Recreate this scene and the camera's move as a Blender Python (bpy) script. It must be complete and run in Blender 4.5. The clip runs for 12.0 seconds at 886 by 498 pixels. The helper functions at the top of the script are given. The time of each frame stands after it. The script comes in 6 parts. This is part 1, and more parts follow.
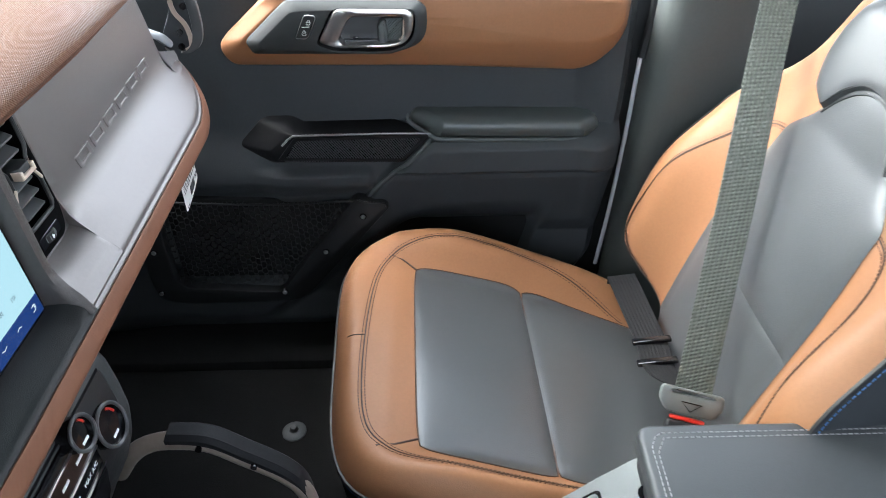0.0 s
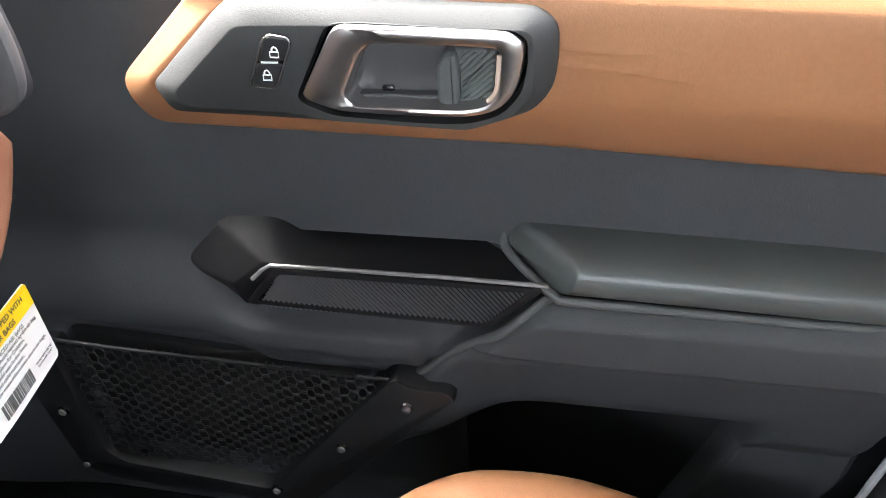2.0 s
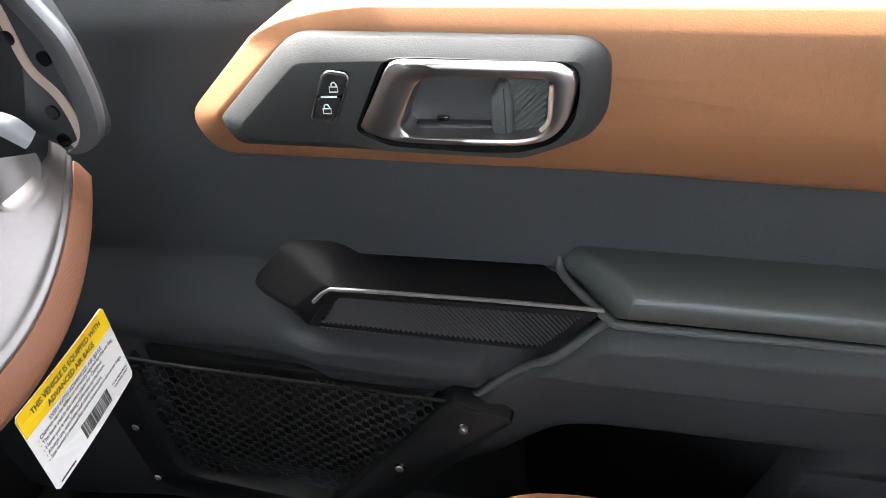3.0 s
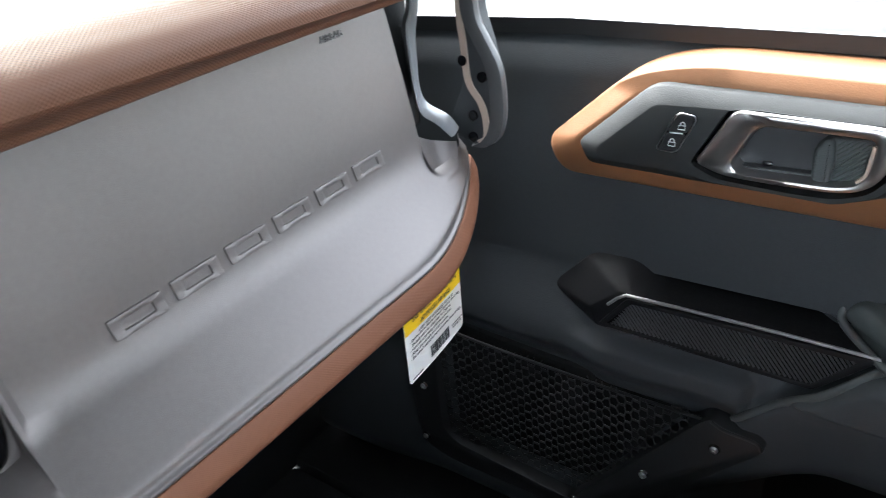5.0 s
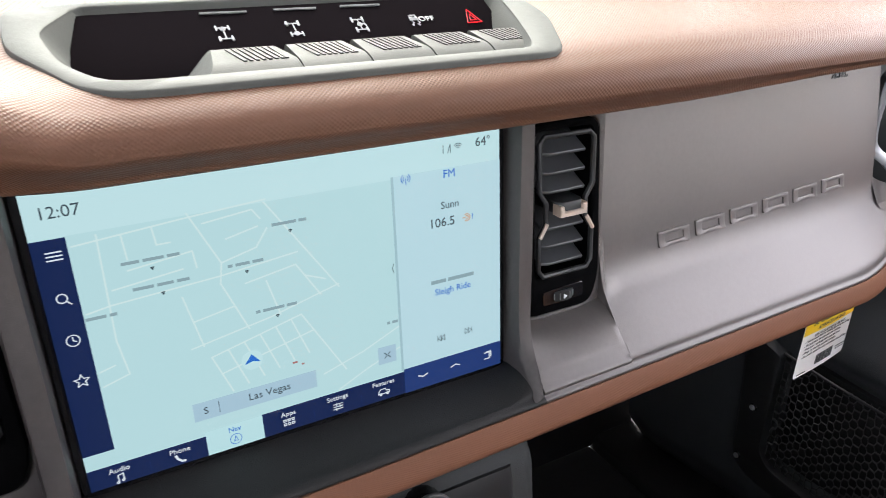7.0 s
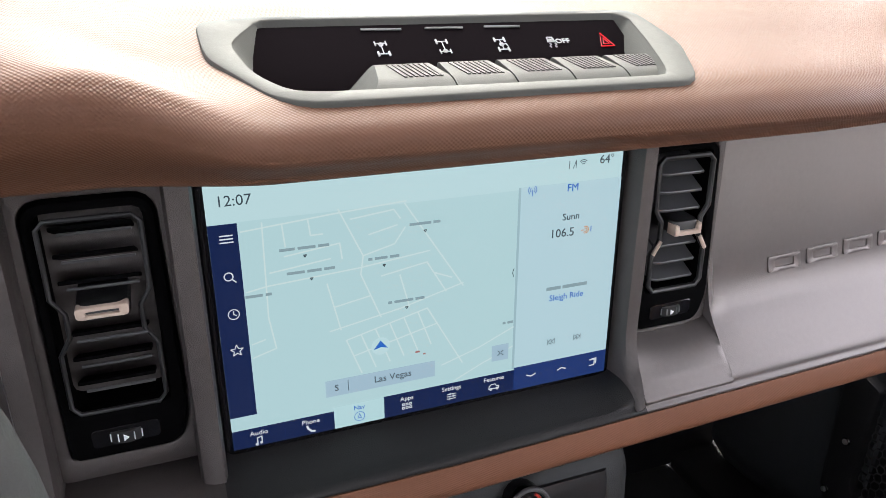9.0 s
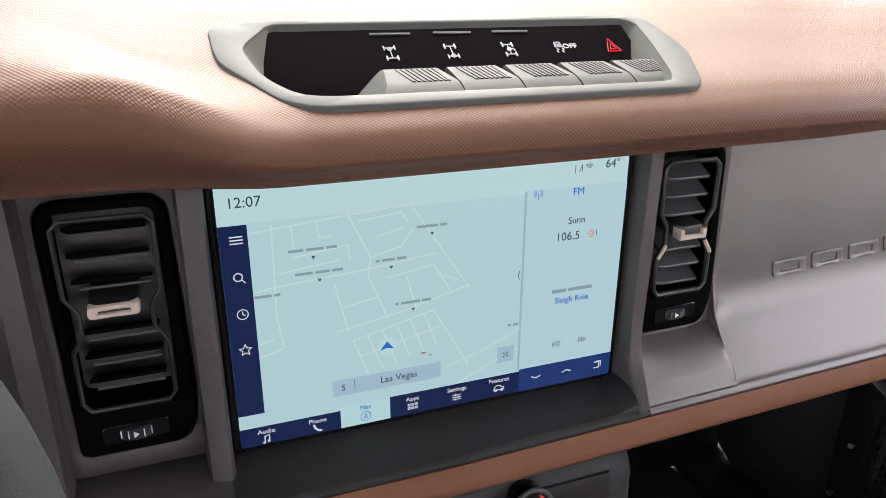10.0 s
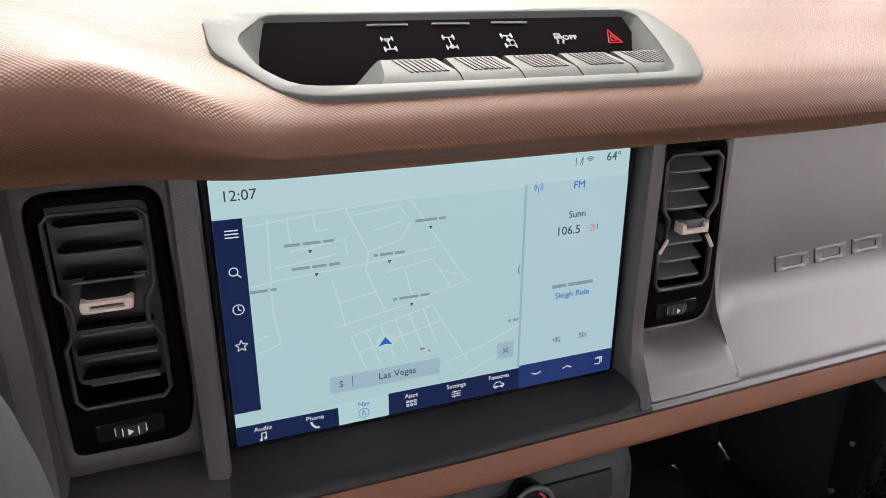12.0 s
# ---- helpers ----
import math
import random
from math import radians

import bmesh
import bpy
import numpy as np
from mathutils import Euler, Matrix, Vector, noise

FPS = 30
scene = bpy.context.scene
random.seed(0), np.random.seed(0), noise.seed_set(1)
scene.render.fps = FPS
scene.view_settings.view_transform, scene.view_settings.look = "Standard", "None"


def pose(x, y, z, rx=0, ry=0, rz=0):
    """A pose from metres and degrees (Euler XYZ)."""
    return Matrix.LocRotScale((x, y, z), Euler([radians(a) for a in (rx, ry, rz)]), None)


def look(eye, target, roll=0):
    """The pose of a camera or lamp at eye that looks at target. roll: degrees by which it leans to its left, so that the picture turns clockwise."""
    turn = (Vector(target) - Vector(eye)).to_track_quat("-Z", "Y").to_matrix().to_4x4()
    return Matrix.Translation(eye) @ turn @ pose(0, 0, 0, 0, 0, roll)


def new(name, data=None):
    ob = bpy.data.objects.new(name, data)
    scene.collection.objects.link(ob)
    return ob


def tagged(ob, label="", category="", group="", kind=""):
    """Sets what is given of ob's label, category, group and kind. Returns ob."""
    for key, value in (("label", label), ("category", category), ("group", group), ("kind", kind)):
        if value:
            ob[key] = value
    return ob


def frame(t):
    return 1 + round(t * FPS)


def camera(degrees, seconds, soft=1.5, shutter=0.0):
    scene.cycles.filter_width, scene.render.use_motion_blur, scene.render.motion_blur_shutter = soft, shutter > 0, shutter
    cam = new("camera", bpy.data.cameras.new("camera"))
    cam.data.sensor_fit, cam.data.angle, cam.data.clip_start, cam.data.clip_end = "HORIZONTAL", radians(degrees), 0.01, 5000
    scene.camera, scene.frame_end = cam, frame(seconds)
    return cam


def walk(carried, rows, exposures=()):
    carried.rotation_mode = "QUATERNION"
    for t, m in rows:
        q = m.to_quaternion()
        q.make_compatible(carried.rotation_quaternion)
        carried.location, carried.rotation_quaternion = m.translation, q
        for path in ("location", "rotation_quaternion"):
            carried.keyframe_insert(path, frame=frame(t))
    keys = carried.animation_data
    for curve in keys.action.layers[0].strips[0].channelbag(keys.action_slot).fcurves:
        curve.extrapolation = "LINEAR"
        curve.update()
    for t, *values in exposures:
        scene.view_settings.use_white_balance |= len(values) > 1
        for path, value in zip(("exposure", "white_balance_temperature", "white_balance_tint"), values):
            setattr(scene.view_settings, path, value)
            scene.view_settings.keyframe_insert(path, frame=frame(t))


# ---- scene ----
# A parked car's cabin. x points to the rear, y to the passenger's side, z up from the footwell carpet.
cam = camera(63.4, 12.0, soft=0.5, shutter=0.2)
PATH = [
    (0, (0.364, -0.343, 1.064), (0.333, 1.265, -0.125), -2.0),
    (0.5, (0.318, -0.134, 1.048), (0.247, 1.374, -0.263), -2.0),
    (1, (0.317, 0.131, 0.919), (0.166, 1.652, -0.369), -1.2),
    (1.5, (0.321, 0.274, 0.870), (0.053, 1.794, -0.400), -2.7),
    (2, (0.350, 0.325, 0.880), (-0.019, 1.848, -0.363), -4.8),
    (2.5, (0.353, 0.322, 0.894), (-0.107, 1.842, -0.323), -7.0),
    (2.7, (0.355, 0.325, 0.892), (-0.135, 1.840, -0.318), -7.8),
    (4.3, (0.341, 0.255, 0.911), (-0.476, 1.729, -0.164), -8.6),
    (4.5, (0.340, 0.223, 0.917), (-0.559, 1.676, -0.123), -8.4),
    (5, (0.348, 0.149, 0.924), (-0.762, 1.511, -0.031), -7.2),
    (5.5, (0.349, 0.086, 0.918), (-0.936, 1.329, 0.022), -5.2),
    (6, (0.346, 0.008, 0.912), (-1.085, 1.113, 0.059), -3.1),
    (6.5, (0.347, -0.066, 0.921), (-1.190, 0.914, 0.097), -1.4),
    (7, (0.365, -0.112, 0.940), (-1.237, 0.768, 0.128), -0.2),
    (7.5, (0.377, -0.139, 0.953), (-1.266, 0.661, 0.141), 0.5),
    (7.7, (0.380, -0.146, 0.954), (-1.278, 0.631, 0.149), 0.7),
    (9.5, (0.378, -0.150, 0.955), (-1.321, 0.520, 0.140), 1.5),
    (10, (0.382, -0.151, 0.958), (-1.320, 0.514, 0.147), 1.6),
    (10.5, (0.382, -0.153, 0.958), (-1.320, 0.514, 0.146), 1.8),
    (11, (0.382, -0.153, 0.958), (-1.318, 0.516, 0.145), 1.8),
    (11.5, (0.382, -0.151, 0.955), (-1.319, 0.514, 0.141), 1.5),
    (12, (0.378, -0.149, 0.952), (-1.324, 0.518, 0.141), 1.5),
]
walk(cam, [(t, look(eye, target, roll)) for t, eye, target, roll in PATH], exposures=[(0.0, 4.5, 6000, 6), (0.4, 4.7, 6050, 7), (0.8, 4.6, 6200, 7), (1.1, 4.65, 6300, 7), (1.5, 5.35, 6200, 9), (2.0, 5.3, 6500, 10), (2.4, 4.95, 6450, 9), (2.7, 4.85, 6450, 9), (4.3, 4.7, 6450, 7), (5.2, 4.3, 5950, 6), (6.0, 4.35, 6450, 10), (6.5, 4.3, 6550, 13), (7.5, 4.22, 6600, 16), (12.0, 4.0, 6700, 18)])

# ---- light ----
world = bpy.data.worlds.new("sky")
scene.world = world
world.use_nodes = True
wn = world.node_tree
sky = wn.nodes.new("ShaderNodeTexSky")
sky.sky_type = "NISHITA"
sky.sun_disc = False
sky.sun_elevation, sky.sun_rotation = radians(49), radians(-70)
sky.air_density, sky.dust_density, sky.ozone_density = 1.0, 4.0, 0.6
haze = wn.nodes.new("ShaderNodeHueSaturation")
haze.inputs["Saturation"].default_value = 0.30
wn.links.new(sky.outputs[0], haze.inputs["Color"])
wn.links.new(haze.outputs[0], wn.nodes["Background"].inputs[0])
wn.nodes["Background"].inputs[1].default_value = 0.15

sun_data = bpy.data.lights.new("sun", "SUN")
sun_data.energy, sun_data.angle, sun_data.color = 0.12, radians(60), (1.0, 0.94, 0.86)
sun = new("sun", sun_data)
sun.matrix_world = look((-3.4, 1.2, 4.7), (0, 0, 0.5))


# ---- materials ----
def material(name, colour, rough=0.5, metal=0.0, grain=0.0, scale=800.0, mottle=0.0, spec=0.5, coat=0.0, emit=None, power=1.0):
    """A surface with fine relief (grain, at scale per metre) and broad uneven tone: wear, and on the fascia mottled
    reflections.
    """
    m = bpy.data.materials.new(name)
    m.use_nodes = True
    nt = m.node_tree
    b = nt.nodes["Principled BSDF"]
    b.inputs["Base Color"].default_value = (*colour, 1)
    b.inputs["Roughness"].default_value = rough
    b.inputs["Metallic"].default_value = metal
    b.inputs["Specular IOR Level"].default_value = spec
    b.inputs["Coat Weight"].default_value = coat
    if emit:
        b.inputs["Emission Color"].default_value = (*emit, 1)
        b.inputs["Emission Strength"].default_value = power
    co = nt.nodes.new("ShaderNodeTexCoord")
    if mottle > 0:
        n1 = nt.nodes.new("ShaderNodeTexNoise")
        n1.inputs["Scale"].default_value, n1.inputs["Detail"].default_value = 9.0, 6.0
        nt.links.new(co.outputs["Object"], n1.inputs["Vector"])
        n2 = nt.nodes.new("ShaderNodeTexNoise")
        n2.inputs["Scale"].default_value, n2.inputs["Detail"].default_value = 240.0, 3.0
        nt.links.new(co.outputs["Object"], n2.inputs["Vector"])
        add = nt.nodes.new("ShaderNodeMath")
        add.operation = "ADD"
        nt.links.new(n1.outputs["Fac"], add.inputs[0])
        nt.links.new(n2.outputs["Fac"], add.inputs[1])
        ramp = nt.nodes.new("ShaderNodeMapRange")
        ramp.inputs["From Min"].default_value, ramp.inputs["From Max"].default_value = 0.6, 1.4
        ramp.inputs["To Min"].default_value, ramp.inputs["To Max"].default_value = 1 - mottle, 1 + mottle
        nt.links.new(add.outputs[0], ramp.inputs["Value"])
        mul = nt.nodes.new("ShaderNodeVectorMath")
        mul.operation = "SCALE"
        mul.inputs[0].default_value = colour
        nt.links.new(ramp.outputs[0], mul.inputs["Scale"])
        nt.links.new(mul.outputs[0], b.inputs["Base Color"])
        rr = nt.nodes.new("ShaderNodeMapRange")
        rr.inputs["From Min"].default_value, rr.inputs["From Max"].default_value = 0.7, 1.3
        rr.inputs["To Min"].default_value, rr.inputs["To Max"].default_value = rough * 0.9, min(1, rough * 1.1)
        nt.links.new(add.outputs[0], rr.inputs["Value"])
        nt.links.new(rr.outputs[0], b.inputs["Roughness"])
    if grain > 0:
        v = nt.nodes.new("ShaderNodeTexNoise")
        v.inputs["Scale"].default_value, v.inputs["Detail"].default_value = scale, 2.0
        nt.links.new(co.outputs["Object"], v.inputs["Vector"])
        bump = nt.nodes.new("ShaderNodeBump")
        bump.inputs["Strength"].default_value = grain
        bump.inputs["Distance"].default_value = 0.0004
        nt.links.new(v.outputs["Fac"], bump.inputs["Height"])
        nt.links.new(bump.outputs[0], b.inputs["Normal"])
    return m


def woven(name, colour, period, depth, rough, spec=0.5, rib=False, metal=0.0, across=0.62):
    """A surface with a regular relief that follows its own u and v in metres: diamonds, or ribs along u."""
    m = material(name, colour, rough, metal, 0, 0, 0.06, spec)
    nt = m.node_tree
    b = nt.nodes["Principled BSDF"]
    uv = nt.nodes.new("ShaderNodeTexCoord")
    sep = nt.nodes.new("ShaderNodeSeparateXYZ")
    nt.links.new(uv.outputs["UV"], sep.inputs[0])

    def wave(a, c):
        s1 = nt.nodes.new("ShaderNodeMath")
        s1.operation = "MULTIPLY"
        s1.inputs[1].default_value = a * 2 * math.pi / period
        nt.links.new(sep.outputs[0], s1.inputs[0])
        s2 = nt.nodes.new("ShaderNodeMath")
        s2.operation = "MULTIPLY_ADD"
        s2.inputs[1].default_value = c * 2 * math.pi / period
        nt.links.new(sep.outputs[1], s2.inputs[0])
        nt.links.new(s1.outputs[0], s2.inputs[2])
        sn = nt.nodes.new("ShaderNodeMath")
        sn.operation = "SINE"
        nt.links.new(s2.outputs[0], sn.inputs[0])
        return sn

    w1, w2 = (wave(0.0, 1.0), wave(3.0, 0.5)) if rib else (wave(across, 1.0), wave(-across, 1.0))
    add = nt.nodes.new("ShaderNodeMath")
    add.operation = "ADD"
    nt.links.new(w1.outputs[0], add.inputs[0])
    nt.links.new(w2.outputs[0], add.inputs[1])
    if rib:
        tone = nt.nodes.new("ShaderNodeMapRange")
        tone.inputs["From Min"].default_value, tone.inputs["From Max"].default_value = -1.6, 1.6
        tone.inputs["To Min"].default_value, tone.inputs["To Max"].default_value = 0.75, 1.2
        nt.links.new(add.outputs[0], tone.inputs["Value"])
        dye = nt.nodes.new("ShaderNodeVectorMath")
        dye.operation = "SCALE"
        dye.inputs[0].default_value = colour
        nt.links.new(tone.outputs[0], dye.inputs["Scale"])
        nt.links.new(dye.outputs[0], b.inputs["Base Color"])
    bump = nt.nodes.new("ShaderNodeBump")
    bump.inputs["Strength"].default_value = depth
    bump.inputs["Distance"].default_value = 0.0004
    nt.links.new(add.outputs[0], bump.inputs["Height"])
    nt.links.new(bump.outputs[0], b.inputs["Normal"])
    return m


PAD = woven("pad_leather", (0.124, 0.056, 0.0325), 0.0022, 0.26, 0.55, 0.31, across=0.9)
# the uneven tone here paints faint mottled reflections into the colour
FASCIA = material("satin_grey_plastic", (0.116, 0.103, 0.099), 0.42, 0.5, 0.25, 1400, 0.09)
SURROUND = material("dark_satin_plastic", (0.066, 0.057, 0.054), 0.40, 0.35, 0.8, 2100, 0.16)
TAN = material("tan_leather", (0.247, 0.114, 0.053), 0.50, 0, 0.45, 700, 0.08, 0.32)
STRIP = woven("tan_strip_leather", (0.140, 0.060, 0.034), 0.0013, 0.14, 0.55, 0.14)
SHELF = material("black_shelf_plastic", (0.016, 0.015, 0.015), 0.55, 0, 0.9, 1100, 0.14, 0.25)
BLACK = material("black_grained_plastic", (0.024, 0.0268, 0.0302), 0.5, 0, 0.6, 900, 0.12, 0.4)
LINING = material("charcoal_door_lining", (0.0415, 0.045, 0.0477), 0.58, 0, 0.7, 800, 0.10, 0.20)
DARK = material("soft_black_plastic", (0.012, 0.0127, 0.0135), 0.45, 0, 0.2, 1100, 0.1, 0.4)
GLOSS = material("gloss_black", (0.006, 0.006, 0.007), 0.12)
CARPET = material("black_carpet", (0.005, 0.005, 0.005), 0.95, 0, 1.0, 500, 0.3)
GREYLEATHER = material("slate_leather", (0.050, 0.053, 0.055), 0.33, 0, 0.45, 600, 0.08, 0.6)
ARMLEATHER = material("slate_green_vinyl", (0.060, 0.068, 0.066), 0.38, 0, 0.35, 800, 0.06)
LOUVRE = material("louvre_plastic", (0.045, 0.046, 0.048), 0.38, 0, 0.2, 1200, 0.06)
NETC = material("net_cord_black", (0.0125, 0.0125, 0.013), 0.5)
# near black, deepens the shade between grip ribs and inside the vents
PITK = material("recess_shade_black", (0.004, 0.004, 0.004), 0.8, spec=0.1)
TRAYG = material("tray_grey_plastic", (0.072, 0.074, 0.068), 0.65, 0, 0.35, 1100, 0.07, 0.2)
TRAYK = material("tray_dark_face", (0.006, 0.0048, 0.0056), 0.7, 0, 0.1, 1200, 0.05, 0.0)
TRIMG = material("grained_trim_plastic", (0.060, 0.066, 0.066), 0.55, 0, 1.0, 620, 0.12, 0.4)
RIDGE = material("grey_green_plastic", (0.085, 0.097, 0.092), 0.55, 0, 0.5, 1000, 0.08)
GREY = material("grey_plastic", (0.12, 0.128, 0.128), 0.5, 0, 0.4, 1100, 0.06)
PALE = material("pale_grey_paint", (0.45, 0.46, 0.47), 0.4, 0, 0.1, 900, 0.04)
CHROME = material("satin_chrome", (0.46, 0.44, 0.43), 0.28, 1.0)
BEIGE = material("beige_plastic", (0.42, 0.33, 0.27), 0.45, 0, 0.1, 900, 0.04)
STEEL = material("screw_steel", (0.5, 0.5, 0.5), 0.3, 1.0)
WEBBING = woven("seat_belt_webbing", (0.098, 0.107, 0.092), 0.0054, 1.0, 0.55, 0.3, True)
# same webbing darkened: the shade on the lap strap is in its colour
WEBSHADE = woven("shaded_belt_webbing", (0.010, 0.0098, 0.011), 0.0054, 1.0, 0.6, 0.3, True)
THREAD = material("dark_thread", (0.050, 0.024, 0.014), 0.7)
GRIPK = material("grip_black", (0.010, 0.010, 0.011), 0.6, 0, 0.2, 1000, 0.08, 0.15)
LIDG = material("slate_lid_leather", (0.036, 0.039, 0.041), 0.40, 0, 0.5, 700, 0.08, 0.4)
BARG = material("satin_beige_bar", (0.21, 0.172, 0.140), 0.42, 0.1, 0.1, 900, 0.05)
BEAD = material("highlight_bead", (0.16, 0.16, 0.157), 0.34, 0.2, 0.0, 900, 0.03)
GRIPG = material("grip_rubber", (0.055, 0.056, 0.058), 0.42, 0, 0.5, 900, 0.08, 0.4)
PANELG = material("charcoal_plastic", (0.0246, 0.0262, 0.0262), 0.62, 0, 0.5, 1000, 0.08, 0.3)
SATIN = material("pale_satin_plastic", (0.19, 0.195, 0.205), 0.38, 0.3, 0.2, 1200, 0.05)
THREADB = material("blue_thread", (0.05, 0.14, 0.32), 0.6)
THREADW = material("pale_thread", (0.21, 0.21, 0.21), 0.7)
ICON = material("white_marking", (0.75, 0.78, 0.78), 0.5)
PILLARG = material("pillar_grey_plastic", (0.058, 0.064, 0.061), 0.55, 0, 0.6, 900, 0.10, 0.4)
CONCRETE = material("concrete", (0.0140, 0.0130, 0.0116), 0.9, 0, 0, 1, 0.1)
HEADLINER = material("headliner_cloth", (0.35, 0.35, 0.34), 0.95, 0, 0.3, 500, 0.05)


# ---- mesh tools ----
def part(name, bm, mat, parent=None, label="", sharp=38, smooth=True):
    """Links a bmesh as one mesh object."""
    bmesh.ops.remove_doubles(bm, verts=bm.verts, dist=1e-6)
    if smooth:
        for f in bm.faces:
            f.smooth = True
        lim = radians(sharp)
        for e in bm.edges:
            if len(e.link_faces) == 2 and e.calc_face_angle(0.0) > lim:
                e.smooth = False
    me = bpy.data.meshes.new(name)
    bm.to_mesh(me)
    bm.free()
    me.materials.append(mat)
    ob = new(name, me)
    if parent:
        ob.parent = parent
        ob.matrix_parent_inverse = Matrix()
    if label:
        tagged(ob, label)
    return ob


def smoothstep(a, b, v):
    k = min(1.0, max(0.0, (v - a) / (b - a)))
    return k * k * (3 - 2 * k)


def spline(pts, n=6, closed=False):
    """Catmull-Rom points through pts."""
    P = [Vector(p) for p in pts]
    out = []
    m = len(P)
    for i in range(m if closed else m - 1):
        p1, p2 = P[i], P[(i + 1) % m]
        p0 = P[i - 1] if (i > 0 or closed) else p1 * 2 - p2
        p3 = P[(i + 2) % m] if (i + 2 < m or closed) else p2 * 2 - p1
        for k in range(n):
            t = k / n
            out.append(0.5 * (2 * p1 + (p2 - p0) * t + (2 * p0 - 5 * p1 + 4 * p2 - p3) * t * t + (3 * p1 - p0 - 3 * p2 + p3) * t ** 3))
    if not closed:
        out.append(P[-1])
    return out


def rounded(poly, r, n=4):
    """A 2D polygon with its corners rounded; r is one radius or one for each corner."""
    out = []
    m = len(poly)
    for i in range(m):
        p, a, c = Vector(poly[i]), Vector(poly[i - 1]), Vector(poly[(i + 1) % m])
        rr = r[i] if isinstance(r, (list, tuple)) else r
        d1, d2 = (a - p), (c - p)
        rr = min(rr, d1.length * 0.48, d2.length * 0.48)
        if rr < 1e-5:
            out.append(tuple(p))
            continue
        s, e = p + d1.normalized() * rr, p + d2.normalized() * rr
        for k in range(n + 1):
            t = k / n
            out.append(tuple((1 - t) ** 2 * s + 2 * t * (1 - t) * p + t * t * e))
    return out


def to3(axis, a, b, d):
    """A 2D point in the plane across an axis, at depth d: x takes (y, z), y takes (x, z), z takes (x, y)."""
    return {"x": (d, a, b), "y": (a, d, b), "z": (a, b, d)}[axis]


def add_prism(bm, poly, axis, d0, d1, bevel=0.0, seg=2, bend=None):
    """Extrudes a 2D polygon from depth d0 to d1 and rounds the edges of the d1 end. bend moves each point."""
    k0 = len(bm.verts)
    fn = bend or (lambda p: p)
    m = len(poly)
    cx, cy = sum(p[0] for p in poly) / m, sum(p[1] for p in poly) / m
    rings = [(0.0, d0)]
    if bevel > 0:
        sgn = 1 if d1 > d0 else -1
        for k in range(seg + 1):
            a = math.pi / 2 * k / seg
            rings.append((bevel * (1 - math.cos(a)), d1 - sgn * bevel * (1 - math.sin(a))))
    else:
        rings.append((0.0, d1))
    nrm = []
    area = sum(poly[i][0] * poly[(i + 1) % m][1] - poly[(i + 1) % m][0] * poly[i][1] for i in range(m))
    sg = 1 if area > 0 else -1
    for i in range(m):
        a, p, c = Vector(poly[i - 1]), Vector(poly[i]), Vector(poly[(i + 1) % m])
        e1, e2 = (p - a), (c - p)
        e1 = e1.normalized() if e1.length > 1e-9 else e2.normalized()
        e2 = e2.normalized() if e2.length > 1e-9 else e1
        n = Vector((-(e1.y + e2.y), e1.x + e2.x))
        n = n.normalized() * sg if n.length > 1e-6 else Vector((-e1.y, e1.x)) * sg
        cosv = max(0.35, n.dot(Vector((-e1.y, e1.x)) * sg))
        nrm.append(n / cosv)
    vs = []
    for inset, d in rings:
        vs.append([bm.verts.new(fn(to3(axis, poly[i][0] + nrm[i].x * inset, poly[i][1] + nrm[i].y * inset, d))) for i in range(m)])
    for r0, r1 in zip(vs, vs[1:]):
        for i in range(m):
            bm.faces.new((r0[i], r0[(i + 1) % m], r1[(i + 1) % m], r1[i]))
    bm.faces.new(vs[0])
    bm.faces.new(vs[-1])
    bmesh.ops.recalc_face_normals(bm, faces=list({f for ring in vs for v in ring for f in v.link_faces}))
    return bm


def prism(poly, axis, d0, d1, bevel=0.0, seg=2, bend=None):
    return add_prism(bmesh.new(), poly, axis, d0, d1, bevel, seg, bend)


def add_box(bm, lo, hi, bevel=0.0, seg=2, m=None):
    g = bmesh.ops.create_cube(bm, size=1.0)
    c, d = (Vector(lo) + Vector(hi)) / 2, Vector(hi) - Vector(lo)
    for v in g["verts"]:
        v.co = Vector((v.co.x * d.x, v.co.y * d.y, v.co.z * d.z)) + c
    vs = g["verts"]
    if bevel > 0:
        es = list({e for v in vs for e in v.link_edges})
        r = bmesh.ops.bevel(bm, geom=es, offset=bevel, segments=seg, profile=0.5, affect="EDGES")
        vs = list({v for f in r["faces"] for v in f.verts} | {v for v in vs if v.is_valid})
    if m is not None:
        for v in vs:
            v.co = m @ v.co
    return bm


def box(lo, hi, bevel=0.0, seg=2, m=None):
    return add_box(bmesh.new(), lo, hi, bevel, seg, m)


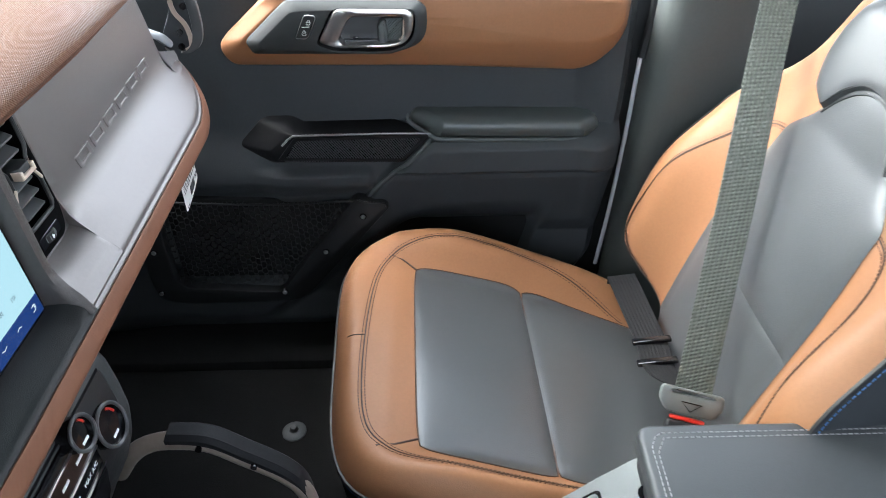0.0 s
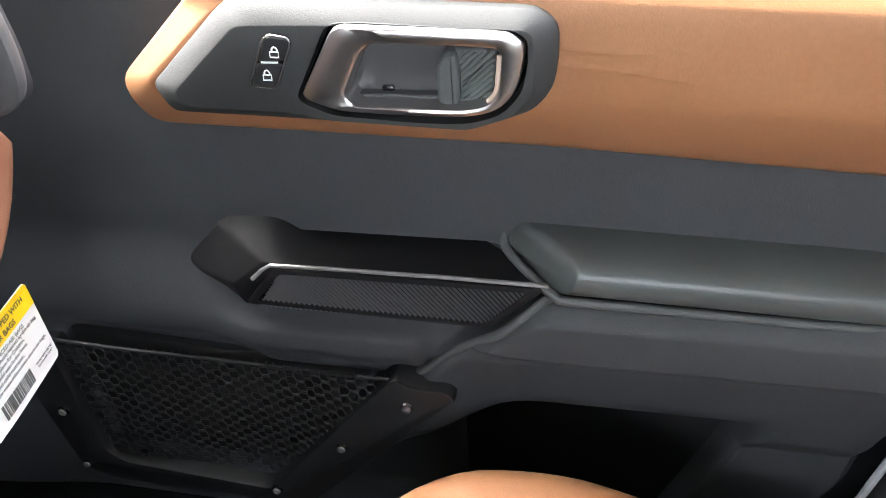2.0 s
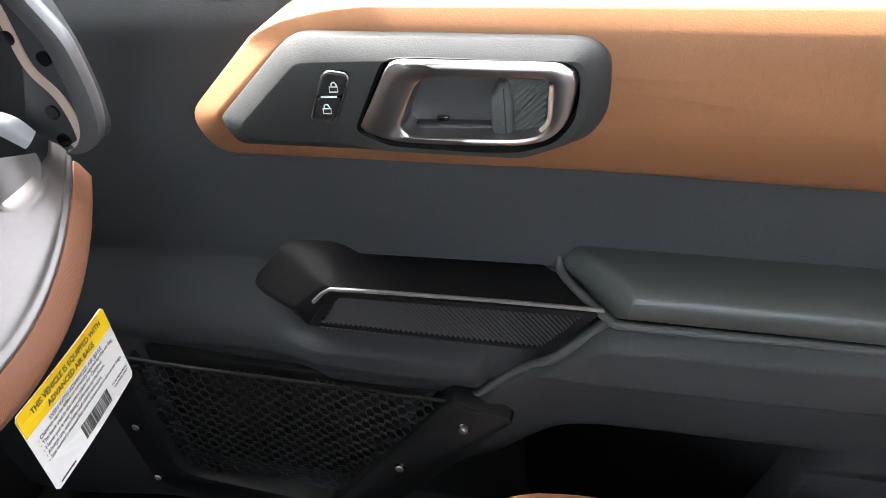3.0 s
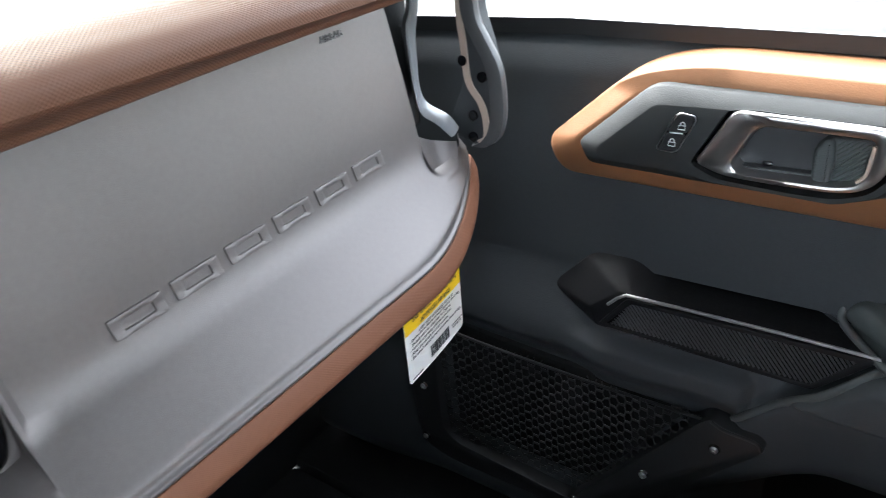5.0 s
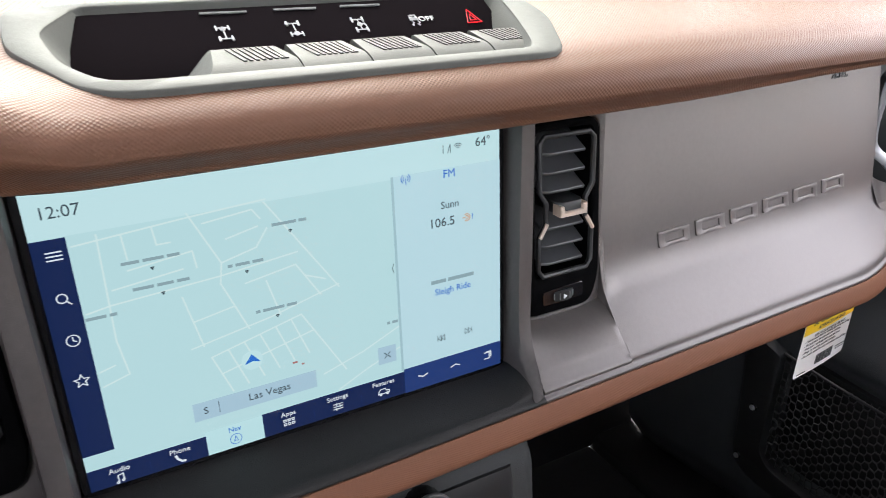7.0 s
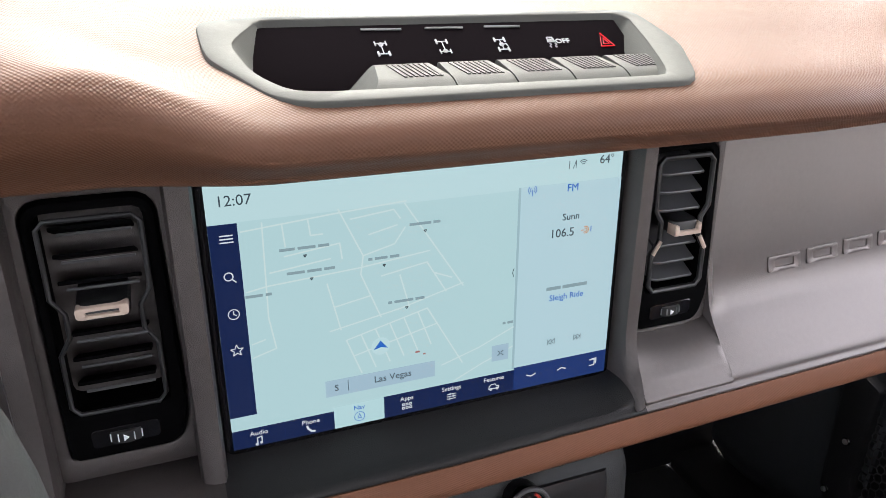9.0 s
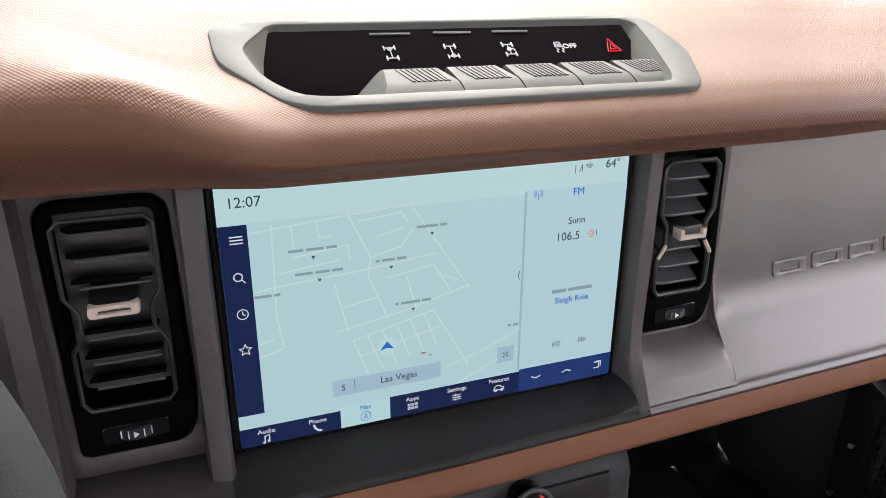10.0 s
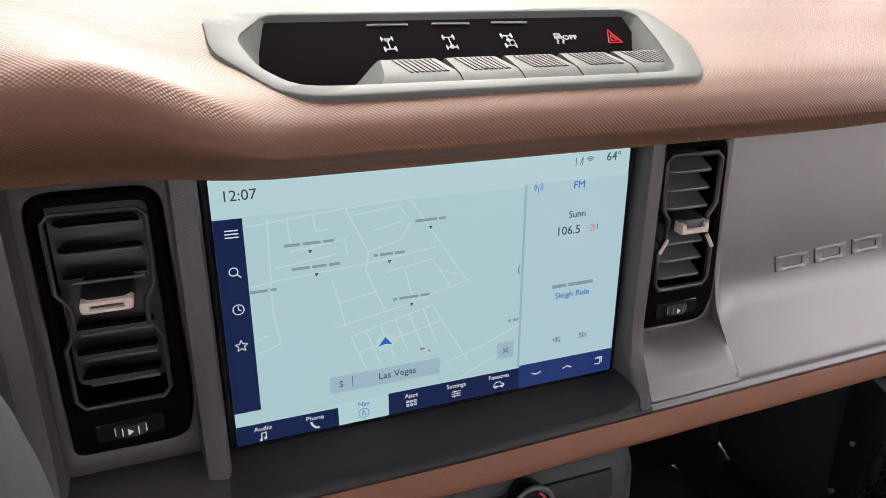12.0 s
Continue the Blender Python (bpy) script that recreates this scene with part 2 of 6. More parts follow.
def add_tube(bm, pts, r, n=8, closed=False, flat=1.0, up=(0, 0, 1)):
    """Sweeps a round or flattened section along points; r is one radius or one for each point."""
    P = [Vector(p) for p in pts]
    m = len(P)
    rings = []
    up = Vector(up)
    for i in range(m):
        t = (P[(i + 1) % m] - P[i - 1]) if closed else (P[min(i + 1, m - 1)] - P[max(i - 1, 0)])
        t.normalize()
        s = t.cross(up)
        if s.length < 1e-4:
            s = t.cross(Vector((1, 0, 0)))
        s.normalize()
        w = s.cross(t)
        rr = r[i] if isinstance(r, (list, tuple)) else r
        rings.append([bm.verts.new(P[i] + s * (rr * math.cos(2 * math.pi * k / n)) + w * (rr * flat * math.sin(2 * math.pi * k / n))) for k in range(n)])
    for i in range(m if closed else m - 1):
        a, b = rings[i], rings[(i + 1) % m]
        for k in range(n):
            bm.faces.new((a[k], a[(k + 1) % n], b[(k + 1) % n], b[k]))
    if not closed:
        bm.faces.new(rings[0])
        bm.faces.new(rings[-1])
    return bm


def tube(pts, r, n=8, closed=False, flat=1.0, up=(0, 0, 1)):
    bm = add_tube(bmesh.new(), pts, r, n, closed, flat, up)
    bmesh.ops.recalc_face_normals(bm, faces=bm.faces)
    return bm


def loft(sections, closed_section=False, caps=False, uv=False):
    """Joins rows of points, all with the same count. uv: lengths along and across in metres."""
    bm = bmesh.new()
    rows = [[bm.verts.new(p) for p in s] for s in sections]
    layer = bm.loops.layers.uv.new("uv") if uv else None
    n = len(rows[0])
    us, vss = [0.0], []
    mid = n // 2
    for a, b in zip(sections, sections[1:]):
        us.append(us[-1] + (Vector(a[mid]) - Vector(b[mid])).length)
    for s in sections:
        v = [0.0]
        for a, b in zip(s, s[1:]):
            v.append(v[-1] + (Vector(a) - Vector(b)).length)
        vss.append([q - v[mid] for q in v])
    for i in range(len(rows) - 1):
        for k in range(n if closed_section else n - 1):
            q = (k + 1) % n
            try:
                f = bm.faces.new((rows[i][k], rows[i][q], rows[i + 1][q], rows[i + 1][k]))
            except ValueError:
                continue
            if uv:
                for lp, (ii, kk) in zip(f.loops, ((i, k), (i, q), (i + 1, q), (i + 1, k))):
                    lp[layer].uv = (us[ii], vss[ii][kk])
    if caps:
        for r in (rows[0], rows[-1]):
            try:
                bm.faces.new(r)
            except ValueError:
                pass
    bmesh.ops.recalc_face_normals(bm, faces=bm.faces)
    return bm


def text(body, size, m, mat, parent, name="lettering", depth=0.0002, align="CENTER", bold=0.0):
    """Words in the built-in font as a mesh, at the pose m (x along the words, z out of the face)."""
    cu = bpy.data.curves.new("words", "FONT")
    cu.body, cu.size, cu.align_x, cu.align_y, cu.extrude, cu.offset = body, size, align, "CENTER", depth, bold
    cu.resolution_u = 3
    tmp = new("words", cu)
    bpy.context.view_layer.update()
    me = bpy.data.meshes.new_from_object(tmp.evaluated_get(bpy.context.evaluated_depsgraph_get()))
    bpy.data.objects.remove(tmp)
    bpy.data.curves.remove(cu)
    me.name = name
    me.transform(m)
    me.materials.clear()
    me.materials.append(mat)
    ob = new(name, me)
    ob.parent = parent
    return ob


# ---- outside ground, floor and cabin shell ----
def ground_sheet():
    bm = bmesh.new()
    bmesh.ops.create_grid(bm, x_segments=2, y_segments=2, size=400)
    for v in bm.verts:
        v.co.z = -0.55
    tagged(part("ground", bm, CONCRETE), "pale sunlit concrete outside the car", "ground", kind="structure")


ground_sheet()
FLOOR = part("floor", box((-0.60, -0.74, -0.06), (1.6, 0.70, 0.0), 0.01), CARPET)
tagged(FLOOR, "black carpeted footwell floor of the car", "floor", kind="structure")
sill = part("sill", loft([[(x, 0.70, 0.0), (x, 0.705, 0.012), (x, 0.725, 0.022), (x, 0.86, 0.022), (x, 0.86, -0.06), (x, 0.70, -0.06)] for x in (-0.62, 1.6)], True, True), CARPET)
tagged(sill, "black plastic door sill beside the carpet", "sill", kind="structure")
wall_f = part("wall_front", loft([[(-0.50, y, 0.0), (-0.50, y, 0.25), (-0.46, y, 0.6), (-0.46, y, 0.80)] for y in (-0.76, 0.80)]), DARK)
tagged(wall_f, "black footwell firewall under the dashboard", "wall", kind="structure")
roof = part("ceiling", box((-0.02, -0.78, 1.25), (2.0, 0.78, 1.30), 0.02), HEADLINER)
tagged(roof, "grey cloth headliner of the car roof", "ceiling", kind="structure")
header = part("beam_front", box((-0.06, -0.70, 1.24), (0.02, 0.70, 1.29), 0.02, 3), HEADLINER)
tagged(header, "grey header beam above the windscreen", "beam", kind="structure")
side_r = part("wall_right", box((-0.62, 0.84, -0.2), (1.68, 0.90, 0.715), 0.01), DARK)
tagged(side_r, "dark outer body side beyond the door", "wall", kind="structure")
# never in view; its height is set to keep daylight off the lower cabin
side_l = part("wall_left", prism([(-0.62, -0.2), (1.68, -0.2), (1.68, 1.26), (1.02, 1.26), (0.92, 0.80), (-0.62, 0.80)], "y", -0.86, -0.80, 0.01), DARK)
tagged(side_l, "unseen dark driver's side of the body, height set to limit daylight", "wall", kind="structure")
rear = part("wall_rear", box((1.62, -0.78, -0.1), (1.68, 0.78, 0.85), 0.02), DARK)
tagged(rear, "black rear bulkhead behind the seats", "wall", kind="structure")


# ---- windscreen ----
def tinted_glass(name, tint):
    m = bpy.data.materials.new(name)
    m.use_nodes = True
    nt = m.node_tree
    nt.nodes.remove(nt.nodes["Principled BSDF"])
    tr = nt.nodes.new("ShaderNodeBsdfTransparent")
    tr.inputs["Color"].default_value = (*tint, 1)
    gl = nt.nodes.new("ShaderNodeBsdfGlossy")
    gl.inputs["Roughness"].default_value = 0.02
    mix = nt.nodes.new("ShaderNodeMixShader")
    fr = nt.nodes.new("ShaderNodeFresnel")
    nt.links.new(fr.outputs[0], mix.inputs[0])
    nt.links.new(tr.outputs[0], mix.inputs[1])
    nt.links.new(gl.outputs[0], mix.inputs[2])
    nt.links.new(mix.outputs[0], nt.nodes["Material Output"].inputs["Surface"])
    return m


screen_rows = []
for k in range(9):
    f = k / 8
    screen_rows.append([(-0.47 + 0.43 * f - 0.03 * math.sin(math.pi * f) - 0.05 * (1 - (2 * j / 12 - 1) ** 2), (0.76 - 0.06 * f) * (2 * j / 12 - 1), 0.92 + 0.335 * f) for j in range(13)])
tagged(part("window_1", loft(screen_rows), tinted_glass("tinted_windscreen", (0.36, 0.385, 0.36))), "raked tinted windscreen above the dashboard", "windscreen", kind="structure")


side_rows = [[(-0.44 + 0.40 * f + (1.14 - 0.44 * f) * j / 10 * 1.0, 0.838 - 0.135 * f - 0.02 * f * f, 0.735 + 0.53 * f) for j in range(11)] for f in (0.0, 0.2, 0.4, 0.6, 0.8, 1.0)]
pane_mesh = loft(side_rows)
pane_mesh.normal_update()
for f in pane_mesh.faces:
    if f.normal.y > 0:
        f.normal_flip()
side_glass = part("window_2", pane_mesh, tinted_glass("tinted_side_glass", (0.95, 0.945, 0.925)))
side_glass.visible_shadow = False
tagged(side_glass, "closed tinted side window above the passenger door", "window", kind="structure")


# ---- pillars ----
def spline4(pts, n):
    """Smooth stations through places that carry a width."""
    a, b = spline([p[:3] for p in pts], n), spline([(p[3], 0, 0) for p in pts], n)
    return [(*p, q.x) for p, q in zip(a, b)]


def pillar(name, pts, label):
    rows = []
    for x, y, z, w in spline4(pts, 5):
        front = [(x - w - 0.004, y + 0.03, z), (x - w, y, z), (x - w * 0.93, y - 0.016, z), (x - w * 0.72, y - 0.026, z), (x - w * 0.35, y - 0.031, z), (x, y - 0.033, z), (x + w * 0.6, y - 0.032, z), (x + w * 0.9, y - 0.02, z), (x + w, y, z)]
        rows.append(front + [(x + w, y + 0.06, z), (x - w, y + 0.06, z)])
    return tagged(part(name, loft(rows, True, True), PILLARG, sharp=50), label, "pillar", kind="structure")


pillar("pillar_centre", [(0.80, 0.77, -0.05, 0.15), (0.80, 0.77, 0.25, 0.13), (0.795, 0.765, 0.6, 0.105), (0.80, 0.755, 0.9, 0.09), (0.82, 0.70, 1.27, 0.08)], "grey grained plastic door pillar trim behind the front door")
pillar("pillar_front", [(-0.42, 0.76, 0.70, 0.05), (-0.30, 0.74, 0.95, 0.045), (0.0, 0.68, 1.27, 0.045)], "grey plastic windscreen pillar trim")


# ---- passenger door ----
def door_skin(x, z):
    """Depth of the moulded door lining at a place of its face."""
    k = smoothstep(0.25, 0.33, x)
    y = 0.768 + 0.032 * (smoothstep(0.40, 0.50, z) * (1 - k) + smoothstep(0.468, 0.50, z) * k) + 0.08 * max(0.0, z - 0.50)
    # arm support swelling out below the armrest pad, behind a slanted edge, with a fainter band below it
    edge = 0.20 + (z - 0.37) * 1.15
    wide_ = 0.012 + 0.022 * (1 - smoothstep(0.36, 0.42, z))
    side = smoothstep(edge - wide_, edge + wide_, x) * (1 - smoothstep(0.60, 0.66, x))
    y -= 0.032 * side * smoothstep(0.414, 0.430, z) * (1 - smoothstep(0.485, 0.50, z))
    band = 0.013 * side * smoothstep(0.25, 0.30, z) * (1 - smoothstep(0.414, 0.430, z))
    # pocket mouth at the foot of the door
    xl, xr = 0.285 - (0.335 - z) * 1.2, 0.536 - (0.329 - z) * 0.32
    pocket = smoothstep(xl - 0.020, xl + 0.075, x) * (1 - smoothstep(xr - 0.014, xr + 0.014, x))
    y += 0.060 * pocket * (1 - smoothstep(0.215, 0.352, z)) * smoothstep(0.04, 0.1, z)
    # rounded swelling below the pull handle
    hx = smoothstep(0.0, 0.07, x) * (1 - smoothstep(0.212, 0.230, x))
    y -= max(band, 0.014 * hx * smoothstep(0.335, 0.36, z) * (1 - smoothstep(0.414, 0.430, z)))
    # recess behind the net
    nx = smoothstep(-0.19, -0.16, x) * (1 - smoothstep((z - 0.165) * 0.85 + 0.03, (z - 0.165) * 0.85 + 0.05, x))
    y += 0.02 * nx * smoothstep(0.17, 0.19, z) * (1 - smoothstep(0.36, 0.40, z))
    # finger space above the pull grip
    y += 0.030 * smoothstep(0.070, 0.100, x) * (1 - smoothstep(0.226 + (z - 0.47) * 0.8, 0.275 + (z - 0.47) * 0.8, x)) * smoothstep(0.464, 0.474, z) * (1 - smoothstep(0.496, 0.503, z))
    # the lining falls away below the armrest
    y += 0.27 * min(0.15, max(0.0, 0.405 - z)) * smoothstep(0.20, 0.30, x)
    # raised rear border
    y -= 0.022 * smoothstep(0.572 - 0.10 * (z - 0.5), 0.628, x) * smoothstep(0.30, 0.56, z)
    y += 0.05 * (1 - smoothstep(0.0, 0.10, z)) + 0.030 * (1 - math.sqrt(max(0.0, 1 - (max(0.0, z - 0.708) / 0.048) ** 2)))
    # the lining curls outward at the front
    return y + 0.03 * smoothstep(-0.22, -0.36, x) if x > -0.22 else y - 0.02 * smoothstep(0, 1, (-0.22 - x) / 0.2)


def rear_edge(z):
    """Where the lining ends towards the rear."""
    return 0.622 + 0.032 * smoothstep(0.1, 0.75, z) - 0.10 * (1 - smoothstep(0.02, 0.22, z))


door = tagged(new("door_1"), "closed black car door lining with tan upper panel and padded armrest", "car door", kind="structure")


def door_panel():
    rows = []
    for j in range(240):
        z = 0.02 + (0.752 - 0.02) * j / 239
        xr = rear_edge(z)
        row = [(-0.46 + (xr + 0.46) * i / 329, door_skin(-0.46 + (xr + 0.46) * i / 329, z), z) for i in range(330)]
        row.append((xr + 0.012, row[-1][1] + 0.012, z))
        row.append((xr + 0.018, 0.84, z))
        rows.append(row)

    def sill_z(x):
        return -0.030 * max(0.0, x) * smoothstep(0.0, 0.2, x)

    rows = [[(p[0], p[1], p[2] + sill_z(p[0]) * smoothstep(0.60, 0.75, p[2])) for p in r] for r in rows]
    top = rows[-1]
    rows.append([(p[0], p[1] + 0.004, p[2] + 0.006) for p in top])
    rows.append([(p[0], max(p[1] + 0.008, 0.800), p[2] + 0.009) for p in top])
    rows.append([(p[0], max(p[1] + 0.009, 0.826), p[2] + 0.006) for p in top])
    rows.append([(p[0], 0.84, p[2] - 0.02) for p in top])
    part("lining", loft(rows), LINING, door)


door_panel()
part("window_seal", prism([(-0.45, 0.745), (0.0, 0.750), (0.66, 0.731), (0.66, 0.746), (0.0, 0.766), (-0.45, 0.762)], "y", 0.826, 0.840, 0.004), DARK, door, "black rubber window seal")


TANPOLY = rounded([(-0.012, 0.650), (0.088, 0.733), (0.155, 0.745), (0.650, 0.724), (0.648, 0.64), (0.590, 0.590), (0.32, 0.606), (0.004, 0.615)], [0.018, 0.03, 0.03, 0.018, 0.04, 0.03, 0.03, 0.018], 5)


TANIN = rounded([(0.034, 0.665), (0.112, 0.727), (0.165, 0.7325), (0.635, 0.712), (0.632, 0.668), (0.585, 0.650), (0.32, 0.6575), (0.050, 0.648)], [0.018, 0.03, 0.03, 0.018, 0.03, 0.03, 0.03, 0.018], 5)


def upper_panel():
    """Padded tan panel: broad soft bevels and a swelling behind the handle."""
    cx, cz = 0.33, 0.690
    rows = [[(x, 0.83, z) for x, z in TANPOLY], [(x, 0.7890 - 0.0245 * smoothstep(0.70, 0.735, z), z) for x, z in TANPOLY]]

    def bulge(x):
        return 0.758 - 0.007 * smoothstep(0.335, 0.385, x)

    for k in range(1, 13):
        f = k / 12
        g = 0.62 * f + 0.38 * math.sin(f * math.pi / 2)
        row = []
        for (x0, z0), (x1, z1) in zip(TANPOLY, TANIN):
            x, z = x0 + (x1 - x0) * f, z0 + (z1 - z0) * f
            y0 = 0.7870 - 0.0245 * smoothstep(0.70, 0.735, z0)
            row.append((x, y0 + (bulge(x) - y0) * g, z))
        rows.append(row)
    rim = rows[-1]
    for k in range(1, 25):
        f = 1 - k / 24.5
        rows.append([(cx + (x - cx) * f, bulge(cx + (x - cx) * f) - 0.002 * (1 - f ** 4), cz + (z - cz) * f) for x, _, z in rim])
    part("upper_panel", loft(rows, True, True), TAN, door, "tan leather upper panel", sharp=60)


upper_panel()


def resampled(poly, n):
    """n even steps round an outline, from its foremost corner."""
    k = min(range(len(poly)), key=lambda i: poly[i][0])
    P = [Vector(p) for p in poly[k:] + poly[:k]]
    P.append(P[0])
    L = [0.0]
    for a, b in zip(P, P[1:]):
        L.append(L[-1] + (b - a).length)
    res, j = [], 0
    for q in range(n):
        d = L[-1] * q / n
        while L[j + 1] < d:
            j += 1
        res.append(P[j].lerp(P[j + 1], (d - L[j]) / max(1e-9, L[j + 1] - L[j])))
    return res


def ring_plate(outer, inner, axis, d0, d1, bevel):
    """A flat frame between two outlines with rounded front edges."""
    n = 96
    o, inn = resampled(list(outer), n), resampled(list(inner), n)
    # start both outlines at the nearest pair of points
    best = min(range(n), key=lambda s: sum((o[(k + s) % n] - inn[k]).length for k in range(0, n, 6)))
    o = o[best:] + o[:best]
    s = 1 if d1 > d0 else -1
    rows = []
    for a, b in zip(o, inn):
        d = (b - a)
        k = min(0.45, bevel / max(d.length, 1e-6))
        rows.append([to3(axis, *a, d0), to3(axis, *a, d1 - s * bevel), to3(axis, *(a + d * k * 0.3), d1 - s * bevel * 0.3), to3(axis, *(a + d * k), d1),
                     to3(axis, *(b - d * k), d1), to3(axis, *(b - d * k * 0.3), d1 - s * bevel * 0.3), to3(axis, *b, d1 - s * bevel), to3(axis, *b, d0)])
    rows.append(rows[0])
    return loft(rows)


# handle surround: broad shallow chamfers round a flat plate, with the handle's opening cut through it
BB = rounded([(0.0456, 0.6681), (0.1184, 0.7303), (0.211, 0.727), (0.3176, 0.723), (0.3306, 0.713), (0.3306, 0.690), (0.3287, 0.674), (0.3181, 0.6573), (0.2877, 0.6457), (0.2601, 0.6418), (0.0551, 0.6475)], [0.006, 0.014, 0.02, 0.010, 0.010, 0.02, 0.012, 0.014, 0.014, 0.02, 0.006], 4)
BF = rounded([(0.0700, 0.6687), (0.1258, 0.7156), (0.212, 0.7165), (0.3134, 0.7145), (0.3178, 0.7034), (0.3154, 0.6724), (0.3025, 0.6570), (0.2739, 0.6465), (0.1788, 0.6505), (0.1500, 0.6560), (0.0720, 0.6580)], 0.006, 4)
GAP = rounded([(0.1574, 0.6651), (0.1877, 0.7180), (0.2087, 0.7186), (0.3049, 0.7143), (0.3127, 0.7089), (0.3134, 0.6978), (0.3098, 0.6744), (0.2968, 0.6586), (0.2739, 0.6511), (0.2427, 0.6506), (0.1824, 0.6542)], 0.008, 4)
rb, rf, rg = resampled(BB, 160), resampled(BF, 160), resampled(GAP, 160)
rows = [[(p.x, 0.80, p.y) for p in rb], [(p.x, 0.7490, p.y) for p in rb], [(p.x + (q.x - p.x) * 0.06, 0.7470, p.y + (q.y - p.y) * 0.06) for p, q in zip(rb, rf)], [(p.x + (q.x - p.x) * 0.94, 0.7363, p.y + (q.y - p.y) * 0.94) for p, q in zip(rb, rf)], [(q.x, 0.7358, q.y) for q in rf]]
bm = loft(rows, True)
bm.verts.ensure_lookup_table()
edge = bm.verts[-160:]
hole = [bm.verts.new((g.x, 0.7358, g.y)) for g in rg]
sunk = [bm.verts.new((g.x, 0.778, g.y)) for g in rg]
for k in range(160):
    bm.faces.new((hole[k], hole[(k + 1) % 160], sunk[(k + 1) % 160], sunk[k]))
loop = [bm.edges.get((r[k], r[(k + 1) % 160])) or bm.edges.new((r[k], r[(k + 1) % 160])) for r in (edge, hole) for k in range(160)]
bmesh.ops.triangle_fill(bm, use_beauty=True, edges=loop)
bmesh.ops.recalc_face_normals(bm, faces=bm.faces)
part("handle_bezel", bm, PANELG, door, "dark grey plastic handle surround")

# chrome release handle: a frame round a hollow, with a ribbed paddle at its rear
HOUT = rounded([(0.163, 0.6692), (0.1933, 0.7185), (0.3021, 0.7142), (0.3105, 0.7090), (0.3115, 0.702), (0.3078, 0.679), (0.2957, 0.6632), (0.2769, 0.6580), (0.2444, 0.6575), (0.187, 0.6600)], [0.005, 0.008, 0.006, 0.006, 0.006, 0.012, 0.010, 0.012, 0.02, 0.014], 4)
HIN = rounded([(0.1937, 0.6717), (0.2101, 0.7025), (0.2184, 0.7075), (0.293, 0.7047), (0.2974, 0.701), (0.2947, 0.6757), (0.2871, 0.6666), (0.2713, 0.6637), (0.2013, 0.6637)], 0.005, 3)
part("handle_gap", ring_plate(GAP, [(0.237 + (x - 0.237) * 0.96, 0.687 + (z - 0.687) * 0.92) for x, z in HOUT], "y", 0.780, 0.7520, 0.0008), GLOSS, door, "black shadow gap round the handle")
handle = part("release_handle", ring_plate(HOUT, HIN, "y", 0.778, 0.7305, 0.0034), CHROME, door, "satin chrome door release handle")
part("well", prism([(0.245 + (x - 0.245) * 1.06, 0.686 + (z - 0.686) * 1.1) for x, z in HIN], "y", 0.786, 0.7535, 0.0), LOUVRE, handle, "dark grained hollow behind the handle")
part("well_ledge", box((0.196, 0.746, 0.6625), (0.262, 0.760, 0.6660), 0.001, 1), LOUVRE, handle)
part("latch_stop", box((0.2140, 0.7505, 0.6660), (0.2225, 0.7550, 0.6695), 0.0012, 2), GLOSS, handle, "small black latch stop")
PDL = [(0.2570, 0.6892), (0.2650, 0.6995), (0.2945, 0.7000), (0.2950, 0.6934), (0.2910, 0.6690), (0.2840, 0.6610), (0.2600, 0.6600), (0.2565, 0.6660)]
paddle = part("paddle", prism(rounded(PDL, 0.004), "y", 0.775, 0.7440, 0.004, 3), TRIMG, handle, "ribbed grey thumb paddle")
part("paddle_lip", prism(rounded([(0.2545, 0.6900), (0.2615, 0.6990), (0.2680, 0.6985), (0.2700, 0.6800), (0.2680, 0.6605), (0.2590, 0.6600), (0.2540, 0.6655)], 0.003), "y", 0.770, 0.7385, 0.004, 3), TRIMG, paddle, "raised front lip of the paddle")


def hatch(poly, angle, pitch, w, h, y, mat, parent, name, label):
    """Fine raised ribs at an angle across a convex field of a plane that faces the cabin."""
    bm = bmesh.new()
    t = Vector((math.cos(radians(angle)), math.sin(radians(angle))))
    n = Vector((-t.y, t.x))
    P = [Vector(p) for p in poly]
    lo, hi = min(p.dot(n) for p in P), max(p.dot(n) for p in P)
    d = lo + pitch * 0.5
    while d < hi:
        cuts = []
        for a, b in zip(P, P[1:] + P[:1]):
            da, db = a.dot(n) - d, b.dot(n) - d
            if (da > 0) != (db > 0):
                cuts.append(a.lerp(b, da / (da - db)))
        if len(cuts) == 2 and (cuts[0] - cuts[1]).length > 0.001:
            a, b = cuts
            v = [bm.verts.new((q.x, yy, q.y)) for q, yy in ((a - n * w / 2, y), (a, y - h), (a + n * w / 2, y), (b - n * w / 2, y), (b, y - h), (b + n * w / 2, y))]
            bm.faces.new((v[0], v[1], v[4], v[3]))
            bm.faces.new((v[1], v[2], v[5], v[4]))
        d += pitch
    bmesh.ops.recalc_face_normals(bm, faces=bm.faces)
    return tagged(part(name, bm, mat, parent, label, smooth=False), kind="stuff")


hatch([(0.2700, 0.6975), (0.2925, 0.6980), (0.2895, 0.6700), (0.2830, 0.6625), (0.2705, 0.6615)], 42, 0.0030, 0.0018, 0.0010, 0.7441, RIDGE, paddle, "ribs", "fine diagonal ribs")
part("rear_edge", tube(spline([(0.2962, 0.7330, 0.7000), (0.2950, 0.7330, 0.6880), (0.2935, 0.7335, 0.6765), (0.2880, 0.7340, 0.6690)], 5), 0.0016, 8), BEIGE, handle, "pale rear edge of the handle")

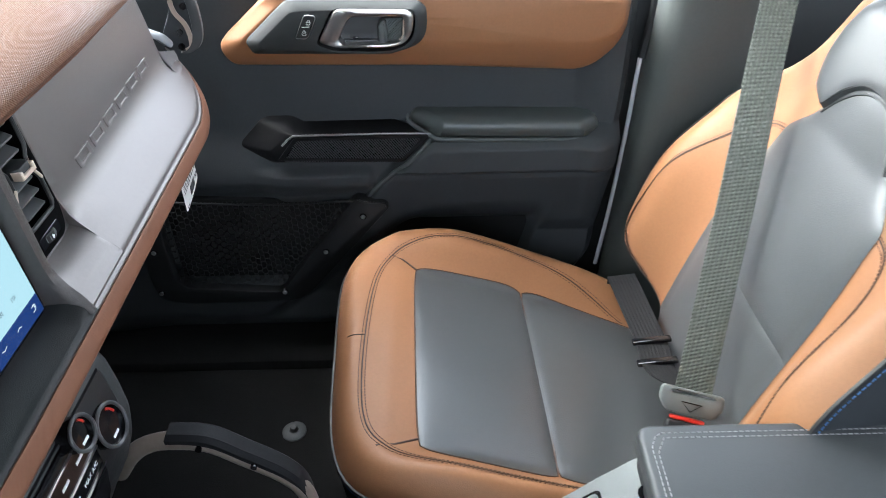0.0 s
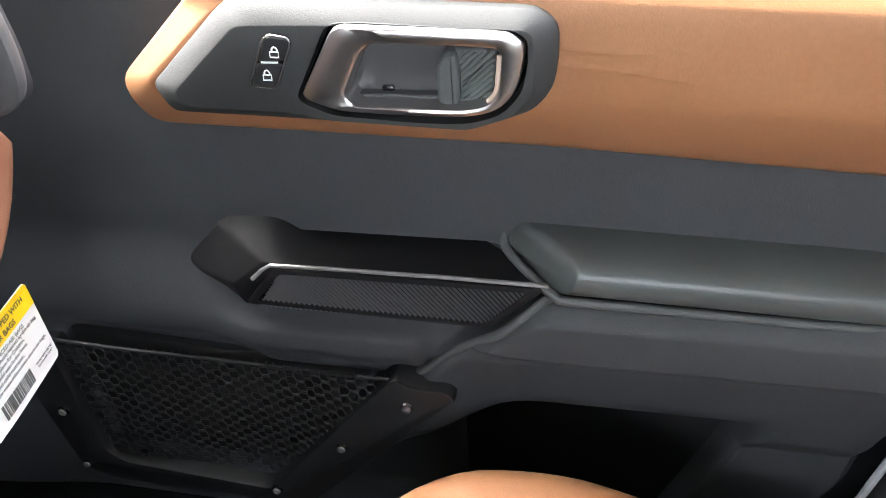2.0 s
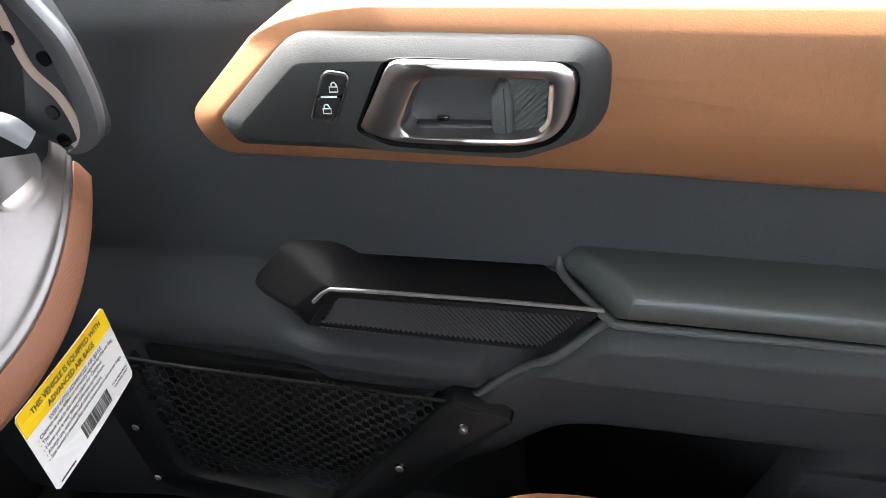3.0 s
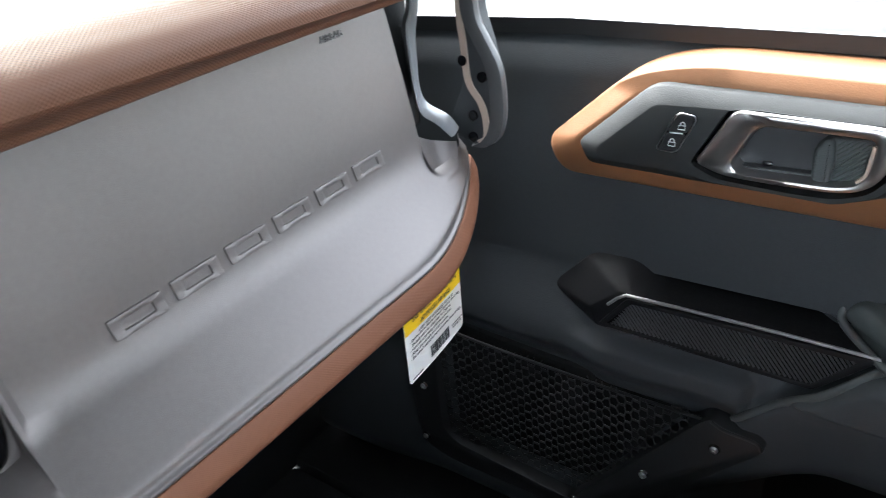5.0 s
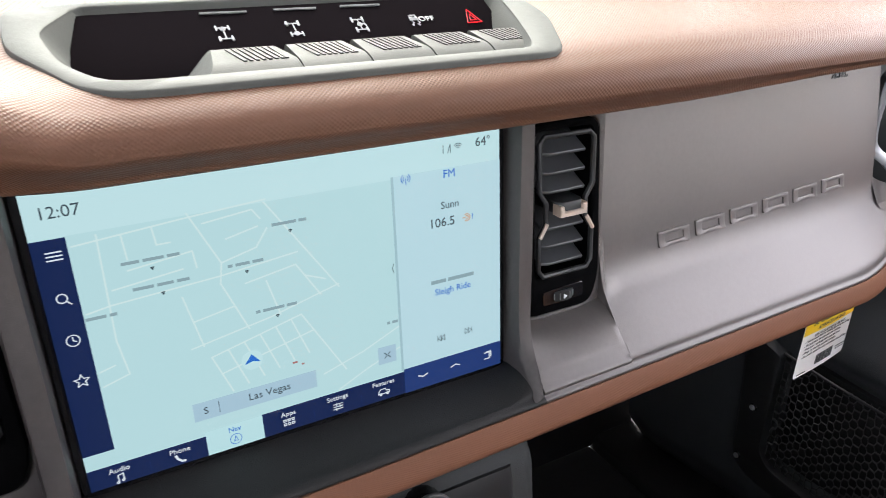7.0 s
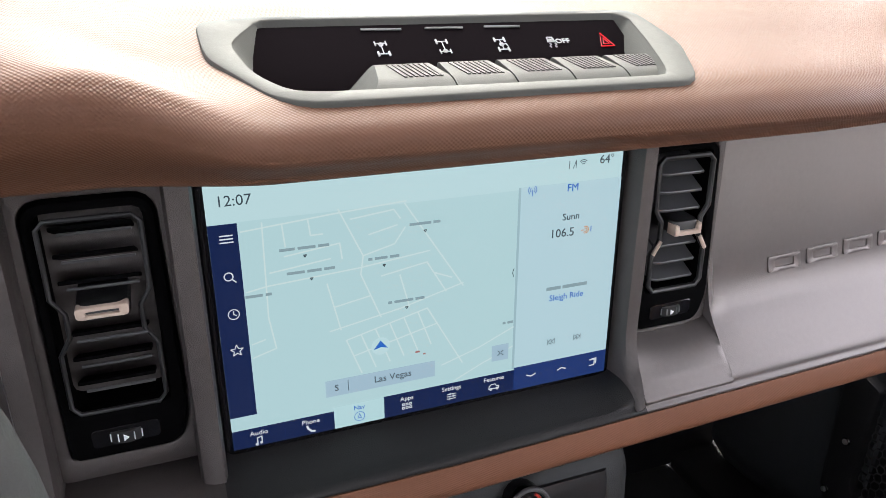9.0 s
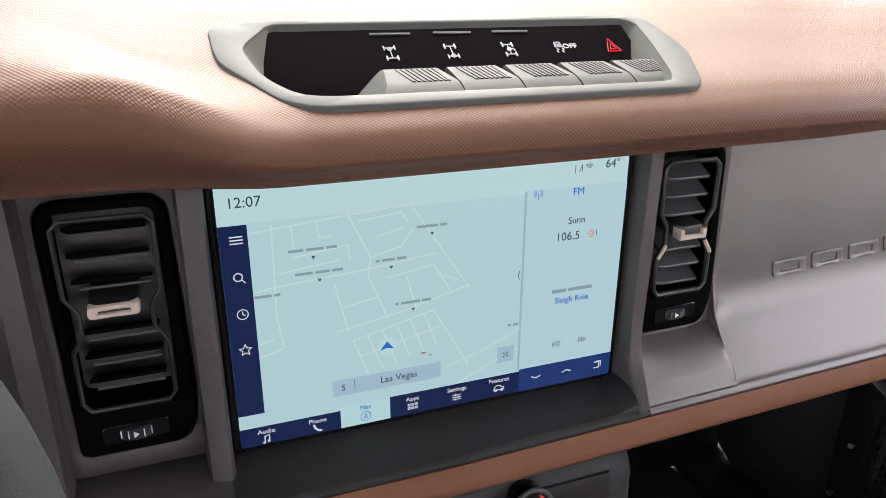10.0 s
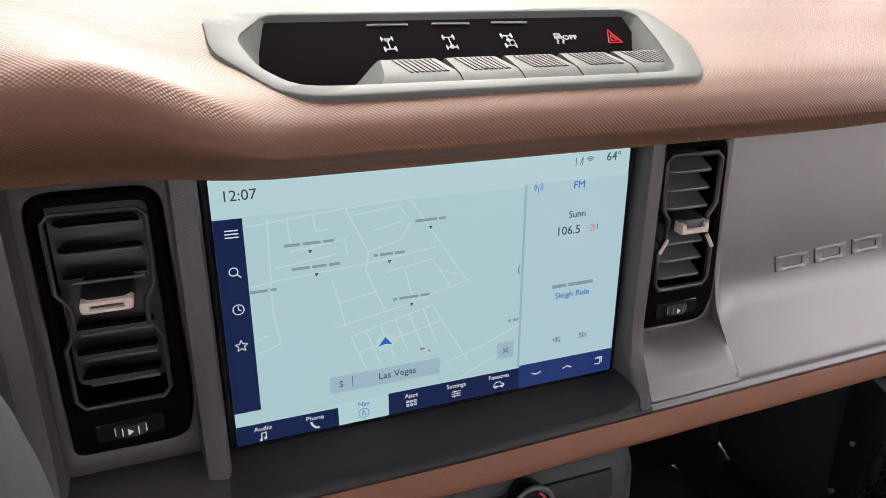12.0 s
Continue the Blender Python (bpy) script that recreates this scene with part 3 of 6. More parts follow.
# lock switches
SW = rounded([(0.1284, 0.6762), (0.1442, 0.7087), (0.1498, 0.7119), (0.1621, 0.7099), (0.1631, 0.7056), (0.1483, 0.6766), (0.1431, 0.6739), (0.1307, 0.6750)], 0.0025, 3)
sw = part("lock_switch", prism(SW, "y", 0.75, 0.7340, 0.0008, 2), GLOSS, door, "chrome-edged lock switch")
part("switch_ring", tube([(0.1457 + (x - 0.1457) * 0.97, 0.7340, 0.6929 + (z - 0.6929) * 0.97) for x, z in SW], 0.0006, 6, True, up=(0, 1, 0)), CHROME, sw, "thin chrome switch ring")
for name, poly in (("unlock_button", [(0.1380, 0.6940), (0.1455, 0.7090), (0.1500, 0.7106), (0.1612, 0.7088), (0.1617, 0.7056), (0.1562, 0.6938)]), ("lock_button", [(0.1300, 0.6768), (0.1374, 0.6922), (0.1554, 0.6920), (0.1478, 0.6776), (0.1432, 0.6752), (0.1312, 0.6762)])):
    part(name, prism(rounded(poly, 0.002, 3), "y", 0.7360, 0.7328, 0.0008, 1), DARK, sw)
part("status_light", box((0.1405, 0.7326, 0.6925), (0.1520, 0.7335, 0.6936)), ICON, sw, "thin pale status line")


def padlock(cx, cz, open_):
    bm = bmesh.new()
    ring = [(cx - 0.0028, 0.7325, cz - 0.0032), (cx + 0.0030, 0.7325, cz - 0.0032), (cx + 0.0034, 0.7325, cz + 0.0004), (cx - 0.0024, 0.7325, cz + 0.0004)]
    add_tube(bm, ring, 0.00050, 5, True, up=(0, 1, 0))
    dx = 0.0010 if open_ else 0.0006
    pts = [(cx + dx + 0.0019 * math.cos(a), 0.7325, cz + 0.0012 + 0.0024 * math.sin(a)) for a in [math.pi * k / 8 for k in range(9)]]
    if not open_:
        pts = [(cx + dx + 0.0019, 0.7325, cz + 0.0004)] + pts + [(cx + dx - 0.0019, 0.7325, cz + 0.0004)]
    else:
        pts = [(cx + dx + 0.0019, 0.7325, cz + 0.0004)] + pts
    add_tube(bm, pts, 0.00050, 5, up=(0, 1, 0))
    part("padlock_mark", bm, ICON, sw, "white padlock mark")


padlock(0.1507, 0.7000, True)
padlock(0.1425, 0.6841, False)

# pull grip
GB = [(-0.017, 0.463), (0.036, 0.515), (0.087, 0.516), (0.120, 0.4955), (0.257, 0.4945), (0.300, 0.4945), (0.331, 0.474), (0.280, 0.424), (0.036, 0.428)]
GF = [(0.052, 0.470), (0.086, 0.4975), (0.095, 0.4985), (0.120, 0.4985), (0.257, 0.4985), (0.300, 0.4985), (0.330, 0.4945), (0.279, 0.442), (0.057, 0.448)]
GR = [0.010, 0.012, 0.012, 0.014, 0.010, 0.006, 0.003, 0.008, 0.010]
gb, gf = rounded(GB, GR, 4), rounded(GF, [0.004] * 9, 4)
rows = []
for k, (d, f) in enumerate(((0.835, 0.0), (0.795, 0.0), (0.782, 0.25), (0.766, 0.72), (0.7595, 0.93), (0.7585, 0.985))):
    rows.append([(a[0] + (b[0] - a[0]) * f, d, a[1] + (b[1] - a[1]) * f) for a, b in zip(gb, gf)])
grip = part("pull_grip", loft(rows, True, True), GRIPK, door, "black pull grip with ribbed insert")
INS = [(0.094, 0.4935), (0.327, 0.4945), (0.279, 0.4445), (0.060, 0.4515)]
part("insert_frame", ring_plate(rounded(INS, 0.004, 3), rounded([(0.099, 0.4885), (0.313, 0.4885), (0.277, 0.4495), (0.071, 0.4555)], 0.003, 3), "y", 0.765, 0.7550, 0.0012), GRIPK, grip, "black insert frame")
# bead far paler than the grip, its colour carries the edge's highlight
part("grip_edge", tube([(0.072, 0.7565, 0.4800), (0.083, 0.7560, 0.4912), (0.093, 0.7555, 0.4982), (0.15, 0.7555, 0.4990), (0.25, 0.7555, 0.4990), (0.329, 0.7560, 0.4970)], 0.0019, 8, up=(0, 1, 0)), BEAD, grip, "smooth upper edge of the grip, paler for its highlight")


def diagonal_ribs(poly, pitch, w, h, y, mat, parent, slope):
    """Fine ribs across a four-cornered field, leaning by slope."""
    bm = bmesh.new()
    lo, hi = min(p[1] for p in poly), max(p[1] for p in poly)
    (xtl, _), (xtr, _), (xbr, _), (xbl, _) = poly
    k = 0
    x0 = xbl - (hi - lo) * abs(slope)
    while x0 < xtr + (hi - lo) * abs(slope):
        seg = []
        for i in range(61):
            f = i / 60
            z = hi + (lo - hi) * f
            x = x0 + (hi - z) * slope
            a, b = xtl + (xbl - xtl) * f, xtr + (xbr - xtr) * f
            if a + 0.0006 < x < b - 0.0006:
                seg.append((x, z))
        if len(seg) > 1:
            (xa, za), (xb, zb) = seg[0], seg[-1]
            v = [bm.verts.new(p) for p in ((xa, y, za), (xa + w * 0.5, y - h, za), (xa + w, y, za), (xb, y, zb), (xb + w * 0.5, y - h, zb), (xb + w, y, zb))]
            bm.faces.new((v[0], v[1], v[4], v[3]))
            bm.faces.new((v[1], v[2], v[5], v[4]))
        x0 += pitch
    return tagged(part("ribbed_insert", bm, mat, parent, "fine diagonal ribs", smooth=False), kind="stuff")


# near-black back and paler ribs paint shaded grooves and lit rib tops
part("insert_back", prism([(0.096, 0.491), (0.318, 0.4915), (0.2785, 0.447), (0.066, 0.4535)], "y", 0.765, 0.7582), PITK, grip)
diagonal_ribs([(0.0968, 0.4908), (0.3165, 0.4908), (0.2785, 0.4475), (0.0675, 0.4537)], 0.0047, 0.0026, 0.0026, 0.7580, GRIPG, grip, 0.75)

# armrest pad: flat top, upright front with a rounded ridge, one end cut off aslant
def armrest_pad():
    prof = spline([(0.835, 0.5245, 0), (0.802, 0.5245, 0), (0.782, 0.5255, 0), (0.764, 0.5248, 0), (0.7535, 0.5218, 0), (0.7482, 0.5165, 0), (0.7462, 0.509, 0), (0.7478, 0.500, 0), (0.7510, 0.4945, 0), (0.758, 0.4900, 0), (0.775, 0.489, 0), (0.835, 0.488, 0)], 4)
    secs = []
    for i in range(61):
        f = (i / 60) ** 1.5
        row = []
        for p in prof:
            y, z = p.x, p.y
            x0 = 0.291 + max(0.0, 0.80 - y) * 1.06
            x1 = 0.618 - 0.030 * smoothstep(0.775, 0.745, y)
            d = (x1 - x0) * f
            e = min(d, (x1 - x0) - d)
            r = 0.024 if f < 0.5 else 0.022
            top = 0.526 - r + math.sqrt(max(0.0, r * r - max(0.0, r - e) ** 2))
            x = x0 + d
            row.append((x, y, min(z, top) - 0.030 * (x - 0.335)))
        secs.append(row)
    return part("armrest_pad", loft(secs, caps=True), ARMLEATHER, door, "padded slate green vinyl armrest", 60)


ridge = spline([(0.2885, 0.806, 0.5150), (0.2905, 0.797, 0.5010), (0.3120, 0.772, 0.4955), (0.3335, 0.7525, 0.4905), (0.345, 0.7500, 0.4880), (0.406, 0.7500, 0.4862), (0.48, 0.7505, 0.4838), (0.5525, 0.7515, 0.4815), (0.595, 0.756, 0.4815)], 6)
part("armrest_trim", tube(ridge, 0.0040, 12), TRIMG, door, "grey-green grained ridge")
# slanted bevel of the lining, in paler trim colour for the light along it
slant = spline([(0.3340, 0.7535, 0.4890), (0.3260, 0.7565, 0.4790), (0.3094, 0.7520, 0.4632), (0.2880, 0.7500, 0.4428), (0.2581, 0.7605, 0.4162), (0.2303, 0.7625, 0.3899), (0.2026, 0.7695, 0.3581)], 6)
part("armrest_trim", tube(slant, 0.0046, 12), TRIMG, door, "grey-green grained ridge")
armrest_pad()

# storage net frame with five screws
FR = rounded([(-0.238, 0.372), (-0.215, 0.382), (-0.178, 0.370), (-0.182, 0.196), (-0.162, 0.176), (0.020, 0.160), (0.1800, 0.3650), (0.1915, 0.3755), (0.2079, 0.3685), (0.2405, 0.3661), (0.2490, 0.3525), (0.0740, 0.150), (0.040, 0.136), (-0.180, 0.134), (-0.226, 0.150)], [0.01, 0.01, 0.006, 0.02, 0.02, 0.012, 0.01, 0.006, 0.006, 0.008, 0.008, 0.02, 0.02, 0.02, 0.02], 3)
part("net_frame", prism(FR, "y", 0.795, 0.7475, 0.004, 2), DARK, door, "black plastic net pocket frame")
part("frame_lip", tube(spline([(0.1930, 0.7468, 0.3725), (0.2080, 0.7468, 0.3660), (0.2380, 0.7468, 0.3638), (0.2450, 0.7468, 0.3550)], 5), 0.0018, 8, up=(0, 1, 0)), DARK, door)


def screw(x, z, y):
    bm = bmesh.new()
    rot = Matrix.Translation((x, y, z)) @ Matrix.Rotation(radians(90), 4, "X")
    bmesh.ops.create_cone(bm, segments=18, radius1=0.0068, radius2=0.0055, depth=0.003, cap_ends=True, matrix=rot)
    part("washer", bm, GLOSS, door)
    bm = bmesh.new()
    rings = [(0.0046, 0.0015), (0.0042, 0.0032), (0.003, 0.0041), (0.0016, 0.0043), (0.0013, 0.0025)]
    loops = [[rot @ Vector((r * math.cos(2 * math.pi * k / 18), r * math.sin(2 * math.pi * k / 18), h)) for k in range(18)] for r, h in rings]
    bm.free()
    part("screw", loft(loops, True, True), STEEL, door, "small steel torx screw")


for sx, sz, sy in ((0.199, 0.3365, 0.7468), (0.1212, 0.2585, 0.7468), (0.0282, 0.1622, 0.7468), (-0.2050, 0.2650, 0.7468), (-0.2160, 0.1650, 0.7468)):
    screw(sx, sz, sy)


def net():
    """A knotted elastic net of flat hexagonal cells."""
    bm = bmesh.new()
    w, h = 0.0190, 0.0074

    def right(z):
        return 0.022 + (z - 0.162) * 0.78

    def yy(x, z):
        return 0.757 + 0.012 * math.sin(math.pi * min(1, max(0, (x + 0.17) / 0.3)))

    def ok(x, z):
        return -0.180 < x < right(z) + 0.004 and 0.166 < z < 0.366 - 0.012 * math.sin(math.pi * (x + 0.17) / 0.36)

    rnd = random.Random(4)
    jit = {}

    def at(x, z):
        k = (round(x, 4), round(z, 4))
        if k not in jit:
            jit[k] = (x + rnd.uniform(-0.0012, 0.0012), z + rnd.uniform(-0.0008, 0.0008))
        x, z = jit[k]
        return Vector((x, yy(x, z), z))

    for j in range(30):
        z = 0.162 + j * h
        for i in range(21):
            x = -0.18 + i * w + (w / 2 if j % 2 else 0)
            if not ok(x, z):
                continue
            a, b = at(x - w * 0.20, z), at(x + w * 0.20, z)
            add_tube(bm, [a, (a + b) / 2, b], 0.0016, 5, up=(0, 1, 0))
            for s in (1, -1):
                add_tube(bm, [b, Vector(at(round(x + w / 2, 5) - w * 0.20, z + s * h))], 0.0009, 4, up=(0, 1, 0))
                add_tube(bm, [a, Vector(at(round(x - w / 2, 5) + w * 0.20, z + s * h))], 0.0009, 4, up=(0, 1, 0))
    bmesh.ops.recalc_face_normals(bm, faces=bm.faces)
    part("storage_net", bm, NETC, door, "black elastic storage net")
    top = [(-0.180, 0.757, 0.373), (-0.10, 0.763, 0.362), (0.0, 0.768, 0.354), (0.08, 0.764, 0.356), (0.184, 0.755, 0.3655)]
    part("net_cord", tube(spline(top, 8), 0.0021, 8), DARK, door, "black elastic cord")


part("pocket_back", prism([(-0.180, 0.160), (0.026, 0.158), (0.172, 0.366), (0.10, 0.362), (0.0, 0.358), (-0.10, 0.364), (-0.172, 0.372)], "y", 0.796, 0.779, 0.003), CARPET, door, "black inside of the net pocket")
net()
part("edge_strip", tube(spline([(0.681, 0.806, 0.60), (0.674, 0.806, 0.46), (0.662, 0.806, 0.30), (0.648, 0.806, 0.17)], 6), 0.004, 8), PALE, door, "pale painted edge of the door opening")
part("edge_gasket", tube(spline([(0.694, 0.80, 0.73), (0.692, 0.80, 0.67), (0.682, 0.80, 0.605)], 6), 0.009, 8), DARK, door, "black rubber gasket")


# ---- dashboard ----
dash = tagged(new("dashboard"), "brown leather-topped dashboard with grey fascia and tan lower strip", "dashboard")


def face_x(y):
    return -0.010 - 0.055 * max(0.0, y - 0.25)


def ledge_edge(y):
    """Plan of the shelf's outer edge: straight, then rounded off towards the door."""
    if y <= 0.50:
        return 0.044 - 0.012 * max(0.0, y) / 0.5
    k = (y - 0.50) / 0.19
    return 0.032 - 0.078 * k ** 1.9


def ledge_z(y):
    return 0.643 + 0.022 * smoothstep(0.52, 0.69, y)


def dash_pad():
    secs = []
    ys = [-0.78 + 0.03 * i for i in range(19)] + [-0.215 + 0.005 * i for i in range(84)] + [0.22 + 0.02 * i for i in range(22)] + [0.645, 0.655, 0.660]
    for y in ys:
        hood = 1 - smoothstep(-0.182, -0.100, y)
        hood_top = 1 - smoothstep(-0.222, -0.132, y)
        end = smoothstep(0.60, 0.66, y)
        dx = -0.05 * max(0.0, y - 0.25) - 0.05 * end
        zc = 0.8685 + 0.027 * hood - 0.004 * smoothstep(0.2, 0.6, y)
        lip = 0.0028 + 0.0060 * hood + 0.0025 * smoothstep(0.2, 0.45, y)
        xc = 0.064 + 0.012 * hood + dx
        prof = [(-0.06 + dx, 0.846 + lip), (0.02 + dx, 0.842 + lip), (0.040 + dx, 0.8385 + lip), (0.0465 + dx, 0.8392 + lip), (0.0495 + dx, 0.843 + lip)]
        prof += [(0.051 + dx + (xc - 0.053 - dx) * math.sin(f * math.pi / 2), 0.845 + lip + (zc - 0.011 - 0.845 - lip) * f) for f in (0.2, 0.4, 0.6, 0.8, 0.95)]
        prof += [(xc - 0.0018, zc - 0.005), (xc - 0.0065, zc + 0.0015), (xc - 0.0145, zc + 0.0065)]
        zt = 0.8685 + 0.027 * hood_top - 0.004 * smoothstep(0.2, 0.6, y)
        top = 0.8985 + 0.027 * hood_top - 0.006 * smoothstep(0.2, 0.6, y)
        prof += [(xc - 0.03, 0.5 * (zc + zt) + 0.0125), (-0.005 + dx, zt + 0.66 * (top - zt)), (-0.03 + dx, zt + 0.83 * (top - zt)), (-0.05 + dx, top), (-0.062 + dx, top + 0.0028), (-0.08 + dx, top + 0.0068), (-0.12 + dx, top + 0.014), (-0.22 + dx, top + 0.022), (-0.34 + dx, top + 0.024), (-0.46, top + 0.02), (-0.50, top - 0.1)]
        sec = spline([(x, y, z) for x, z in prof], 6)
        secs.append(sec)
    bm = loft(secs, uv=True)
    hole = [Vector(p) for p in rounded([(-0.071, -0.089), (-0.062, -0.118), (-0.018, -0.118), (0.018, -0.106), (0.038, -0.090), (0.040, 0.130), (0.028, 0.141), (-0.015, 0.162), (-0.070, 0.168)], 0.008, 4)]

    def inside(x, y):
        c = False
        for a, b in zip(hole, hole[1:] + hole[:1]):
            if (a.y > y) != (b.y > y) and x < (b.x - a.x) * (y - a.y) / (b.y - a.y) + a.x:
                c = not c
        return c

    gone = []
    for f in bm.faces:
        q = f.calc_center_median()
        if q.z > 0.866 and inside(q.x, q.y):
            gone.append(f)
    bmesh.ops.delete(bm, geom=gone, context="FACES")
    return bm


part("top_pad", dash_pad(), PAD, dash, "brown pebbled leather dash top")


def fascia():
    """Passenger's panel: upright face, hollow curve, and shelf."""
    secs = []
    ys = [0.1475, 0.1505, 0.154, 0.1575, 0.161, 0.168, 0.18, 0.19, 0.20, 0.21, 0.218, 0.2235, 0.2282, 0.2288, 0.2295, 0.2315] + [0.236 + 0.014 * i for i in range(26)] + [0.596, 0.602, 0.6035, 0.606] + [0.610 + 0.006 * i for i in range(15)]
    for y in ys:
        fx, ex, ez = face_x(y), ledge_edge(y), ledge_z(y)
        back = smoothstep(0.602, 0.606, y) * 0.06
        prof = [(fx - 0.026 - back, 0.85), (fx - 0.022 - back, 0.825), (fx - 0.008 - back, 0.745), (fx - 0.003 - back * 0.8, 0.712), (fx + 0.001 - back * 0.5, 0.698), (fx + 0.007 - back * 0.2, 0.688), (fx + 0.015, 0.680)]
        if y < 0.2285:
            d = 0.0065 * max(0.0, math.sin(math.pi * (y - 0.148) / 0.083)) ** 0.6

            def shelf_z(x):
                return 0.680 + (ez + 0.003 - 0.680) * (x - fx - 0.015) / (ex - fx - 0.015)

            prof = [(-0.050, 0.85), (-0.046, 0.745), (-0.042, 0.712), (-0.034, 0.690), (-0.006, 0.6830 - d), (0.011, shelf_z(0.011) - 0.7 * d), (0.0245, shelf_z(0.0245))]
        elif y < 0.236:
            k = (0.236 - y) / 0.0075
            prof = [(x + 0.0045 * math.sqrt(max(0, 1 - (k - 0.4) ** 2)) * (0.5, 0.5, 0.5, 1.0, 1.0, 0.45, 0.0)[i], z) for i, (x, z) in enumerate(prof)]
        prof = [(min(x, ex - 0.01), z) for x, z in prof]
        x6, z6 = prof[-1]
        prof += [(x6 + (ex - x6) * f, z6 + (ez + 0.003 - z6) * f) for f in (0.3, 0.6, 0.85)]
        prof += [(ex - 0.003, ez + 0.0025), (ex, ez), (ex - 0.002, ez - 0.004), (ex - 0.012, ez - 0.006)]
        secs.append(spline([(x, y, z) for x, z in prof], 4))
    bm = loft(secs)
    gone = [f for f in bm.faces if f.calc_center_median().y > 0.6035 and f.calc_center_median().z > 0.684]
    bmesh.ops.delete(bm, geom=gone, context="FACES")
    return bm


part("fascia_panel", fascia(), FASCIA, dash, "satin grey passenger fascia with embossed lettering")


def surround(y0, y1, n, name, mat, label, low):
    """Back of the screen bay or shelf below it, between two stations across the car."""
    secs = []
    for i in range(n):
        y = y0 + (y1 - y0) * i / (n - 1)
        ex, ez = ledge_edge(y), ledge_z(y)
        rise = 0.010 * smoothstep(0.112, 0.146, y) ** 2 if low else 0.0
        prof = [(-0.012, 0.6525), (0.004, 0.6515 + rise * 0.6), (0.022, 0.6490 + rise), (0.034, 0.6465 + rise * 0.6), (ex - 0.004, ez + 0.003), (ex, ez), (ex - 0.002, ez - 0.004), (ex - 0.012, ez - 0.006)]
        if not low:
            prof = [(-0.035, 0.85), (-0.028, 0.70), (-0.022, 0.660)] + prof
        secs.append(spline([(x, y, z) for x, z in prof], 4))
    return part(name, loft(secs), mat, dash, label)


surround(-0.62, -0.1425, 36, "vent_surround", SURROUND, "dark satin plastic vent surround", False)
surround(-0.1425, 0.1480, 60, "screen_shelf", SHELF, "black grained shelf below the screen", True)
part("bay_back", box((-0.045, -0.15, 0.645), (-0.030, 0.16, 0.85)), SURROUND, dash)


def strip():
    secs = []
    pts = [(ledge_edge(y), y, ledge_z(y)) for y in [-0.62 + 0.02 * i for i in range(57)] + [0.51 + 0.01 * i for i in range(19)]]
    P = [Vector(p) for p in pts]
    for i, p in enumerate(P):
        t = (P[min(i + 1, len(P) - 1)] - P[max(i - 1, 0)])
        t.z = 0
        t.normalize()
        n = Vector((t.y, -t.x, 0))
        prof = [(-0.016, -0.006), (-0.004, -0.0045), (-0.001, -0.002), (0.0015, -0.0015), (0.0035, -0.004), (0.0068, -0.0135), (0.0078, -0.017), (0.0066, -0.0205), (-0.001, -0.0285), (-0.006, -0.030), (-0.03, -0.031)]
        secs.append([tuple(p + n * a + Vector((0, 0, b))) for a, b in prof])
    return loft(secs, uv=True)


part("lower_strip", strip(), STRIP, dash, "tan leather strip along the shelf edge")
part("under_cover", loft([[(0.03, y, 0.614), (-0.05, y, 0.60), (-0.2, y, 0.56), (-0.46, y, 0.5)] for y in (-0.74, 0.5)] + [[(-0.02, 0.66, 0.630), (-0.08, 0.66, 0.62), (-0.2, 0.68, 0.56), (-0.46, 0.70, 0.5)]]), DARK, dash)


def fin(stations, mat):
    """A column between two bays. Each station gives its screen-side edge, its crest and its back edge."""
    rows = []
    for left, crest, back_y in stations:
        L, C = Vector(left), Vector(crest)
        rows.append((Vector((-0.045, L.y, L.z)), L - Vector((0.004, 0, 0)), L + (C - L) * 0.12 + Vector((0.0012, 0, 0)), L.lerp(C, 0.5) + Vector((0.0020, 0, 0.0004)), L + (C - L) * 0.88 + Vector((0.0012, 0, 0)), C - Vector((0.004, 0, 0)), Vector(back_y)))
    cols = list(zip(*rows))
    fine = [spline(c, 5) for c in cols]
    return part("bay_fin", loft([list(r) for r in zip(*fine)]), mat, dash, sharp=50)


fin([((0.004, 0.1400, 0.850), (0.003, 0.1535, 0.850), (-0.05, 0.1545, 0.850)), ((0.006, 0.1400, 0.80), (0.005, 0.1535, 0.80), (-0.05, 0.1545, 0.80)),
     ((0.008, 0.1400, 0.74), (0.008, 0.1535, 0.74), (-0.05, 0.1545, 0.74)), ((0.010, 0.1400, 0.704), (0.0095, 0.1530, 0.706), (-0.03, 0.1545, 0.700)),
     ((0.013, 0.1398, 0.682), (0.0125, 0.1518, 0.688), (0.0, 0.1590, 0.672)), ((0.021, 0.1390, 0.664), (0.0205, 0.1500, 0.6730), (0.014, 0.1600, 0.658)),
     ((0.031, 0.1385, 0.653), (0.0315, 0.1475, 0.6610), (0.029, 0.1580, 0.648)), ((0.0395, 0.1380, 0.644), (0.0405, 0.1450, 0.6490), (0.0395, 0.1560, 0.640))], SURROUND)
for y0, y1 in ((-0.1555, -0.1400), (-0.245, -0.2300)):
    fin([((0.004, y1, 0.850), (0.004, y0, 0.850), (-0.05, y0, 0.850)), ((0.006, y1, 0.80), (0.006, y0, 0.80), (-0.05, y0, 0.80)), ((0.009, y1, 0.72), (0.009, y0, 0.72), (-0.05, y0, 0.72)),
         ((0.012, y1, 0.685), (0.011, y0, 0.690), (-0.05, y0, 0.690)), ((0.0155, y1, 0.664), (0.0135, y0, 0.670), (-0.05, y0, 0.670)), ((0.020, y1, 0.6475), (0.0165, y0, 0.6475), (-0.05, y0, 0.6475))], SURROUND)
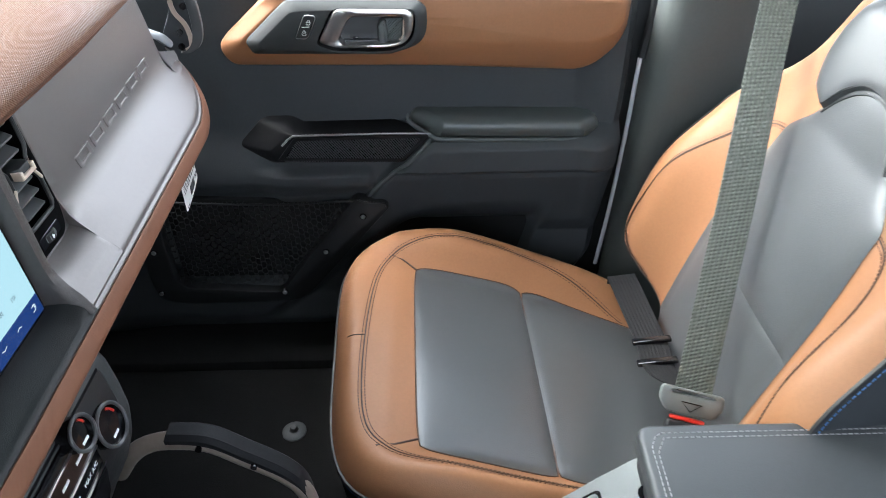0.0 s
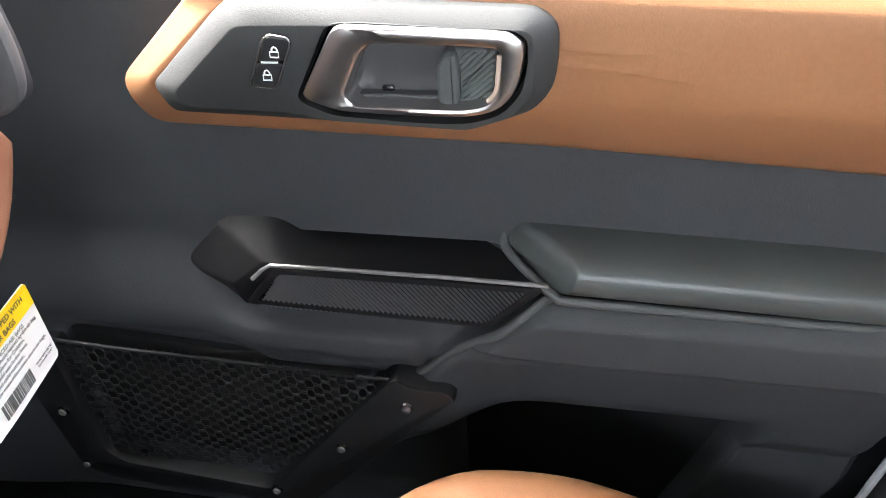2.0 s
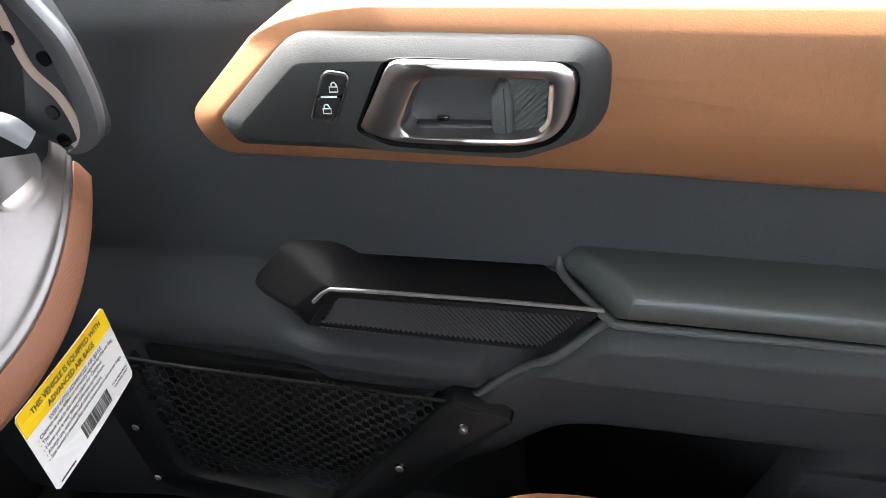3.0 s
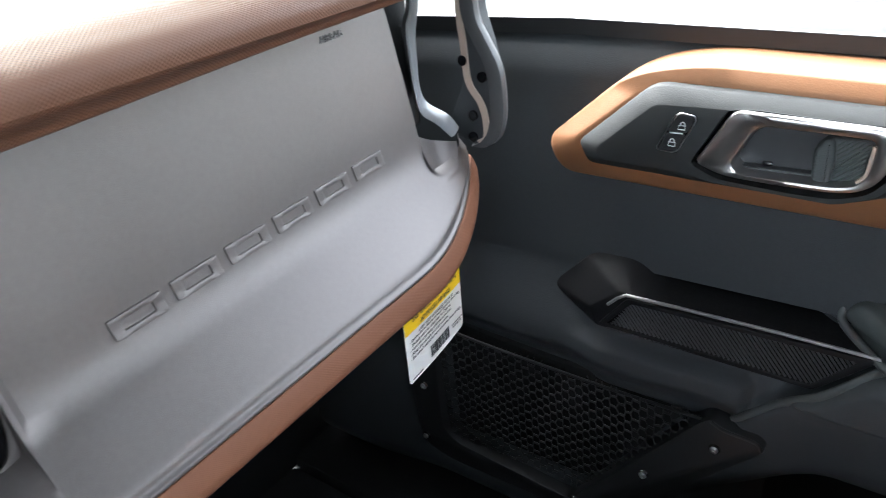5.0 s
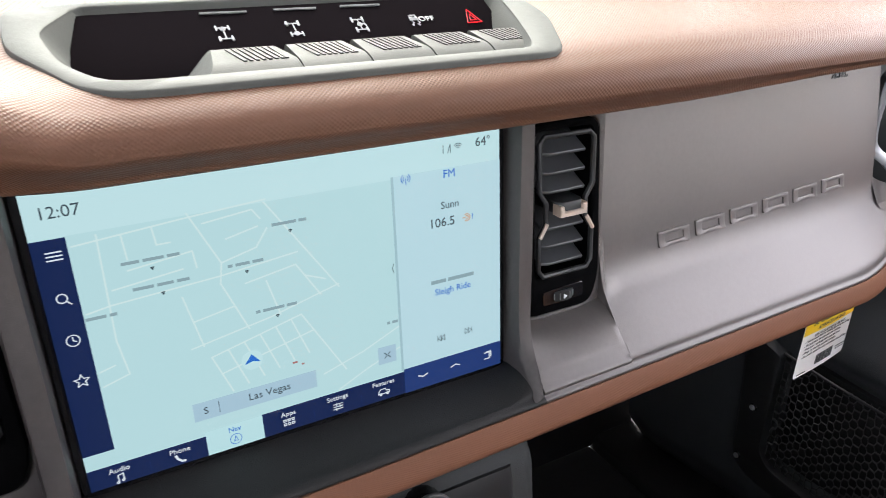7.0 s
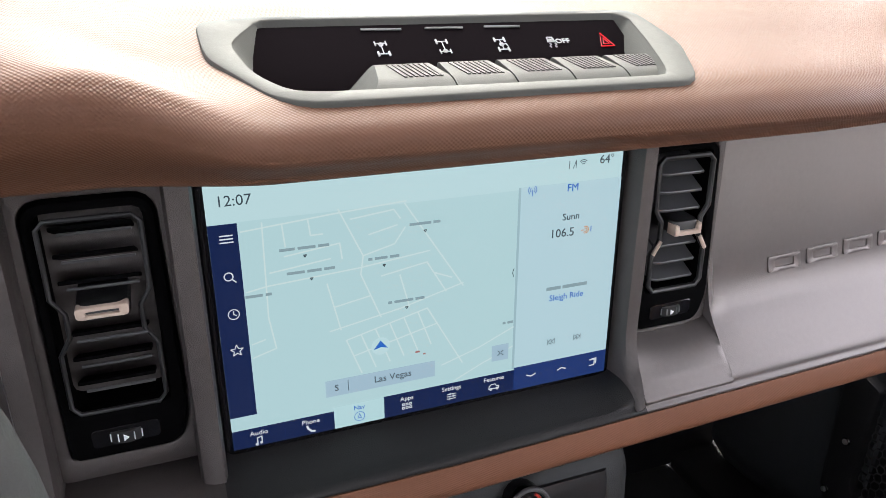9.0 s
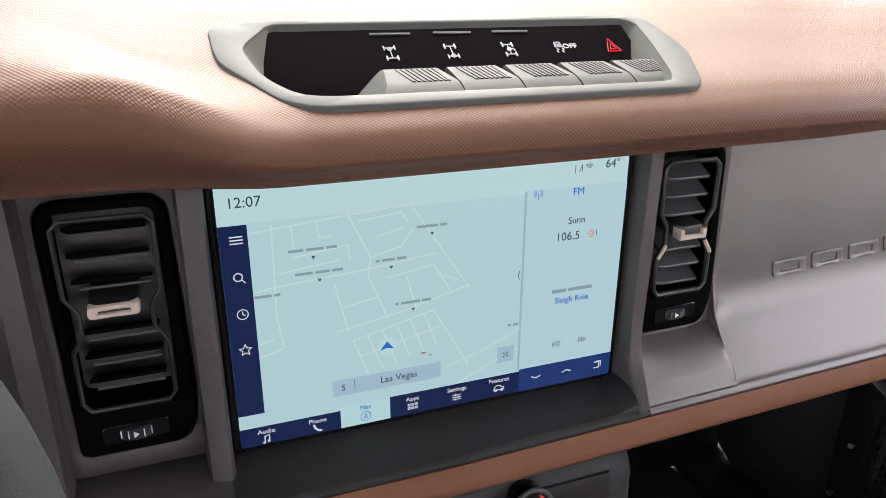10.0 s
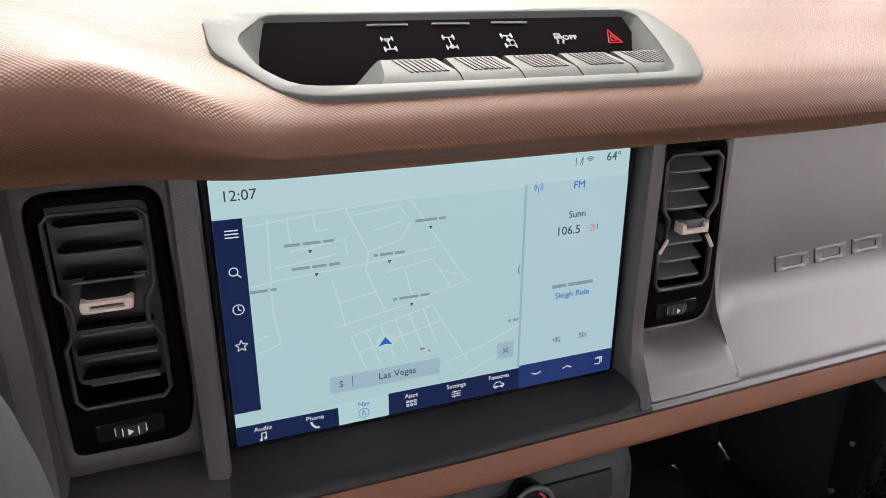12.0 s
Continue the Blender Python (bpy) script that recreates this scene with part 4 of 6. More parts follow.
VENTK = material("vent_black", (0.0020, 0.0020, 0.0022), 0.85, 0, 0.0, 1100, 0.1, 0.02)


def vent(y0, y1, z0, z1, tilt, tips, tw, set_back):
    """An upright air outlet: waisted frame, tilted louvres, beige tab, thumb wheel."""
    yc, w = (y0 + y1) / 2, (y1 - y0) / 2
    zl = z0 + 0.030
    body = rounded([(y0, z1), (y1, z1), (y1 + 0.003, z0 + 0.02), (y1 - 0.004, z0), (y0 + 0.002, z0)], [0.012, 0.012, 0.008, 0.008, 0.004], 4)
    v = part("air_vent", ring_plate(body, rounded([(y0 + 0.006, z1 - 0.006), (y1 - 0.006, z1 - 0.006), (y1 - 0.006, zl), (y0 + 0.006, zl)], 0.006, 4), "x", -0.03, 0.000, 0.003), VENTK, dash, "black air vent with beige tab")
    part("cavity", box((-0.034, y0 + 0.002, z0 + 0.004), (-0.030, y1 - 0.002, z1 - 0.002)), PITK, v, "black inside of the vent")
    # waisted inner rail on both sides
    for s in (-1, 1):
        zm = z0 + 0.58 * (z1 - z0)
        e = yc + s * (w - 0.0075)
        pts = [(0.0015, yc, zl + 0.002), (0.0015, e - s * 0.004, zl + 0.002), (0.0015, e, zl + 0.007), (0.0015, e, zm - 0.020), (0.0015, e - s * 0.006, zm - 0.010), (0.0015, e - s * 0.006, zm + 0.004), (0.0015, e, zm + 0.013), (0.0015, e, z1 - 0.013), (0.0015, e - s * 0.004, z1 - 0.009), (0.0015, yc, z1 - 0.009)]
        part("rail", tube(pts, 0.0020 if tips else 0.0014, 8, up=(1, 0, 0)), DARK, v)
        if tips:
            part("rail_tip", tube([(0.0032, e, zm - 0.020), (0.0032, e - s * 0.006, zm - 0.010)], 0.0016, 6), BEIGE, v, "beige rail tip")
    n = 7
    span = (z1 - 0.012) - (zl + 0.006)
    for i in range(n):
        z = zl + 0.010 + span * (i + 0.3) / n
        if i == 3:
            continue
        bm = prism(rounded([(-0.026, yc - w + 0.012), (-0.002, yc - w + 0.012), (0.0, yc - w + 0.018), (0.0, yc + w - 0.012), (-0.026, yc + w - 0.012)], 0.001, 2), "z", z - 0.0011, z + 0.0011, 0.0005, 1)
        bmesh.ops.rotate(bm, verts=bm.verts, cent=(-0.012, yc, z), matrix=Matrix.Rotation(radians(tilt), 3, "Y"))
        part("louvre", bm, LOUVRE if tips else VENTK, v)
        # paler bead along each black louvre paints the light on its front edge
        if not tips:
            part("louvre_edge", tube([(0.0045, yc - w + 0.017, z + 0.0032), (0.0045, yc + w - 0.012, z + 0.0032)], 0.0009, 6), LOUVRE, v, "thin paler bead for the light on the front edge")
    z = zl + (0.0095 if tips else 0.0165) + span * 3.3 / n
    bm = prism(rounded([(-0.024, yc - tw), (0.004, yc - tw), (0.009, yc - tw * 0.7), (0.009, yc + tw * 0.7), (0.004, yc + tw), (-0.024, yc + tw)], 0.002, 2), "z", z - 0.005, z + 0.004, 0.0015, 2)
    part("tab_body", bm, DARK, v)
    if tips:
        # only the lower lip of this tab is beige
        lip = [(yc - tw, z + 0.002), (yc - tw, z - 0.006), (yc + tw, z - 0.006), (yc + tw, z + 0.002), (yc + tw * 0.72, z + 0.0015), (yc + tw * 0.66, z - 0.0025), (yc - tw * 0.66, z - 0.0025), (yc - tw * 0.72, z + 0.0015)]
        bm = prism(lip, "x", 0.002, 0.0115, 0.0008, 1)
    else:
        bm = ring_plate(rounded([(yc - tw, z - 0.0035), (yc - tw, z + 0.0035), (yc + tw, z + 0.0035), (yc + tw, z - 0.0035)], 0.0025, 3), rounded([(yc - tw * 0.62, z - 0.0012), (yc - tw * 0.62, z + 0.0008), (yc + tw * 0.62, z + 0.0008), (yc + tw * 0.62, z - 0.0012)], 0.0005, 2), "x", 0.002, 0.0115, 0.0012)
    part("tab", bm, BEIGE, v, "beige adjuster tab")
    # thumb wheel in its slot
    zw = z0 + 0.0135
    part("wheel_slot", prism(rounded([(yc - 0.0185, zw - 0.0058), (yc - 0.0185, zw + 0.0058), (yc + 0.0185, zw + 0.0068), (yc + 0.0185, zw - 0.0048)], 0.003, 3), "x", -0.01, 0.0012, 0.0004, 1), GLOSS, v)
    wheel = bmesh.new()
    bmesh.ops.create_cone(wheel, segments=48, radius1=0.020, radius2=0.020, depth=0.0074, cap_ends=True, matrix=Matrix.Translation((-0.0165, yc, zw)) @ Matrix.Diagonal((1, 0.88, 1, 1)))
    part("thumb_wheel", wheel, DARK, v, "ribbed thumb wheel")
    for k in range(5):
        a = radians(-28 + 14 * k)
        c = Vector((-0.0165 + 0.0203 * math.cos(a), yc + 0.0178 * math.sin(a), zw))
        if k == 2:
            part("arrow_mark", prism([(c.y - 0.0014, zw - 0.0020), (c.y + 0.0014, zw), (c.y - 0.0014, zw + 0.0020)], "x", c.x - 0.002, c.x + 0.0004), ICON, v)
        else:
            part("wheel_mark", box((c.x - 0.002, c.y - 0.0003, zw - 0.0024), (c.x + 0.0004, c.y + 0.0003, zw + 0.0024)), GREY if tips else ICON, v)
    # the outlet leans back like the screen
    for ob in [v] + list(v.children):
        for q in ob.data.vertices:
            q.co.x += set_back - 0.071 * (q.co.z - z0)
    return v


def vent_plate(y0, y1, z0, z1, vy0, vy1, vz0, vz1, set_back):
    """Plain surround with a rounded opening for one outlet; leans back with it."""
    hole = rounded([(vy0 - 0.001, vz1 + 0.001), (vy1 + 0.001, vz1 + 0.001), (vy1 + 0.004, vz0 + 0.02), (vy1 - 0.003, vz0 - 0.001), (vy0 + 0.001, vz0 - 0.001)], [0.013, 0.013, 0.009, 0.009, 0.005], 4)
    bm = ring_plate(rounded([(y0, z1), (y1, z1), (y1, z0), (y0, z0)], 0.001, 2), hole, "x", -0.035, -0.003, 0.0025)
    for q in bm.verts:
        q.co.x += set_back - 0.071 * (q.co.z - vz0)
    return part("vent_plate", bm, SURROUND, dash, "dark satin plate round the air vent")


vent_plate(-0.232, -0.152, 0.655, 0.856, -0.2245, -0.1600, 0.670, 0.824, 0.0)
vent_plate(0.150, 0.2290, 0.676, 0.856, 0.1610, 0.2225, 0.681, 0.8225, -0.004)
vent(0.1610, 0.2225, 0.681, 0.8225, 27, True, 0.0115, -0.004)
vent(-0.2245, -0.1600, 0.670, 0.824, -24, False, 0.0132, 0.0)

# ---- touch screen ----
SX0, SX1, SZ0, SZ1 = 0.001, -0.0095, 0.652, 0.834


def on_screen(u, v, d=0.0):
    """A point of the display: u across in metres from its left edge, v up from its foot, d proud of the glass."""
    k = v / (SZ1 - SZ0)
    return (SX0 + (SX1 - SX0) * k + d, -0.139 + u, SZ0 + v)


SW_, SH_ = 0.2775, SZ1 - SZ0
screen = tagged(new("touch_screen"), "large landscape touch screen showing a street map and radio", "touch screen")


def screen_plate(poly, d0, d1, mat, name, parent=None, label="", bevel=0.0):
    bm = prism(poly, "x", d0, d1, bevel, 2, bend=lambda p: on_screen(p[1], p[2], p[0]))
    return part(name, bm, mat, parent or screen, label)


screen_plate(rounded([(0, 0), (SW_, 0), (SW_, SH_), (0, SH_)], 0.006, 4), -0.012, 0.0, GLOSS, "housing", None, "gloss black screen housing", 0.002)


def glow(name, colour, power=0.0455):
    return material(name, (0.006, 0.006, 0.007), 0.16, 0, 0, 1, 0, 0.14, 0, colour, power)


UI_MAP = glow("map_glow", (0.50, 0.79, 0.82))
DISP = rounded([(0.0045, 0.0045), (SW_ - 0.0045, 0.0045), (SW_ - 0.0045, SH_ - 0.004), (0.0045, SH_ - 0.004)], 0.003, 3)
display = screen_plate(DISP, -0.002, 0.0004, UI_MAP, "display", None, "lit map display")


# ---- hazard and drive switch tray on the dash top ----
def pad_top(x, y):
    """Height of the dash top behind its front crease, in the middle stretch."""
    return 0.8795 + (0.040 - x) * 0.215


tray = tagged(new("switch_tray"), "grey switch tray with five ribbed drive and hazard buttons", "switch panel")
TRAY = rounded([(-0.0745, -0.0895), (-0.0675, -0.1258), (-0.028, -0.1258), (-0.0125, -0.1242), (0.0350, -0.1010), (0.0450, -0.0885), (0.0460, -0.0700), (0.0460, 0.1365), (0.0362, 0.1457), (-0.0113, 0.1700), (-0.0647, 0.1745), (-0.0755, 0.1700)], [0.010, 0.008, 0.01, 0.008, 0.012, 0.008, 0.01, 0.008, 0.010, 0.015, 0.010, 0.006], 4)
TRIN = rounded([(-0.0680, -0.0906), (-0.0338, -0.1108), (0.0088, -0.1044), (0.0318, -0.0891), (0.0338, -0.0740), (0.0358, 0.1249), (0.0223, 0.1326), (-0.0179, 0.1479), (-0.0597, 0.1610), (-0.0685, 0.1560)], [0.003, 0.010, 0.014, 0.010, 0.006, 0.006, 0.006, 0.012, 0.004, 0.003], 4)
FLO, FHI = (-0.016, 0.872), (-0.0645, 0.9001)


def tilted(p):
    """Lays a level shape on the sloping dash top."""
    x, y, z = p
    return (x, y, z + pad_top(x, y))


bm = ring_plate(TRAY, TRIN, "z", -0.012, 0.0018, 0.0016)
for v in bm.verts:
    v.co = tilted(v.co)
rim = part("rim", bm, TRAYG, tray, "grey plastic rim")
# side walls sink from the rim to a narrower floor; the far wall is the marked face
n = len(TRIN)
rows = []
for depth, k in ((0.0005, 1.0), (-0.003, 0.985), (-0.012, 0.93), (-0.034, 0.90)):
    rows.append([tilted((-0.015 + (x + 0.015) * (1 - (1 - k) * 0.5), 0.025 + (y - 0.025) * k, depth)) for x, y in TRIN])
part("well", loft(rows, True), TRAYG, tray, "grey sloping side of the tray")
part("well_floor", prism([(x * 0.97, 0.025 + (y - 0.025) * 0.965) for x, y in TRIN], "z", -0.036, -0.0335, bend=tilted), GLOSS, tray, "black bottom of the tray")
part("switch_face", prism([FLO, FHI, (FHI[0] - 0.004, FHI[1]), (FLO[0] - 0.008, FLO[1] - 0.006)], "y", -0.1015, 0.1530), TRAYK, tray, "dark satin marked face")
# front of the grey button bar in black, for the shade on it
part("button_rail", prism(rounded([(-0.006, 0.850), (-0.004, 0.8770), (0.0235, 0.8745), (0.0285, 0.868), (0.030, 0.850)], 0.002), "y", -0.046, 0.1475, 0.002), SHELF, tray, "front of the button row, blackened for its shade")
for i in range(5):
    y0 = -0.0360 + i * 0.0368
    y1 = y0 + 0.0364
    bm = prism(rounded([(-0.0150, 0.868), (-0.0110, 0.8868), (0.0150, 0.8822), (0.0235, 0.8775), (0.0245, 0.8735)], [0.001, 0.0035, 0.004, 0.002, 0.001], 3), "y", y0, y1, 0.0007, 1)
    for v in bm.verts:
        if i == 0 and v.co.y < y0 + 0.006:
            v.co.y -= 0.017 * min(1.0, max(0.0, (0.8875 - v.co.z) / 0.016))
        if v.co.y > y1 - 0.004 and v.co.x < 0.006 and i < 4:
            v.co.y -= 0.0050 * min(1.0, (0.006 - v.co.x) / 0.014)
    btn = part("button", bm, TRAYG, tray, "grey ribbed push button")
    bm = bmesh.new()
    for k in range(8):
        ya = y0 + 0.0050 + k * 0.0031
        pts = [(0.0120, ya + 0.0046), (-0.0070, ya)]
        lim = (y0 + 0.0040, y1 - 0.0062)
        pts = [(x, min(max(y, lim[0]), lim[1])) for x, y in pts]
        top_z = lambda x: 0.88285 + (0.0125 - x) * 0.1715
        (xa, a), (xb, b) = pts
        vs = [bm.verts.new((x, y, top_z(x) + 0.0004)) for x, y in ((xa, a), (xa, a + 0.0015), (xb, b + 0.0015), (xb, b))]
        bm.faces.new(vs)
        low = [bm.verts.new(v.co - Vector((0, 0, 0.0008))) for v in vs]
        for q in range(4):
            bm.faces.new((vs[q], low[q], low[(q + 1) % 4], vs[(q + 1) % 4]))
    part("ribs", bm, SHELF, btn, "black slots across the button", smooth=False)


def mark(fn, name, mat):
    bm = bmesh.new()
    fn(bm)
    return part(name, bm, mat, tray)


RED = glow("red_marking", (0.9, 0.03, 0.04), 0.07)
WHITE = material("white_print", (0.45, 0.45, 0.46), 0.5)


def on_face(y, v):
    """A point of the tray's marked face; v runs up it in metres."""
    lo, hi = Vector((FLO[0], y, FLO[1])), Vector((FHI[0], y, FHI[1]))
    return lo + (hi - lo).normalized() * v + Vector((0.0003, 0, 0.0005))


def axle(bm, y, drive):
    """A small plan of two axles and a shaft; drive says which of them are filled."""
    for v, full in ((0.0290, drive != 1), (0.0385, drive != 0)):
        add_tube(bm, [on_face(y - 0.0030, v), on_face(y + 0.0030, v)], 0.0004, 4)
        for s in (-1, 1):
            add_tube(bm, [on_face(y + s * 0.0034, v - 0.0018), on_face(y + s * 0.0034, v + 0.0018)], 0.0007 if full else 0.0005, 5)
    add_tube(bm, [on_face(y, 0.0290), on_face(y, 0.0385)], 0.0004, 4)
    v = (0.0375, 0.0295, 0.0340)[drive]
    add_tube(bm, [on_face(y + 0.0012 * math.cos(a), v + 0.0012 * math.sin(a)) for a in [j * math.pi / 4 for j in range(8)]], 0.0006, 4, True)
    if drive == 2:
        add_tube(bm, [on_face(y, 0.0335), on_face(y + 0.0030, 0.0345), on_face(y + 0.0038, 0.0325)], 0.0005, 4)


for i, (y, a, b) in enumerate(((-0.0215, -0.0305, -0.0045), (0.0180, 0.0112, 0.0367), (0.0577, 0.0520, 0.0775))):
    mark(lambda bm: axle(bm, y, i), "axle_mark", WHITE)
    mark(lambda bm: add_tube(bm, [on_face(a, 0.0520), on_face(b, 0.0515)], 0.0008, 4), "indicator_bar", GREY)


def slip(bm):
    y = 0.0940
    add_tube(bm, [on_face(y + a, v) for a, v in ((-0.0026, 0.0350), (-0.0018, 0.0390), (0.0018, 0.0390), (0.0026, 0.0350))], 0.0006, 4, True)
    add_tube(bm, [on_face(y - 0.0018, 0.0365), on_face(y + 0.0018, 0.0365)], 0.0006, 4)
    for s in (-1, 1):
        add_tube(bm, [on_face(y + s * 0.002 + a, v) for a, v in ((0, 0.0335), (0.0009, 0.0320), (-0.0009, 0.0305), (0, 0.0292))], 0.0005, 4)


mark(slip, "skid_mark", WHITE)
dirv = (on_face(0.08, 0.02) - on_face(0.08, 0.0)).normalized()
face_m = Matrix((Vector((0, 1, 0)), dirv, Vector((0, 1, 0)).cross(dirv))).transposed().to_4x4()
text("OFF", 0.0062, Matrix.Translation(on_face(0.1025, 0.0350)) @ face_m, WHITE, tray, "off_mark")


def hazard(bm):
    y = 0.1345
    for r in (1.0, 0.45):
        add_tube(bm, [on_face(y + a * r, 0.0328 + (v - 0.0328) * r) for a, v in ((-0.0052, 0.0286), (0.0052, 0.0286), (0, 0.0420))], 0.00042, 4, True)


mark(hazard, "hazard_triangle", RED)


# ---- front passenger seat ----
seat = tagged(new("car_seat"), "tan and slate leather front passenger seat with contrast stitching", "car seat")
CX, CY, CB = 0.455, 0.428, 0.276


def skew(x, y):
    """How far the front of the cushion is drawn forward towards the door."""
    return 0.065 * (y - CY) * (1 - smoothstep(0.20, CX, x))


def rho(x, y):
    x += skew(x, y)
    ax, p = (0.272, 4.8) if x < CX else (0.30, 3.5)
    return (abs((x - CX) / ax) ** p + abs((y - CY) / CB) ** p) ** (1 / p)


def cushion(x, y):
    """Height of the seat cushion."""
    w = abs(y - 0.412)
    z = 0.335 - 0.37 * (max(x, 0.27) - 0.30) - 0.10 * (min(x, 0.27) - 0.27) * 0.6
    z += 0.040 * smoothstep(0.170, 0.235, w) * smoothstep(0.20, 0.38, x)
    z += 0.006 * math.exp(-((x - 0.41) / 0.09) ** 2) * smoothstep(0.17, 0.24, y - 0.412)
    r = rho(x, y)
    z -= 0.046 * max(0.0, (r - 0.85) / 0.15) ** 2.6
    return z


def cushion_top():
    rings = []
    for k in range(31):
        r = 1 - (1 - k / 30) ** 1.5 if k else 0.02
        ring = []
        for i in range(120):
            a = 2 * math.pi * i / 120
            c, s = math.cos(a), math.sin(a)
            ax, p = (0.272, 4.8) if c < 0 else (0.30, 3.5)
            q = (abs(c) ** p + abs(s) ** p) ** (-1 / p)
            x, y = CX + ax * c * q * r, CY + CB * s * q * r
            x -= skew(x - skew(x, y), y)
            ring.append((x, y, cushion(x, y)))
        rings.append(ring)
    return rings


RINGS = cushion_top()
part("cushion", loft(RINGS, True), TAN, seat, "tan leather cushion border")
last = RINGS[-1]
part("cushion_side", loft([last, [(CX + (x - CX) * 1.004, CY + (y - CY) * 1.004, z - 0.012) for x, y, z in last], [(CX + (x - CX) * 0.985, CY + (y - CY) * 0.985, z - 0.075) for x, y, z in last], [(CX + (x - CX) * 0.95, CY + (y - CY) * 0.95, 0.12) for x, y, z in last]], True), BLACK, seat, "black lower seat side")
part("piping", tube([(CX + (x - CX) * 1.003, CY + (y - CY) * 1.003, z - 0.001) for x, y, z in last], 0.0026, 6, True), DARK, seat, "dark piping round the cushion")


def stitches(path, mat, name, parent, surf, pitch=0.0052, length=0.0034, r=0.00058):
    """A row of single stitches along a path."""
    bm = bmesh.new()
    L = 0.0
    pts = [Vector(p) for p in path]
    seg = [(b - a).length for a, b in zip(pts, pts[1:])]
    total = sum(seg)

    def at(s):
        for a, b, d in zip(pts, pts[1:], seg):
            if s <= d:
                return a.lerp(b, s / max(d, 1e-9))
            s -= d
        return pts[-1]

    while L + length < total:
        a, b = at(L), at(L + length)
        add_tube(bm, [surf(a), surf((a + b) / 2) + Vector((0, 0, 0.0002)), surf(b)], r, 4)
        L += pitch
    return tagged(part(name, bm, mat, parent), kind="stuff")


def on_cushion(p):
    return Vector((p[0], p[1], cushion(p[0], p[1]) + 0.0006))


SEAM = spline([(x, y, 0) for x, y in ((0.655, 0.585), (0.60, 0.615), (0.53, 0.640), (0.42, 0.655), (0.33, 0.648), (0.268, 0.615), (0.240, 0.555), (0.232, 0.42), (0.240, 0.285), (0.268, 0.228), (0.33, 0.202), (0.45, 0.196), (0.60, 0.210))], 8)


def offset(path, d):
    out = []
    for i, p in enumerate(path):
        t = path[min(i + 1, len(path) - 1)] - path[max(i - 1, 0)]
        t.normalize()
        out.append(p + Vector((-t.y, t.x, 0)) * d)
    return out


part("seam", tube([on_cushion(p) - Vector((0, 0, 0.0005)) for p in SEAM], 0.0011, 5), THREAD, seat, "dark seam line")
stitches(offset(SEAM, 0.0045), THREAD, "stitching", seat, on_cushion)
stitches(offset(SEAM, -0.0045), THREAD, "stitching", seat, on_cushion)
part("cross_seam", tube([on_cushion((0.206 + 0.0026 * i, 0.42, 0)) - Vector((0, 0, 0.0003)) for i in range(11)], 0.0009, 5), THREAD, seat)
part("pleat", tube([on_cushion(p) - Vector((0, 0, 0.0008)) for p in ((0.262, 0.607, 0), (0.28, 0.60, 0), (0.303, 0.585, 0))], 0.0016, 5), THREAD, seat)
part("pleat", tube([on_cushion(p) - Vector((0, 0, 0.0008)) for p in ((0.262, 0.222, 0), (0.285, 0.228, 0), (0.312, 0.245, 0))], 0.0016, 5), THREAD, seat)
stitches([Vector((CX + (p[0] - CX) * 1.0, p[1], p[2])) for p in [Vector((CX + (x - CX) * 1.006, CY + (y - CY) * 1.006, z - 0.006)) for x, y, z in last]], THREADB, "edge_stitching", seat, lambda p: Vector(p), 0.0062, 0.0042, 0.0009)


def insert(corners, name, label, mat, lift=0.004):
    """A padded panel between four corners (front right, front left, rear left, rear right) of the cushion's plan."""
    fr, fl, rl, rr_ = [Vector((*c, 0)) for c in corners]
    rows = []
    n = 36
    for i in range(n + 1):
        row = []
        for j in range(n + 1):
            u, v = 2 * i / n - 1, 2 * j / n - 1
            # squeeze the square's corners round
            k = 1 - 0.045 * (u * u) ** 3 * (v * v) ** 3
            uu, vv = u * k, v * k
            a, b = fr.lerp(fl, (vv + 1) / 2), rr_.lerp(rl, (vv + 1) / 2)
            p = a.lerp(b, (uu + 1) / 2)
            e = max(abs(u), abs(v))
            h = lift * (1 - e ** 12) + 0.0006 + 0.003 * (1 - u * u) * (1 - v * v)
            row.append((p.x, p.y, cushion(p.x, p.y) + h))
        rows.append(row)
    part(name, loft(rows), mat, seat, label)
    ring = [rows[0][j] for j in range(n)] + [rows[i][n] for i in range(n)] + [rows[n][n - j] for j in range(n)] + [rows[n - i][0] for i in range(n)]
    part("panel_seam", tube([(x, y, z + 0.0003) for x, y, z in ring], 0.0011, 5, True), THREAD, seat)


insert([(0.297, 0.594), (0.312, 0.226), (0.4965, 0.222), (0.4765, 0.602)], "front_insert", "smooth slate leather front insert", GREYLEATHER)
insert([(0.4725, 0.602), (0.4925, 0.222), (0.72, 0.236), (0.690, 0.578)], "rear_insert", "smooth slate leather rear insert", GREYLEATHER)

# backrest, in its own reclined frame
BO, BR = Vector((0.695, 0.41, 0.21)), radians(18)
BU, BN, BW = Vector((math.sin(BR), 0, math.cos(BR))), Vector((-math.cos(BR), 0, math.sin(BR))), Vector((0, 1, 0))


HW = ((-0.06, 0.150), (0.03, 0.155), (0.065, 0.175), (0.095, 0.225), (0.125, 0.282), (0.150, 0.294), (0.22, 0.295), (0.29, 0.283), (0.36, 0.270), (0.41, 0.258), (0.45, 0.228), (0.48, 0.203), (0.52, 0.182), (0.60, 0.160), (0.70, 0.142))


